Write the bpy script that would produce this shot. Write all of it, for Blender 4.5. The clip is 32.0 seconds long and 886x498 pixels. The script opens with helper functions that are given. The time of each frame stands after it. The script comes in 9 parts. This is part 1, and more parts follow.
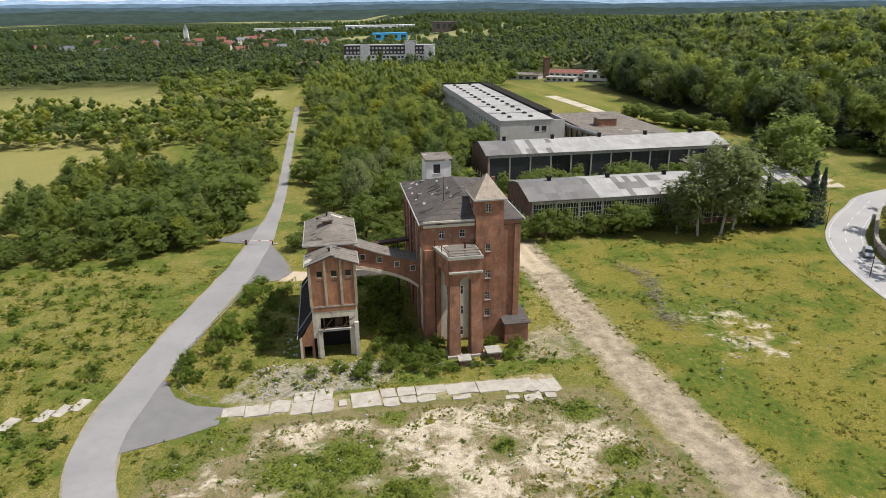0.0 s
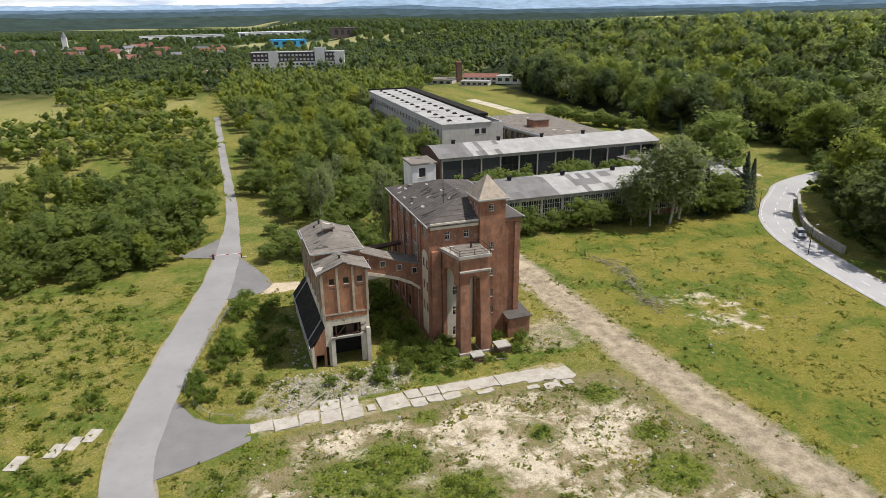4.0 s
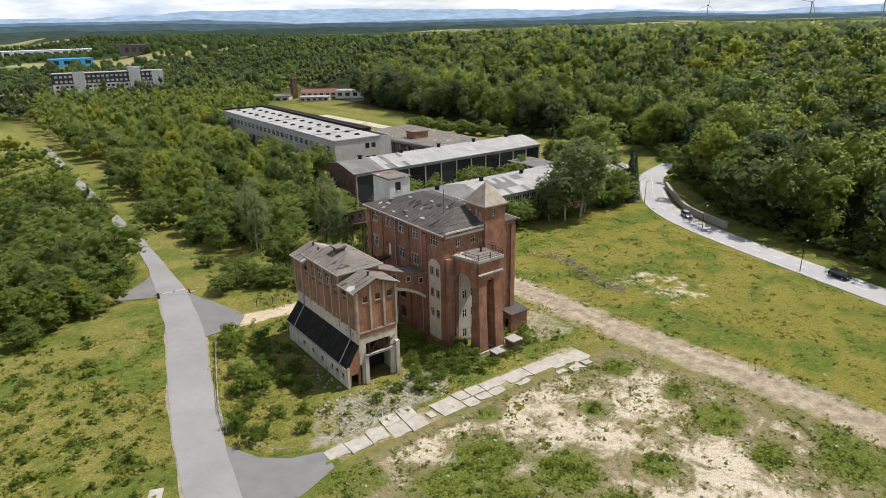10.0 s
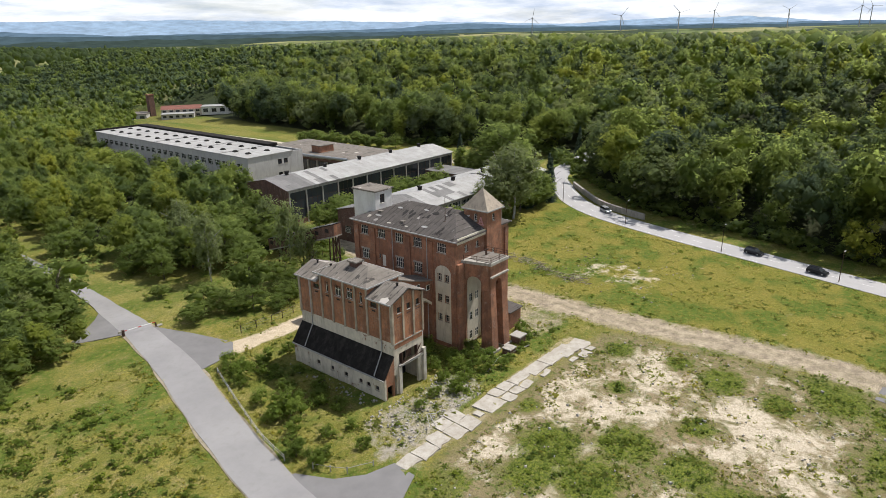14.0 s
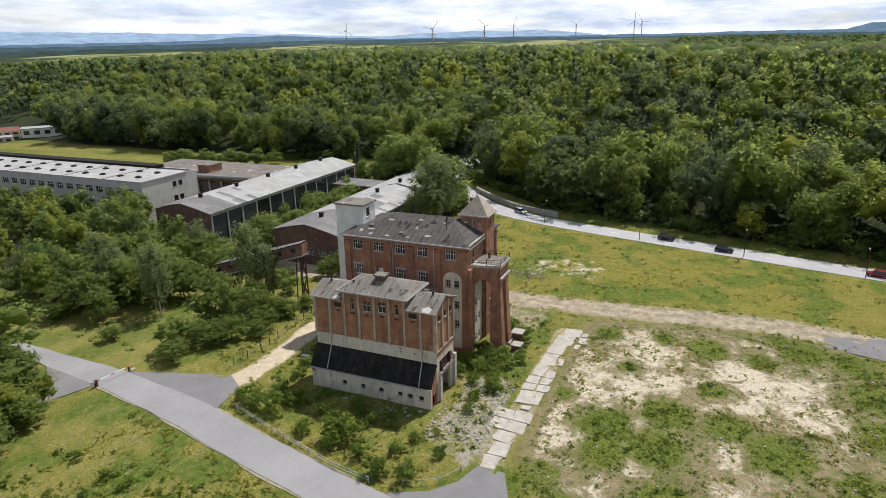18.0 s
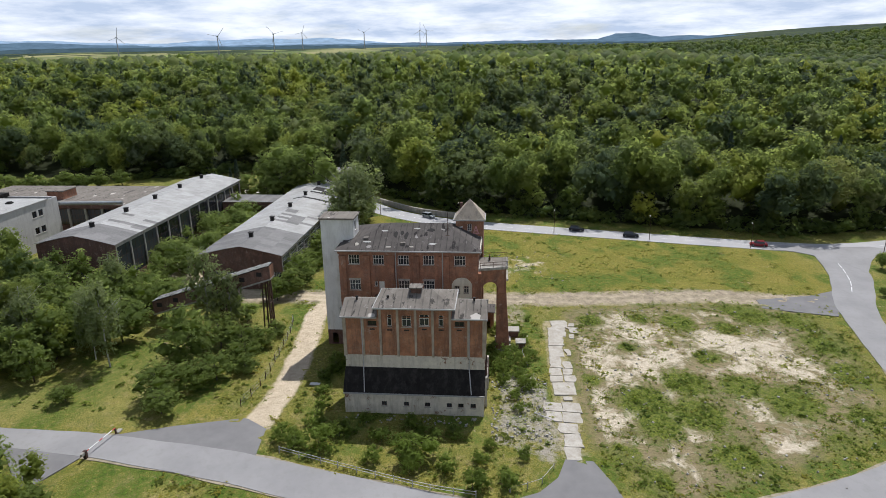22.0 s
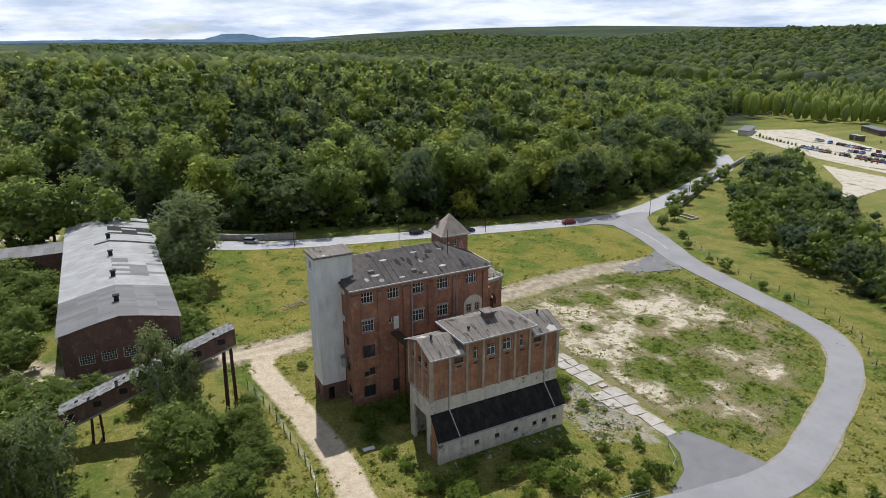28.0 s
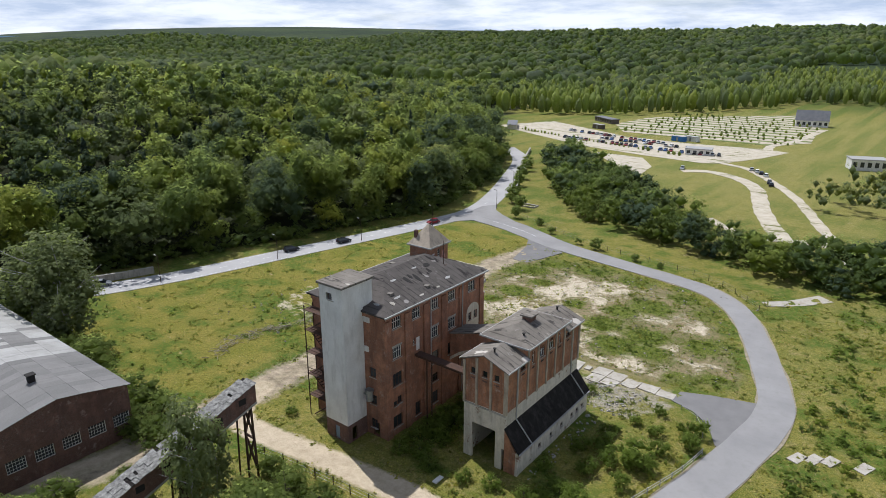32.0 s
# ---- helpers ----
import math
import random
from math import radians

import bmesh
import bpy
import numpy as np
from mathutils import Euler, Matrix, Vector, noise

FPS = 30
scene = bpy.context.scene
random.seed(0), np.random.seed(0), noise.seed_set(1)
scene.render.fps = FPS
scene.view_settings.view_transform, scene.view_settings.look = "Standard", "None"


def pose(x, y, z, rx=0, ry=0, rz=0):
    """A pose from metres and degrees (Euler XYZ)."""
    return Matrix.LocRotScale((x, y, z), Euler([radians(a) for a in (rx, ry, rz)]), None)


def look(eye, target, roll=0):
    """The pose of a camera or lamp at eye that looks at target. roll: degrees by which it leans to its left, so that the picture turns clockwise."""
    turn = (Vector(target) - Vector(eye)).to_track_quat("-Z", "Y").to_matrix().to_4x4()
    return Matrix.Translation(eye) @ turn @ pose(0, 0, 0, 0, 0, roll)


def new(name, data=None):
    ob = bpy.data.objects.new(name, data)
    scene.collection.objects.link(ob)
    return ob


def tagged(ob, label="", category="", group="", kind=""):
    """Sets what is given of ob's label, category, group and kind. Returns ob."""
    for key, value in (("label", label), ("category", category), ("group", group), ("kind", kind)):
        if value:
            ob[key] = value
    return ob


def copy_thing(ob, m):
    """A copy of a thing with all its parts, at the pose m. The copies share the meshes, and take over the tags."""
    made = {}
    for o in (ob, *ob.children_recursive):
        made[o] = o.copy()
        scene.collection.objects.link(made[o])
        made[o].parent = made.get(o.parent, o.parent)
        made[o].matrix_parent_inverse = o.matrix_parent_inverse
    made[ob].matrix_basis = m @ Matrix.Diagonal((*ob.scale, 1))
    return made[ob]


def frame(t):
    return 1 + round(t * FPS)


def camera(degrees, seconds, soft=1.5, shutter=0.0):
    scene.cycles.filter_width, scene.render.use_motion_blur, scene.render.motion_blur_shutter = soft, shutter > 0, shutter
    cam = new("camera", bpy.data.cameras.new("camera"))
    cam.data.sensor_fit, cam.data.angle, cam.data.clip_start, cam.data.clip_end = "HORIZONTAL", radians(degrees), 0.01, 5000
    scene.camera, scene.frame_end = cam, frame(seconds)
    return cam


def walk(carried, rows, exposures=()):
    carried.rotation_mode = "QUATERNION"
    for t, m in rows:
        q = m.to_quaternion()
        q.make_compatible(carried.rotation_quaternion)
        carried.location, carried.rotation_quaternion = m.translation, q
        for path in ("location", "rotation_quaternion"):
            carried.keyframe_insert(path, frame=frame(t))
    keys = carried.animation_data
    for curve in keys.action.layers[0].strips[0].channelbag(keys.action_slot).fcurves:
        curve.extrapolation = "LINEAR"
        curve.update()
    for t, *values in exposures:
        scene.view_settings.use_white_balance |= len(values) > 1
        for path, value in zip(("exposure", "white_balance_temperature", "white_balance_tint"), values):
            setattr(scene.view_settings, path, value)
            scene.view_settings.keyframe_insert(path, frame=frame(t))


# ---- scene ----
cam = camera(69.1, 32.0, soft=0.8)
METRES, EYE, TILT, LEAN, TURN = 230.4, 47.5, 0.0, 0.0, -9.8
ROWS = [
    (0.0, 0.0, 0.0, 0.0, -0.2, -20.57, 0.55),
    (0.5, -0.007, -0.001, 0.0002, -1.22, -20.54, 0.59),
    (1.0, -0.0144, -0.0019, 0.0006, -2.28, -20.51, 0.59),
    (1.5, -0.0221, -0.0028, 0.0007, -3.39, -20.46, 0.61),
    (2.0, -0.03, -0.0035, 0.0008, -4.48, -20.4, 0.64),
    (2.5, -0.0383, -0.0039, 0.001, -5.65, -20.35, 0.65),
    (3.0, -0.0468, -0.0042, 0.0012, -6.85, -20.31, 0.67),
    (3.5, -0.0554, -0.0043, 0.0013, -8.06, -20.27, 0.68),
    (5.5, -0.093, -0.003, 0.002, -13.21, -20.01, 0.71),
    (6.0, -0.1029, -0.002, 0.0024, -14.55, -19.96, 0.72),
    (6.5, -0.1131, -0.0007, 0.0028, -15.96, -19.87, 0.73),
    (7.0, -0.1234, 0.0008, 0.0035, -17.42, -19.82, 0.78),
    (7.5, -0.1343, 0.0027, 0.0041, -18.92, -19.73, 0.79),
    (8.0, -0.1451, 0.0049, 0.0047, -20.4, -19.68, 0.83),
    (8.5, -0.1563, 0.0074, 0.0052, -21.95, -19.59, 0.84),
    (9.0, -0.1676, 0.0104, 0.0057, -23.53, -19.49, 0.86),
    (9.5, -0.179, 0.0137, 0.0061, -25.15, -19.39, 0.89),
    (10.0, -0.1904, 0.0175, 0.0065, -26.74, -19.34, 0.95),
    (10.5, -0.2022, 0.0219, 0.0069, -28.39, -19.27, 0.93),
    (11.0, -0.214, 0.0267, 0.0074, -30.06, -19.2, 0.94),
    (11.5, -0.226, 0.0319, 0.0078, -31.79, -19.11, 0.95),
    (12.0, -0.2381, 0.0375, 0.0084, -33.49, -19.02, 0.98),
    (12.5, -0.2503, 0.0438, 0.0088, -35.26, -18.92, 0.97),
    (13.0, -0.2624, 0.0504, 0.0095, -37.08, -18.84, 1.0),
    (13.5, -0.2747, 0.0579, 0.0098, -38.95, -18.74, 1.02),
    (14.0, -0.287, 0.0658, 0.0102, -40.83, -18.64, 1.02),
    (14.5, -0.2989, 0.0743, 0.0107, -42.68, -18.57, 1.04),
    (16.5, -0.3463, 0.1154, 0.0123, -50.61, -18.18, 1.0),
    (17.0, -0.3572, 0.1276, 0.0125, -52.68, -18.09, 1.0),
    (17.5, -0.3676, 0.1406, 0.0128, -54.81, -18.0, 1.01),
    (18.0, -0.3777, 0.1543, 0.013, -56.99, -17.92, 0.99),
    (18.5, -0.3872, 0.1687, 0.013, -59.15, -17.82, 0.99),
    (19.0, -0.3958, 0.1838, 0.0134, -61.32, -17.79, 1.01),
    (19.5, -0.4042, 0.1997, 0.0135, -63.59, -17.72, 0.97),
    (20.0, -0.4117, 0.2163, 0.0135, -65.9, -17.65, 0.95),
    (20.5, -0.4184, 0.2332, 0.0137, -68.19, -17.61, 0.95),
    (21.0, -0.4243, 0.2511, 0.0137, -70.52, -17.57, 0.91),
    (21.5, -0.4292, 0.2694, 0.0136, -72.93, -17.53, 0.89),
    (22.0, -0.4328, 0.287, 0.0137, -75.24, -17.55, 0.86),
    (22.5, -0.4359, 0.3065, 0.014, -77.7, -17.55, 0.82),
    (23.0, -0.4381, 0.3264, 0.0141, -80.25, -17.54, 0.76),
    (23.5, -0.439, 0.3465, 0.0147, -82.82, -17.57, 0.76),
    (24.0, -0.439, 0.3672, 0.0152, -85.47, -17.58, 0.69),
    (24.5, -0.4378, 0.388, 0.0159, -88.19, -17.6, 0.66),
    (25.0, -0.4355, 0.4091, 0.0166, -90.97, -17.6, 0.58),
    (25.5, -0.432, 0.4301, 0.0173, -93.73, -17.62, 0.52),
    (27.5, -0.4072, 0.5143, 0.0208, -105.35, -17.8, 0.3),
    (28.0, -0.3983, 0.534, 0.0213, -108.28, -17.82, 0.25),
    (28.5, -0.3885, 0.5533, 0.0218, -111.29, -17.86, 0.21),
    (29.0, -0.3779, 0.5722, 0.0222, -114.29, -17.89, 0.15),
    (29.5, -0.3666, 0.5907, 0.0226, -117.24, -17.91, 0.12),
    (30.0, -0.3545, 0.6087, 0.023, -120.28, -17.9, 0.07),
    (30.5, -0.3419, 0.6262, 0.0233, -123.29, -17.84, 0.04),
    (31.0, -0.3288, 0.6433, 0.0237, -126.33, -17.8, 0.01),
    (31.5, -0.3149, 0.6596, 0.0241, -129.36, -17.79, -0.03),
    (32.0, -0.3002, 0.6754, 0.0246, -132.44, -17.78, -0.06),
]
walk(cam, [(t, pose(0, 0, EYE, TILT, LEAN, TURN) @ pose(METRES * x, METRES * y, METRES * z, 90 + pitch, roll, yaw)) for t, x, y, z, yaw, pitch, roll in ROWS],
     [(0.0, 0.12, 6450, 12), (13.0, 0.12, 6400, 12), (18.0, 0.06, 6250, 12), (21.0, -0.05, 6050, 12), (32.0, -0.08, 5950, 12)])

# ---- daylight: sun from the east, broken cloud ----
SUN_EL, SUN_AZ = 59.0, 107.0      # degrees; azimuth clockwise from +y
world = bpy.data.worlds.new("sky")
scene.world = world
world.use_nodes = True
wn = world.node_tree
wn.nodes.clear()


def wnode(kind, **kw):
    n = wn.nodes.new(kind)
    for k, v in kw.items():
        n.inputs[k].default_value = v
    return n


sky = wn.nodes.new("ShaderNodeTexSky")
sky.sky_type, sky.sun_disc = "NISHITA", False
sky.sun_elevation, sky.sun_rotation = radians(SUN_EL), radians(SUN_AZ)
sky.air_density, sky.dust_density, sky.ozone_density = 1.0, 0.4, 1.5
wcoord = wn.nodes.new("ShaderNodeTexCoord")
wsep = wn.nodes.new("ShaderNodeSeparateXYZ")
wn.links.new(wcoord.outputs["Generated"], wsep.inputs[0])
# clouds lie on a flat layer: the direction is divided by its height
wz = wn.nodes.new("ShaderNodeMath")
wz.operation = "ADD"
wz.inputs[1].default_value = 0.15
wn.links.new(wsep.outputs[2], wz.inputs[0])
wzm = wn.nodes.new("ShaderNodeMath")
wzm.operation = "MAXIMUM"
wzm.inputs[1].default_value = 0.03
wn.links.new(wz.outputs[0], wzm.inputs[0])
wdx, wdy = wn.nodes.new("ShaderNodeMath"), wn.nodes.new("ShaderNodeMath")
for n, k in ((wdx, 0), (wdy, 1)):
    n.operation = "DIVIDE"
    wn.links.new(wsep.outputs[k], n.inputs[0])
    wn.links.new(wzm.outputs[0], n.inputs[1])
wcomb = wn.nodes.new("ShaderNodeCombineXYZ")
wn.links.new(wdx.outputs[0], wcomb.inputs[0])
wn.links.new(wdy.outputs[0], wcomb.inputs[1])
wnoise = wnode("ShaderNodeTexNoise", Scale=0.8, Detail=7.0, Roughness=0.58, Distortion=0.3)
wn.links.new(wcomb.outputs[0], wnoise.inputs["Vector"])
wramp = wn.nodes.new("ShaderNodeMapRange")
wramp.inputs["To Min"].default_value = 0.55
wramp.inputs["From Min"].default_value, wramp.inputs["From Max"].default_value = 0.30, 0.47
wn.links.new(wnoise.outputs[0], wramp.inputs["Value"])
wshade = wnode("ShaderNodeTexNoise", Scale=1.3, Detail=8.0, Roughness=0.6)
wn.links.new(wcomb.outputs[0], wshade.inputs["Vector"])
wsharp = wn.nodes.new("ShaderNodeMapRange")
wsharp.inputs["From Min"].default_value, wsharp.inputs["From Max"].default_value = 0.36, 0.60
wn.links.new(wshade.outputs[0], wsharp.inputs["Value"])
wcol = wn.nodes.new("ShaderNodeMix")
wcol.data_type = "RGBA"
wcol.inputs["A"].default_value, wcol.inputs["B"].default_value = (7.4, 8.6, 10.4, 1), (13.6, 13.9, 14.1, 1)
wn.links.new(wsharp.outputs[0], wcol.inputs["Factor"])
wmix = wn.nodes.new("ShaderNodeMix")
wmix.data_type = "RGBA"
# the cloud banks stand towards the horizon; overhead the sky is mostly clear
wclear = wn.nodes.new("ShaderNodeMapRange")
for k, v in (("From Min", 0.14), ("From Max", 0.45), ("To Min", 1.0), ("To Max", 0.30)):
    wclear.inputs[k].default_value = v
wn.links.new(wsep.outputs[2], wclear.inputs["Value"])
wcover = wn.nodes.new("ShaderNodeMath")
wcover.operation = "MULTIPLY"
wn.links.new(wramp.outputs[0], wcover.inputs[0])
wn.links.new(wclear.outputs[0], wcover.inputs[1])
wn.links.new(wcover.outputs[0], wmix.inputs["Factor"])
wn.links.new(sky.outputs[0], wmix.inputs["A"])
wn.links.new(wcol.outputs["Result"], wmix.inputs["B"])
wbg = wnode("ShaderNodeBackground", Strength=0.078)
wn.links.new(wmix.outputs["Result"], wbg.inputs["Color"])
wout = wn.nodes.new("ShaderNodeOutputWorld")
wn.links.new(wbg.outputs[0], wout.inputs[0])

sun = new("sun", bpy.data.lights.new("sun", "SUN"))
sun.data.energy, sun.data.angle, sun.data.color = 5.0, radians(0.6), (1.0, 0.965, 0.90)
sa, se = radians(SUN_AZ), radians(SUN_EL)
sun.matrix_world = look((0, 0, 0), (-math.sin(sa) * math.cos(se), -math.cos(sa) * math.cos(se), -math.sin(se)))
scene.view_settings.exposure = 0.0

# ---- materials ----
class Mat:
    """A small builder round one node material."""

    def __init__(self, name, rough=0.9, metal=0.0, spec=0.3):
        self.m = bpy.data.materials.new(name)
        self.m.use_nodes = True
        self.t = self.m.node_tree
        self.b = self.t.nodes["Principled BSDF"]
        self.b.inputs["Roughness"].default_value = rough
        self.b.inputs["Metallic"].default_value = metal
        self.b.inputs["Specular IOR Level"].default_value = spec
        self.co = self.node("ShaderNodeNewGeometry").outputs["Position"]

    def node(self, kind):
        return self.t.nodes.new(kind)

    def link(self, a, b):
        self.t.links.new(a, b)

    def local(self):
        self.co = self.node("ShaderNodeTexCoord").outputs["Object"]
        return self

    def scaled(self, sx, sy, sz):
        n = self.node("ShaderNodeVectorMath")
        n.operation = "MULTIPLY"
        n.inputs[1].default_value = (sx, sy, sz)
        self.link(self.co, n.inputs[0])
        return n.outputs[0]

    def noise(self, scale, detail=4.0, rough=0.6, lo=0.0, hi=1.0, vec=None, dist=0.0):
        n = self.node("ShaderNodeTexNoise")
        n.inputs["Scale"].default_value, n.inputs["Detail"].default_value = scale, detail
        n.inputs["Roughness"].default_value, n.inputs["Distortion"].default_value = rough, dist
        self.link(vec or self.co, n.inputs["Vector"])
        return self.range(n.outputs[0], lo, hi) if (lo, hi) != (0.0, 1.0) else n.outputs[0]

    def voronoi(self, scale, lo=0.0, hi=1.0, vec=None, feature="F1", out="Distance"):
        n = self.node("ShaderNodeTexVoronoi")
        n.feature = feature
        n.inputs["Scale"].default_value = scale
        self.link(vec or self.co, n.inputs["Vector"])
        return self.range(n.outputs[out], lo, hi)

    def range(self, v, lo, hi, a=0.0, b=1.0):
        n = self.node("ShaderNodeMapRange")
        for k, x in (("From Min", lo), ("From Max", hi), ("To Min", a), ("To Max", b)):
            n.inputs[k].default_value = x
        self.link(v, n.inputs["Value"])
        return n.outputs[0]

    def math(self, op, a, b=0.0):
        n = self.node("ShaderNodeMath")
        n.operation = op
        for k, v in ((0, a), (1, b)):
            if isinstance(v, (int, float)):
                n.inputs[k].default_value = v
            else:
                self.link(v, n.inputs[k])
        return n.outputs[0]

    def mix(self, f, a, b):
        n = self.node("ShaderNodeMix")
        n.data_type = "RGBA"
        for k, v in (("Factor", f), ("A", a), ("B", b)):
            if isinstance(v, (int, float)):
                n.inputs[k].default_value = v
            elif isinstance(v, tuple):
                n.inputs[k].default_value = (*v, 1) if len(v) == 3 else v
            else:
                self.link(v, n.inputs[k])
        return n.outputs["Result"]

    def attr(self, name):
        n = self.node("ShaderNodeAttribute")
        n.attribute_name = name
        return n.outputs["Fac"]

    def island(self):
        return self.node("ShaderNodeNewGeometry").outputs["Random Per Island"]

    def each(self):
        return self.node("ShaderNodeObjectInfo").outputs["Random"]

    def color(self, c):
        if isinstance(c, tuple):
            self.b.inputs["Base Color"].default_value = (*c, 1)
        else:
            self.link(c, self.b.inputs["Base Color"])
        return self

    def bump(self, h, strength=0.5, dist=0.02):
        n = self.node("ShaderNodeBump")
        n.inputs["Strength"].default_value, n.inputs["Distance"].default_value = strength, dist
        self.link(h, n.inputs["Height"])
        self.link(n.outputs[0], self.b.inputs["Normal"])
        return self

    def rough(self, r):
        self.link(r, self.b.inputs["Roughness"])
        return self


def mottled(name, a, b, scale=1.0, fine=14.0, stain=None, amount=0.5, rough=0.9, metal=0.0, bump=0.3, spec=0.3):
    """A plain weathered surface: two tones at one scale, grain at another, stains that run down."""
    m = Mat(name, rough, metal, spec)
    c = m.mix(m.noise(scale, 5, 0.65, 0.3, 0.7), a, b)
    g = m.noise(fine, 3, 0.7)
    c = m.mix(m.range(g, 0.35, 0.75, 0.0, 0.35), c, tuple(x * 0.62 for x in a))
    if stain:
        run = m.noise(1.0, 5, 0.7, 0.48, 0.68, m.scaled(1.1, 1.1, 0.22))
        c = m.mix(m.math("MULTIPLY", run, amount), c, stain)
    return m.color(c).bump(g, bump, 0.02).m


def brick(name, a, b, mortar=(0.30, 0.25, 0.21), stain=(0.07, 0.045, 0.04), amount=0.55):
    m = Mat(name, 0.92, 0.0, 0.2)
    # courses 7.5 cm high, run along whichever wall direction
    sep = m.node("ShaderNodeSeparateXYZ")
    m.link(m.co, sep.inputs[0])
    run = m.math("ADD", sep.outputs[0], sep.outputs[1])
    comb = m.node("ShaderNodeCombineXYZ")
    m.link(run, comb.inputs[0])
    m.link(sep.outputs[2], comb.inputs[1])
    t = m.node("ShaderNodeTexBrick")
    t.inputs["Scale"].default_value = 1.0
    t.inputs["Brick Width"].default_value, t.inputs["Row Height"].default_value = 0.26, 0.077
    t.inputs["Mortar Size"].default_value = 0.007
    t.inputs["Color1"].default_value, t.inputs["Color2"].default_value = (*a, 1), (*b, 1)
    t.inputs["Mortar"].default_value = (*mortar, 1)
    m.link(comb.outputs[0], t.inputs["Vector"])
    c = m.mix(m.noise(0.35, 6, 0.7, 0.35, 0.7), t.outputs["Color"], tuple(x * 0.72 for x in a))
    c = m.mix(m.math("MULTIPLY", m.noise(0.55, 6, 0.72, 0.48, 0.66), 0.7), c, tuple(min(1.0, x * k) for x, k in zip(a, (1.38, 1.42, 1.4))))
    streak = m.noise(1.0, 6, 0.72, 0.46, 0.70, m.scaled(0.9, 0.9, 0.16))
    c = m.mix(m.math("MULTIPLY", streak, amount), c, stain)
    pale = m.noise(0.8, 6, 0.75, 0.58, 0.70)
    c = m.mix(m.math("MULTIPLY", pale, 0.55), c, (0.42, 0.33, 0.27))
    return m.color(c).bump(t.outputs["Fac"], -0.4, 0.01).m


M_BRICK = brick("red_brick", (0.315, 0.145, 0.085), (0.215, 0.10, 0.066), (0.28, 0.215, 0.16), (0.085, 0.055, 0.042), 0.6)
M_BRICK_SILO = brick("orange_brick", (0.35, 0.155, 0.08), (0.25, 0.11, 0.06), (0.34, 0.26, 0.19), (0.09, 0.06, 0.045), 0.7)
M_BRICK_DARK = brick("dark_brick", (0.165, 0.088, 0.066), (0.115, 0.064, 0.05), (0.19, 0.155, 0.125))
M_RENDER = mottled("grey_render", (0.58, 0.53, 0.45), (0.43, 0.39, 0.325), 0.7, 12, (0.20, 0.17, 0.13), 0.6)


def flaking(name, a, b, under):
    """Old render: stained, with fields where it has fallen off the brick."""
    m = Mat(name, 0.92, 0.0, 0.2)
    g = m.noise(9, 3, 0.7)
    c = m.mix(m.noise(0.9, 6, 0.7, 0.3, 0.7), a, b)
    c = m.mix(m.range(g, 0.35, 0.75, 0.0, 0.3), c, tuple(x * 0.6 for x in a))
    run = m.noise(1.0, 6, 0.72, 0.46, 0.68, m.scaled(1.0, 1.0, 0.14))
    c = m.mix(m.math("MULTIPLY", run, 0.6), c, tuple(x * 0.35 for x in a))
    off = m.noise(0.45, 8, 0.78, 0.60, 0.63)
    return m.color(m.mix(off, c, m.mix(g, under, tuple(x * 0.6 for x in under)))).bump(m.math("SUBTRACT", g, off), 0.5, 0.03).m


M_FLAKE = flaking("flaking_render", (0.68, 0.61, 0.49), (0.46, 0.405, 0.32), (0.27, 0.15, 0.10))
M_CREAM = mottled("cream_plaster", (0.66, 0.60, 0.48), (0.52, 0.47, 0.37), 0.6, 10, (0.26, 0.22, 0.17), 0.5)
M_PILASTER = mottled("stained_pilaster", (0.47, 0.40, 0.30), (0.30, 0.24, 0.175), 0.9, 9, (0.13, 0.095, 0.07), 0.6)
M_WHITE = mottled("white_render", (0.74, 0.72, 0.68), (0.60, 0.58, 0.54), 0.4, 8, (0.34, 0.31, 0.27), 0.4)
M_CONC = mottled("concrete", (0.42, 0.39, 0.34), (0.30, 0.28, 0.24), 0.8, 9, (0.12, 0.11, 0.09), 0.6)
M_SLAB = mottled("slab_concrete", (0.48, 0.44, 0.38), (0.34, 0.305, 0.25), 0.6, 5, (0.22, 0.19, 0.14), 0.5)
M_VERGE = mottled("dirt_verge", (0.36, 0.30, 0.22), (0.17, 0.15, 0.085), 1.1, 4)
M_PANEL = mottled("panel_wall", (0.50, 0.48, 0.45), (0.42, 0.40, 0.38), 0.3, 5, (0.24, 0.22, 0.2), 0.4)
M_WOOD = mottled("white_frame", (0.74, 0.72, 0.67), (0.60, 0.57, 0.50), 2.0, 20)
M_RUST = mottled("rusty_steel", (0.10, 0.055, 0.035), (0.055, 0.035, 0.03), 1.5, 20, rough=0.8, metal=0.3)
M_STEEL = mottled("galvanised_steel", (0.36, 0.37, 0.37), (0.24, 0.25, 0.25), 2.0, 20, rough=0.5, metal=0.7)
# near-black: black fittings, and the dark of rooms and holes put into colour
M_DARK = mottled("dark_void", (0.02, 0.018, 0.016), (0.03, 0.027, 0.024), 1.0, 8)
M_ZINC = mottled("zinc", (0.42, 0.41, 0.39), (0.30, 0.29, 0.27), 1.5, 15, rough=0.6, metal=0.2)


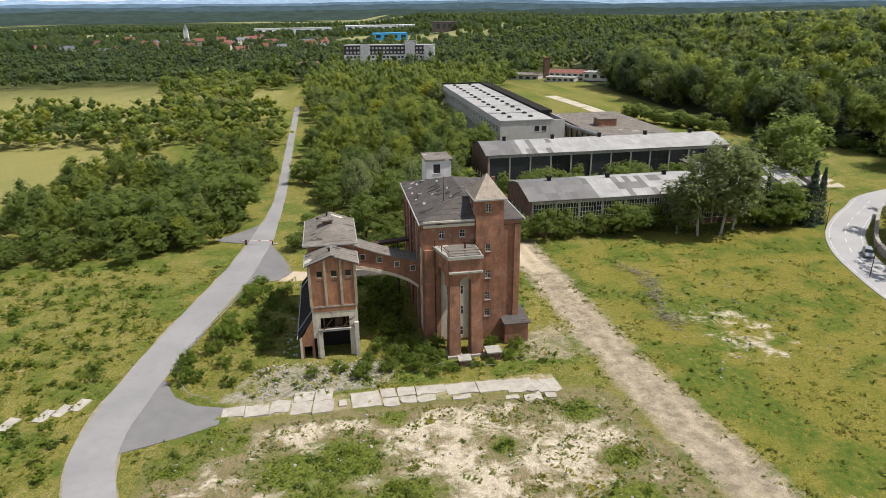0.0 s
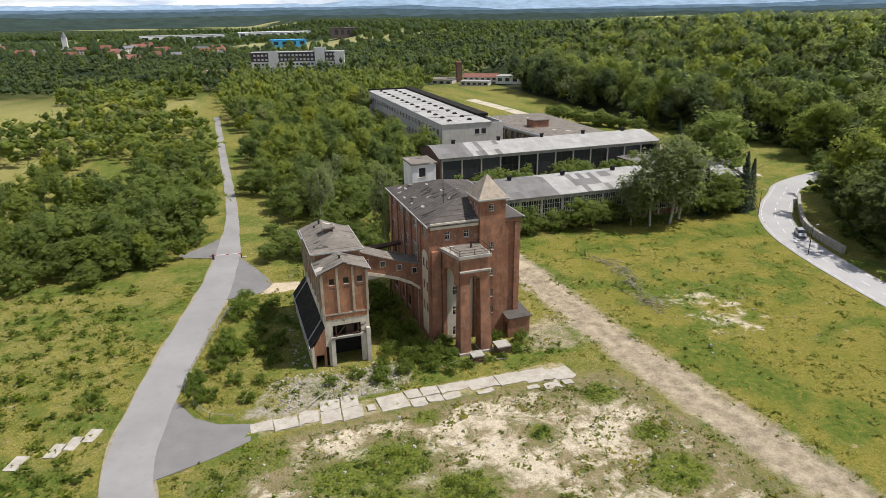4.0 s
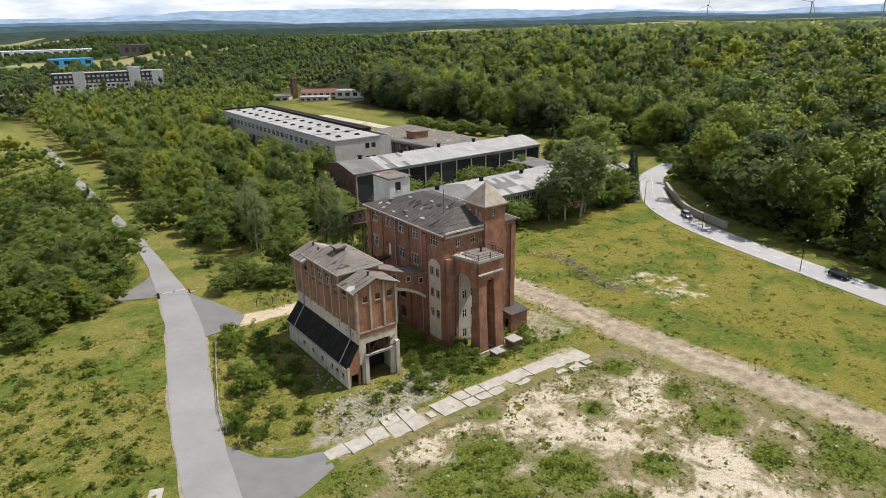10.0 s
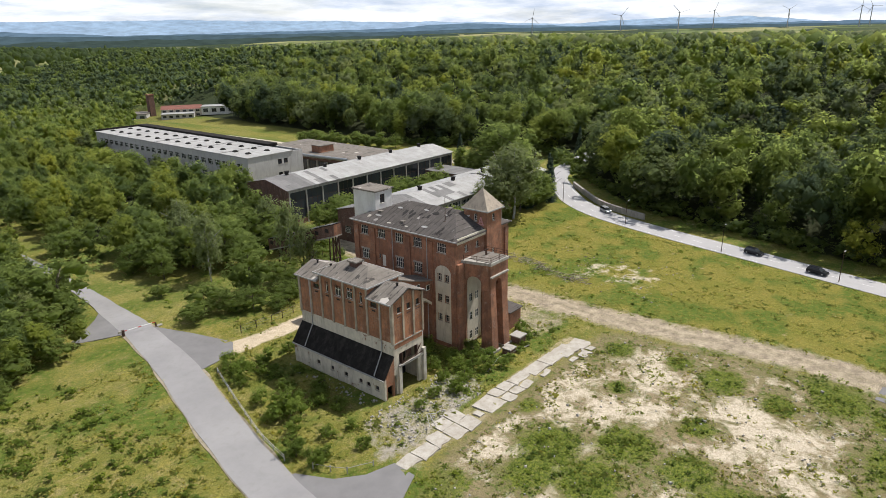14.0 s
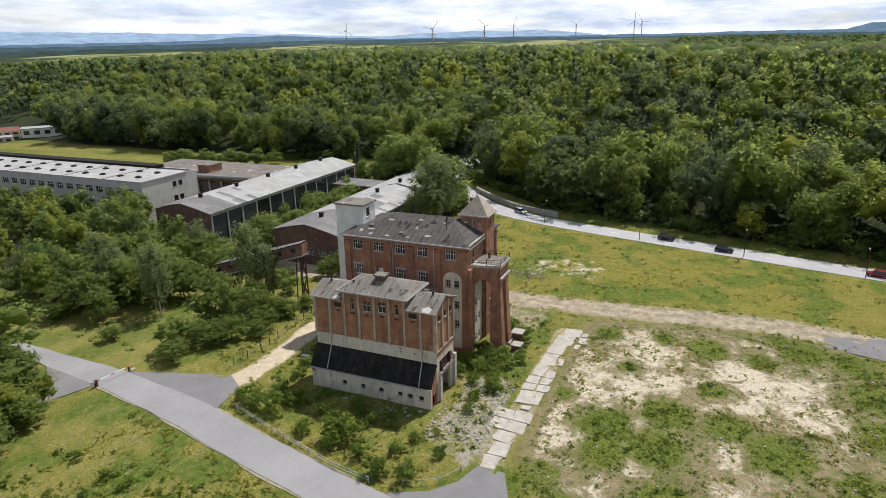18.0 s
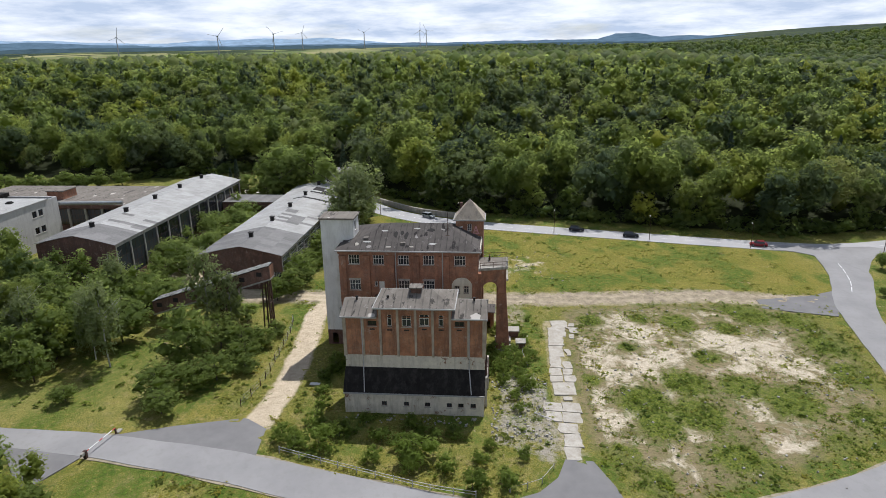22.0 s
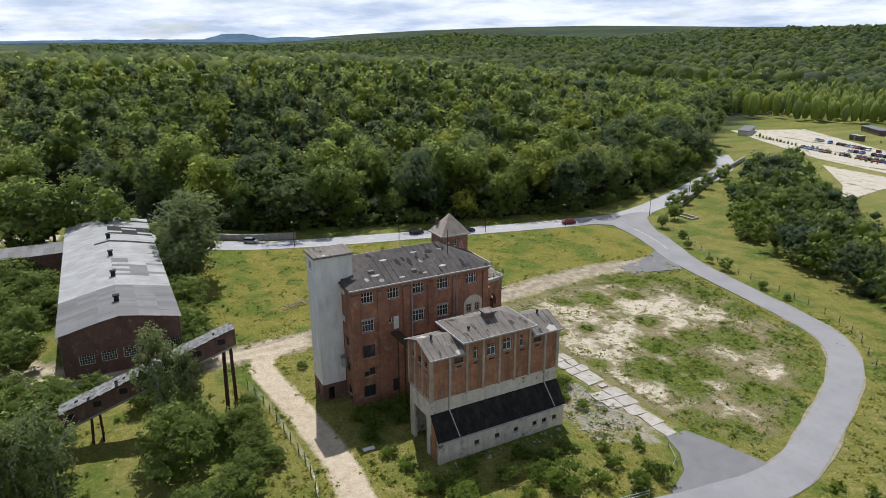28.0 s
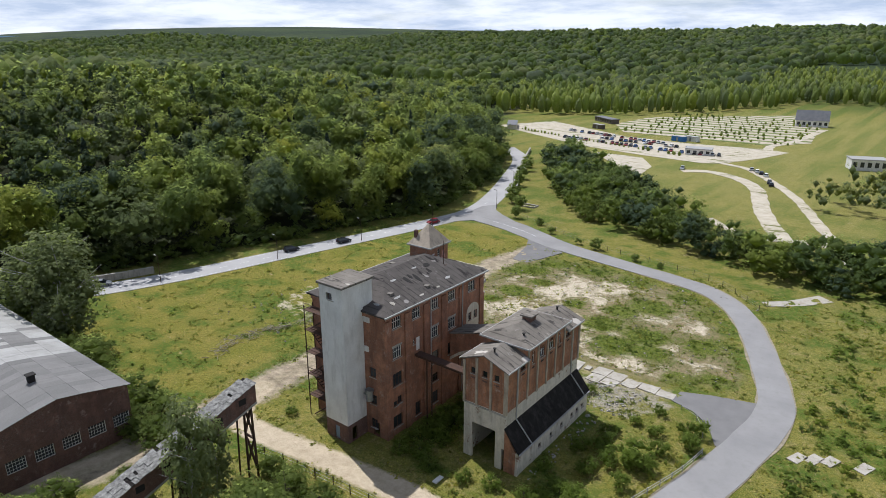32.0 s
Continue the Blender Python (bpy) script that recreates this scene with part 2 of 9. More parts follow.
def felt(name, a, b, worn, dark, across):
    """Bitumen felt laid in strips, with worn pale patches and darker repairs."""
    m = Mat(name, 0.95, 0.0, 0.08)
    c = m.mix(m.noise(0.45, 6, 0.7, 0.3, 0.72), a, b)
    strip = m.node("ShaderNodeTexWave")
    strip.wave_type, strip.bands_direction = "BANDS", across
    strip.inputs["Scale"].default_value, strip.inputs["Distortion"].default_value = 0.31, 0.15
    strip.inputs["Detail"].default_value = 2.0
    m.link(m.co, strip.inputs["Vector"])
    line = m.range(strip.outputs["Fac"], 0.86, 1.0)
    c = m.mix(m.math("MULTIPLY", line, m.noise(0.5, 3, 0.6, 0.38, 0.66)), c, tuple(x * 0.55 for x in b))
    v = m.scaled(0.35, 1.2, 1.0) if across == "Y" else m.scaled(1.2, 0.35, 1.0)
    c = m.mix(m.math("MULTIPLY", m.noise(1.3, 6, 0.75, 0.60, 0.66, v), 0.6), c, worn)
    c = m.mix(m.math("MULTIPLY", m.noise(0.75, 4, 0.6, 0.60, 0.64, v), 0.85), c, dark)
    c = m.mix(m.math("MULTIPLY", m.noise(0.5, 2, 0.4, 0.70, 0.72, m.scaled(0.6, 0.9, 1.0)), 0.8), c, tuple(x * 1.5 for x in worn))
    return m.color(c).bump(m.noise(6.0, 4, 0.7), 0.4, 0.02).m


M_FELT = felt("roof_felt", (0.115, 0.102, 0.092), (0.07, 0.062, 0.056), (0.21, 0.195, 0.18), (0.022, 0.02, 0.019), "Y")
M_FELT_SILO = felt("roof_felt_pale", (0.23, 0.205, 0.175), (0.135, 0.118, 0.10), (0.36, 0.33, 0.29), (0.05, 0.045, 0.04), "Y")
M_TOWER = mottled("weathered_tower_roof", (0.44, 0.37, 0.285), (0.30, 0.25, 0.20), 0.8, 6, (0.14, 0.12, 0.10), 0.6, spec=0.1)
M_MOSS = mottled("mossy_felt", (0.014, 0.012, 0.011), (0.028, 0.025, 0.022), 0.8, 7, (0.09, 0.08, 0.07), 0.3, spec=0.1)


def sheet_roof(name, a, b, worn, pitch=0.18):
    """Corrugated fibre-cement: each sheet its own tone, fine ribs as relief."""
    m = Mat(name, 0.75, 0.0, 0.35)
    c = m.mix(m.each(), a, b)
    c = m.mix(m.noise(0.25, 6, 0.7, 0.4, 0.75), c, worn)
    c = m.mix(m.math("MULTIPLY", m.noise(0.9, 5, 0.75, 0.56, 0.72, m.scaled(1.0, 0.2, 1.0)), 0.5), c, (0.12, 0.11, 0.10))
    w = m.node("ShaderNodeTexWave")
    w.bands_direction = "X"
    w.inputs["Scale"].default_value = 0.314 / pitch
    m.link(m.co, w.inputs["Vector"])
    return m.color(c).bump(w.outputs["Fac"], 0.5, 0.03).m


M_SHEET = sheet_roof("fibre_cement_roof", (0.20, 0.19, 0.18), (0.125, 0.12, 0.113), (0.13, 0.124, 0.116))
M_SHEET_PALE = sheet_roof("pale_fibre_cement_roof", (0.39, 0.38, 0.36), (0.33, 0.32, 0.30), (0.25, 0.24, 0.22))

M_LICHEN = mottled("lichened_sheet", (0.10, 0.095, 0.09), (0.40, 0.39, 0.36), 2.2, 7, (0.05, 0.045, 0.04), 0.6, spec=0.1)

m = Mat("asphalt", 0.97, 0.0, 0.05)
c = m.mix(m.noise(0.12, 5, 0.6, 0.3, 0.7), (0.235, 0.226, 0.222), (0.30, 0.288, 0.278))
c = m.mix(m.math("MULTIPLY", m.noise(0.9, 6, 0.75, 0.5, 0.75), 0.5), c, (0.21, 0.20, 0.185))
M_ASPHALT = m.color(c).bump(m.noise(25, 2), 0.3, 0.01).m
m = Mat("pale_asphalt", 0.95, 0.0, 0.1)
c = m.mix(m.noise(0.1, 5, 0.6, 0.3, 0.7), (0.34, 0.33, 0.325), (0.40, 0.385, 0.375))
c = m.mix(m.math("MULTIPLY", m.noise(0.7, 6, 0.75, 0.5, 0.75), 0.4), c, (0.27, 0.26, 0.25))
M_ASPHALT_PALE = m.color(c).bump(m.noise(25, 2), 0.2, 0.01).m
m = Mat("dark_asphalt", 0.97, 0.0, 0.05)
c = m.mix(m.noise(0.3, 5, 0.6, 0.3, 0.7), (0.165, 0.158, 0.155), (0.21, 0.202, 0.196))
M_ASPHALT_DARK = m.color(c).bump(m.noise(25, 2), 0.3, 0.01).m
m = Mat("glass", 0.08, 0.0, 0.5)
m.color(m.mix(m.each(), (0.015, 0.018, 0.02), (0.05, 0.055, 0.06)))
M_GLASS = m.m


def plain(name, c, rough=0.6, metal=0.0):
    return mottled(name, c, tuple(x * 0.85 for x in c), 0.8, 12, rough=rough, metal=metal, bump=0.1)


def leaf(name, a, b, c3, trans=0.60, grain=1.7, sunny=(1.6, 1.4, 0.8)):
    """Foliage: each spray its own tone, shade of the hollows painted into the colour, some light through the leaf."""
    m = Mat(name, 0.8, 0.0, 0.15)
    c = m.mix(m.range(m.island(), 0, 1, 0.2, 0.8), a, b)
    c = m.mix(m.math("MULTIPLY", m.noise(0.07, 3, 0.6, 0.38, 0.66), 0.6), c, c3)
    c = m.mix(m.range(m.each(), 0, 1, 0.0, 0.5), c, tuple(x * 1.25 for x in b))
    c = m.mix(m.range(m.attr("tint"), 0.0, 1.0, 0.0, 0.8), c, tuple(x * k for x, k in zip(b, sunny)))
    c = m.mix(m.range(m.attr("tint"), 0.0, -1.0, 0.0, 0.75), c, tuple(x * k for x, k in zip(a, (0.55, 0.62, 0.95))))
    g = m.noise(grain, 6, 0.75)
    # gaps between sprays: their shade painted in as dark noise
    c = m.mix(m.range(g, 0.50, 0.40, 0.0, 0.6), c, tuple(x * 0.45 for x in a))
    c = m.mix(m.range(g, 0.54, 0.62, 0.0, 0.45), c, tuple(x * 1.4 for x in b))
    # shade inside the crown, put into the colour of the inner masses
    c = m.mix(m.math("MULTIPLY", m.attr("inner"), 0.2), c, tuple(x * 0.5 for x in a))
    m.color(c).bump(g, 1.0, 0.45)
    tr = m.node("ShaderNodeBsdfTranslucent")
    m.link(m.mix(0.65, c, (0.42, 0.50, 0.13)), tr.inputs["Color"])
    mx = m.node("ShaderNodeMixShader")
    mx.inputs[0].default_value = trans
    m.link(m.b.outputs[0], mx.inputs[1])
    m.link(tr.outputs[0], mx.inputs[2])
    m.link(mx.outputs[0], m.t.nodes["Material Output"].inputs["Surface"])
    return m.m


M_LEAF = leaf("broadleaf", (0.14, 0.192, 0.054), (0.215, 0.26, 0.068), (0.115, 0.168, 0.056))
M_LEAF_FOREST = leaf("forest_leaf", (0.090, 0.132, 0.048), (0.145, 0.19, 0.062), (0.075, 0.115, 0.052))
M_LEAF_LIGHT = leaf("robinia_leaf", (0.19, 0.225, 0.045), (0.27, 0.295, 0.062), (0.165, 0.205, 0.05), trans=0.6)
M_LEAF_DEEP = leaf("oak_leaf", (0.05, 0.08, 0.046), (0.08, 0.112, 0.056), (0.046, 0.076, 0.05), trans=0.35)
# far leaf: distance haze put into its paler, greyer green
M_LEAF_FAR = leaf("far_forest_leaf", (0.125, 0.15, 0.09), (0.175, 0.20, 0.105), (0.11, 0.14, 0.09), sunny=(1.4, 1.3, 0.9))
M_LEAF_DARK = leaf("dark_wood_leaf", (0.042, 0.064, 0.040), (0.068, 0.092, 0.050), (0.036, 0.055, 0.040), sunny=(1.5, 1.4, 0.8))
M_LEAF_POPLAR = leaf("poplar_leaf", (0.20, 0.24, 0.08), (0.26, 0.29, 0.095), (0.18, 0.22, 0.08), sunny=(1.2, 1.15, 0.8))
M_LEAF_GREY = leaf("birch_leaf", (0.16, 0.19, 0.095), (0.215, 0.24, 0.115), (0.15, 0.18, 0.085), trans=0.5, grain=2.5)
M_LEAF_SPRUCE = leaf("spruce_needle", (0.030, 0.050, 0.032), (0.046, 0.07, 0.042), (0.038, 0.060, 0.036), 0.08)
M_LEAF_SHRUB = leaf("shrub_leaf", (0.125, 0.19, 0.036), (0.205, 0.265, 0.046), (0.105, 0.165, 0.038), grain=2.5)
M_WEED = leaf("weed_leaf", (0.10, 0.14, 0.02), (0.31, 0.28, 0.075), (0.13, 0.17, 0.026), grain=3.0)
MIXED = (M_LEAF_DEEP, M_LEAF_FOREST, M_LEAF_LIGHT, M_LEAF_GREY)
M_BARK = mottled("bark", (0.14, 0.115, 0.09), (0.08, 0.065, 0.05), 2.0, 18)
M_DEADWOOD = mottled("dead_wood", (0.36, 0.31, 0.24), (0.20, 0.17, 0.13), 3.0, 12)
M_BARK_BIRCH = mottled("birch_bark", (0.55, 0.53, 0.49), (0.22, 0.20, 0.18), 3.0, 10)
# ---- geometry helpers ----
def part(name, bm, material, parent=None, label=""):
    """Links a bmesh as one mesh object, under a thing or a part where one is given."""
    me = bpy.data.meshes.new(name)
    bm.to_mesh(me)
    bm.free()
    me.materials.append(material)
    ob = new(name, me)
    if parent is not None:
        ob.parent = parent
    return tagged(ob, label)


def thing(name, label, category, group="", kind="", at=(0, 0, 0), turn=0):
    ob = new(name)
    ob.matrix_basis = pose(*at, 0, 0, turn)
    return tagged(ob, label, category, group, kind)


def mesh_np(name, verts, faces, material, parent=None, smooth=False):
    """A mesh object from arrays: faces is an (n, k) array of one polygon size."""
    me = bpy.data.meshes.new(name)
    n, k = faces.shape
    me.vertices.add(len(verts))
    me.vertices.foreach_set("co", np.ascontiguousarray(verts, dtype=np.float32).ravel())
    me.loops.add(n * k)
    me.loops.foreach_set("vertex_index", np.ascontiguousarray(faces, dtype=np.int32).ravel())
    me.polygons.add(n)
    me.polygons.foreach_set("loop_start", np.arange(0, n * k, k, dtype=np.int32))
    me.polygons.foreach_set("use_smooth", np.full(n, smooth, dtype=bool))
    me.update(calc_edges=True)
    me.materials.append(material)
    ob = new(name, me)
    if parent is not None:
        ob.parent = parent
    return ob


def box(bm, x0, x1, y0, y1, z0, z1, m=None):
    v = [bm.verts.new(p) for p in ((x0, y0, z0), (x1, y0, z0), (x1, y1, z0), (x0, y1, z0), (x0, y0, z1), (x1, y0, z1), (x1, y1, z1), (x0, y1, z1))]
    if m is not None:
        for w in v:
            w.co = m @ w.co
    for f in ((0, 3, 2, 1), (4, 5, 6, 7), (0, 1, 5, 4), (1, 2, 6, 5), (2, 3, 7, 6), (3, 0, 4, 7)):
        bm.faces.new([v[i] for i in f])
    return v


def boxes(*bs):
    bm = bmesh.new()
    for b in bs:
        box(bm, *b)
    return bm


def prism(bm, poly, z0, z1):
    """An upright prism over a polygon (counter-clockwise); z0 and z1 may be lists."""
    n = len(poly)
    lo = z0 if isinstance(z0, (list, tuple)) else [z0] * n
    hi = z1 if isinstance(z1, (list, tuple)) else [z1] * n
    a = [bm.verts.new((*p, z)) for p, z in zip(poly, lo)]
    b = [bm.verts.new((*p, z)) for p, z in zip(poly, hi)]
    bm.faces.new(a[::-1])
    bm.faces.new(b)
    for i in range(n):
        j = (i + 1) % n
        bm.faces.new((a[i], a[j], b[j], b[i]))


def beam(bm, p, q, w, h=None):
    """A square bar from p to q."""
    p, q = Vector(p), Vector(q)
    d = q - p
    side = d.cross((0, 0, 1))
    side = side.normalized() if side.length > 1e-4 else Vector((1, 0, 0))
    up = side.cross(d).normalized()
    h = h or w
    ring = [[bm.verts.new(c + side * a * w / 2 + up * b * h / 2) for a, b in ((-1, -1), (1, -1), (1, 1), (-1, 1))] for c in (p, q)]
    bm.faces.new(ring[0][::-1])
    bm.faces.new(ring[1])
    for i in range(4):
        j = (i + 1) % 4
        bm.faces.new((ring[0][i], ring[0][j], ring[1][j], ring[1][i]))


def beams(w, *pq):
    bm = bmesh.new()
    for p, q in pq:
        beam(bm, p, q, w)
    return bm


def tube(bm, p, q, r0, r1=None, n=10):
    p, q = Vector(p), Vector(q)
    d = (q - p).normalized()
    s = d.cross((0, 0, 1)) if abs(d.z) < 0.99 else Vector((1, 0, 0))
    s.normalize()
    u = s.cross(d)
    rings = []
    for c, r in ((p, r0), (q, r0 if r1 is None else r1)):
        rings.append([bm.verts.new(c + (s * math.cos(2 * math.pi * i / n) + u * math.sin(2 * math.pi * i / n)) * max(r, 1e-3)) for i in range(n)])
    bm.faces.new(rings[0])
    bm.faces.new(rings[1][::-1])
    for i in range(n):
        j = (i + 1) % n
        bm.faces.new((rings[0][j], rings[0][i], rings[1][i], rings[1][j]))


def spline(pts, step=2.0):
    """A smooth line through the points, sampled about every step metres."""
    p = np.array(pts, float)
    p = np.vstack([2 * p[0] - p[1], p, 2 * p[-1] - p[-2]])
    out = []
    for i in range(1, len(p) - 2):
        n = max(1, int(np.linalg.norm(p[i + 1] - p[i]) / step))
        for k in range(n):
            t = k / n
            out.append(0.5 * (2 * p[i] + (p[i + 1] - p[i - 1]) * t + (2 * p[i - 1] - 5 * p[i] + 4 * p[i + 1] - p[i + 2]) * t * t
                              + (3 * p[i] - p[i - 1] - 3 * p[i + 1] + p[i + 2]) * t ** 3))
    out.append(p[-2])
    return np.array(out)


# ---- the plan of roads and tracks (centre lines) ----
MAIN_ROAD = [(190, 150), (165, 146.5), (146, 142), (135, 137.5), (127.5, 131.5), (119.5, 125.5), (110, 116.5), (102.8, 106), (98, 94), (94.3, 81), (88.7, 57.5), (82, 29), (77.7, 8), (77, -4), (80.5, -19),
             (89, -41), (100, -66), (112, -92), (124, -110), (141, -127)]
ACCESS = [(-15.9, 345), (-15.4, 260), (-14.6, 184.5), (-15.0, 160), (-15.8, 149), (-16.7, 137), (-18.9, 122), (-21.0, 112), (-23.6, 101.7), (-26.2, 90), (-28.9, 75), (-29.1, 66), (-26.3, 56), (-18.4, 36.5),
          (-11.8, 26.5), (-3, 20.7), (16, 16.6), (35.5, 12.3), (47, 7.5), (57, 3.4), (66, 1.0), (75.5, -2.0)]
TRACK_A = [(64, 168), (48, 153), (38.5, 138), (37.8, 122), (38.2, 103), (38.4, 86), (39, 71), (40.3, 57), (41.8, 46), (42, 36), (40.5, 24), (40, 17)]
TRACK_B = [(38, 110), (35.5, 116), (30.6, 118.2), (19.4, 116.9), (10, 116), (0, 115.2), (-10.5, 116)]
EDGE_Y = [-700, -300, -200, -150, -120, -66, -35, -5, 6, 52, 73, 97, 110, 120, 133, 160, 176, 200, 233, 309, 374, 420, 700]
EDGE_X = [300, 240, 190, 160, 133, 104, 92, 84, 84, 95, 101, 108, 117, 127, 139, 165, 176, 169, 156, 160, 161, 165, 230]


def smooth01(v, a, b):
    t = np.clip((v - a) / (b - a), 0, 1)
    return t * t * (3 - 2 * t)


def height(x, y):
    """The lie of the land: flat round the works, a wooded hill to the east, higher hills far to the south."""
    x, y = np.asarray(x, float), np.asarray(y, float)
    d = x - np.interp(y, EDGE_Y, EDGE_X)
    hill = 25 * smooth01(d, 5, 150) * smooth01(y, -330, -20) * (1 - 0.35 * smooth01(y, 450, 900))
    hill = hill * (1 - 0.75 * smooth01(d, 500, 1400)) + 1.5 * smooth01(d, 10, 80) * np.sin(x * 0.031) * np.sin(y * 0.027)
    r = np.hypot(x, y)
    south = 105 * smooth01(-y + 0.03 * x, 600, 2600)
    east = 40 * smooth01(x, 1500, 3500)
    west = -12 * smooth01(y, 350, 700) * (1 - smooth01(d, -60, 60))
    return hill + south + east + west + 2.0 * smooth01(r, 500, 1500) * np.sin(x * 0.004 + 1) * np.cos(y * 0.005)


def dist_line(px, py, pts, step=2.0):
    """Distance of many places from a smooth line."""
    s = spline(pts, step)
    best = np.full(px.shape, 1e9)
    for a, b in zip(s[:-1], s[1:]):
        d = b - a
        t = np.clip(((px - a[0]) * d[0] + (py - a[1]) * d[1]) / max(d @ d, 1e-9), 0, 1)
        best = np.minimum(best, np.hypot(px - a[0] - t * d[0], py - a[1] - t * d[1]))
    return best


def inside(px, py, poly):
    """Signed: how far inside a polygon, in metres (negative outside)."""
    p = np.array(poly, float)
    best, odd = np.full(px.shape, 1e9), np.zeros(px.shape, bool)
    for a, b in zip(p, np.roll(p, -1, 0)):
        d = b - a
        t = np.clip(((px - a[0]) * d[0] + (py - a[1]) * d[1]) / (d @ d), 0, 1)
        best = np.minimum(best, np.hypot(px - a[0] - t * d[0], py - a[1] - t * d[1]))
        cross = ((a[1] > py) != (b[1] > py)) & (px < d[0] * (py - a[1]) / (d[1] if d[1] else 1e-9) + a[0])
        odd ^= cross
    return np.where(odd, best, -best)


def growth(x, y):
    """How thickly low scrub grows at each place: long uneven bands."""
    return np.array([0.8 * noise.noise(Vector((a * 0.085 + b * 0.02, b * 0.12, 1.0))) + 0.6 * noise.noise(Vector((a * 0.22, b * 0.27, 6.0))) for a, b in zip(np.ravel(x), np.ravel(y))])


# ---- ground: one sheet to the horizon ----
def axis(lo, hi, step, far):
    a = list(np.arange(lo, hi + 1e-6, step))
    s, v = step, hi
    while v < far:
        s *= 1.16
        v += s
        a.append(min(v, far))
    s, v = step, lo
    while v > -far:
        s *= 1.16
        v -= s
        a.insert(0, max(v, -far))
    return np.array(a)


gx, gy = axis(-70, 130, 1.25, 4900), axis(0, 160, 1.25, 4900)
GX, GY = np.meshgrid(gx, gy)
GZ = height(GX, GY)
near = smooth01(np.hypot(GX - 20, GY - 80), 260, 120)
GZ = GZ + near * 0.10 * (np.sin(GX * 0.7 + 2 * np.sin(GY * 0.31)) * np.cos(GY * 0.6 + 1.3) + 0.6 * np.sin(GX * 1.7 + GY * 1.1))
on_road = np.minimum(dist_line(GX, GY, ACCESS), dist_line(GX, GY, MAIN_ROAD))
GZ = np.where(on_road < 6, np.minimum(GZ, 0.0) * smooth01(on_road, 3.0, 6.0) + 0 * GZ - 0.03, GZ)
verts = np.stack([GX.ravel(), GY.ravel(), GZ.ravel()], 1)
nx, ny = len(gx), len(gy)
idx = np.arange(nx * ny).reshape(ny, nx)
quads = np.stack([idx[:-1, :-1], idx[:-1, 1:], idx[1:, 1:], idx[1:, :-1]], -1).reshape(-1, 4)

LOT = [(-14, 72), (28, 72), (36, 70), (38, 55), (40, 40), (38, 22), (20, 20), (0, 24.5), (-9, 30), (-17, 43), (-24, 58), (-25.5, 64), (-16, 68)]
lot = smooth01(inside(GX, GY, LOT), -2, 5)
bare = np.zeros(GX.shape)
GREEN = ((-1, 60.5, 5), (-4, 53.4, 5), (0.4, 38.8, 5), (9, 25.5, 5), (-14.8, 66.4, 3.5), (-19.5, 62.9, 3), (-14, 51.3, 4), (5, 53, 4.5), (4.4, 45, 4), (28.4, 48.3, 4), (32.2, 33.4, 4.5), (-7, 59.5, 4), (26.3, 40.1, 3),
         (29.8, 55.3, 2.5), (17.3, 59.9, 1.8), (5.2, 67.3, 2), (28.6, 64.5, 3), (20, 24, 6), (30, 26, 5), (36, 36, 4), (-11, 36, 4), (-4, 30, 4), (-17, 48, 3), (14, 47, 2.5))
lush_a = np.zeros(GX.shape)
for x, y, r in GREEN:
    lush_a = np.maximum(lush_a, np.exp(-((GX - x) ** 2 + (GY - y) ** 2 * 1.3) / (r * r)))
for x, y, r in ((10.3, 66, 3), (10, 58, 4), (18.5, 40, 4), (9.5, 34, 4), (0.6, 44.7, 3), (-11.5, 42, 3), (28.5, 58, 3), (21, 44, 4), (12.7, 64, 3), (24.5, 57.5, 4), (26, 50.7, 3), (-10, 69.5, 3), (22, 57, 4), (13, 54, 4), (20, 43, 5), (19, 36, 4), (8, 64, 4), (14, 65, 4), (9, 44, 3), (6, 56, 3), (-7, 67, 3), (15, 39, 4), (12, 32, 4), (6, 45, 3), (4, 61, 3), (-1, 66, 3), (-6, 56, 4), (-11, 43, 3), (-4, 64, 4), (-18, 63, 3), (1, 56, 3), (27, 62, 3)):
    bare = np.maximum(bare, np.exp(-((GX - x) ** 2 + (GY - y) ** 2 * 1.6) / (r * r)))
da, db = dist_line(GX, GY, TRACK_A), dist_line(GX, GY, TRACK_B)
track = smooth01(da, 8.2, 1.0)
pale = smooth01(np.minimum(db, 0.5 + dist_line(GX, GY, [(38, 110), (37.5, 125), (39, 136), (46, 150)])), 3.6, 1.2)
pale = np.maximum(pale, smooth01(inside(GX, GY, [(41, 155), (43, 147), (62, 155), (69, 161), (64, 168), (54, 163)]), -2, 3))
pale = np.maximum(pale, 0.62 * smooth01(np.abs(GY - 72) + 4 * np.maximum(np.abs(GX - 6) - 22, 0), 3.2, 1.4))
track = np.maximum(track, 0.75 * smooth01(inside(GX, GY, [(20, 76), (36, 74), (36, 92), (27, 88)]), -2, 4))
yard = smooth01(inside(GX, GY, [(-20, 74), (-12, 70), (10, 74), (8, 84), (-6, 84), (-13, 86)]), -2, 3)
yard = np.maximum(yard, 0.8 * smooth01(inside(GX, GY, [(-10, 83), (-7, 110), (12, 112), (12, 84)]), -2, 3))
waste = smooth01(inside(GX, GY, [(46, 100), (70, 92), (74, 72), (60, 62), (48, 70)]), -3, 8)
meadow = smooth01(GX - np.interp(GY, EDGE_Y, EDGE_X), -8, -14) * smooth01(GX, 40, 48) * smooth01(GY, 5, 12) * smooth01(GY, 128, 118)
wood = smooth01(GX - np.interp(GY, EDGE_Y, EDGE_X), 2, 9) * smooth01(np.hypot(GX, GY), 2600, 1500)
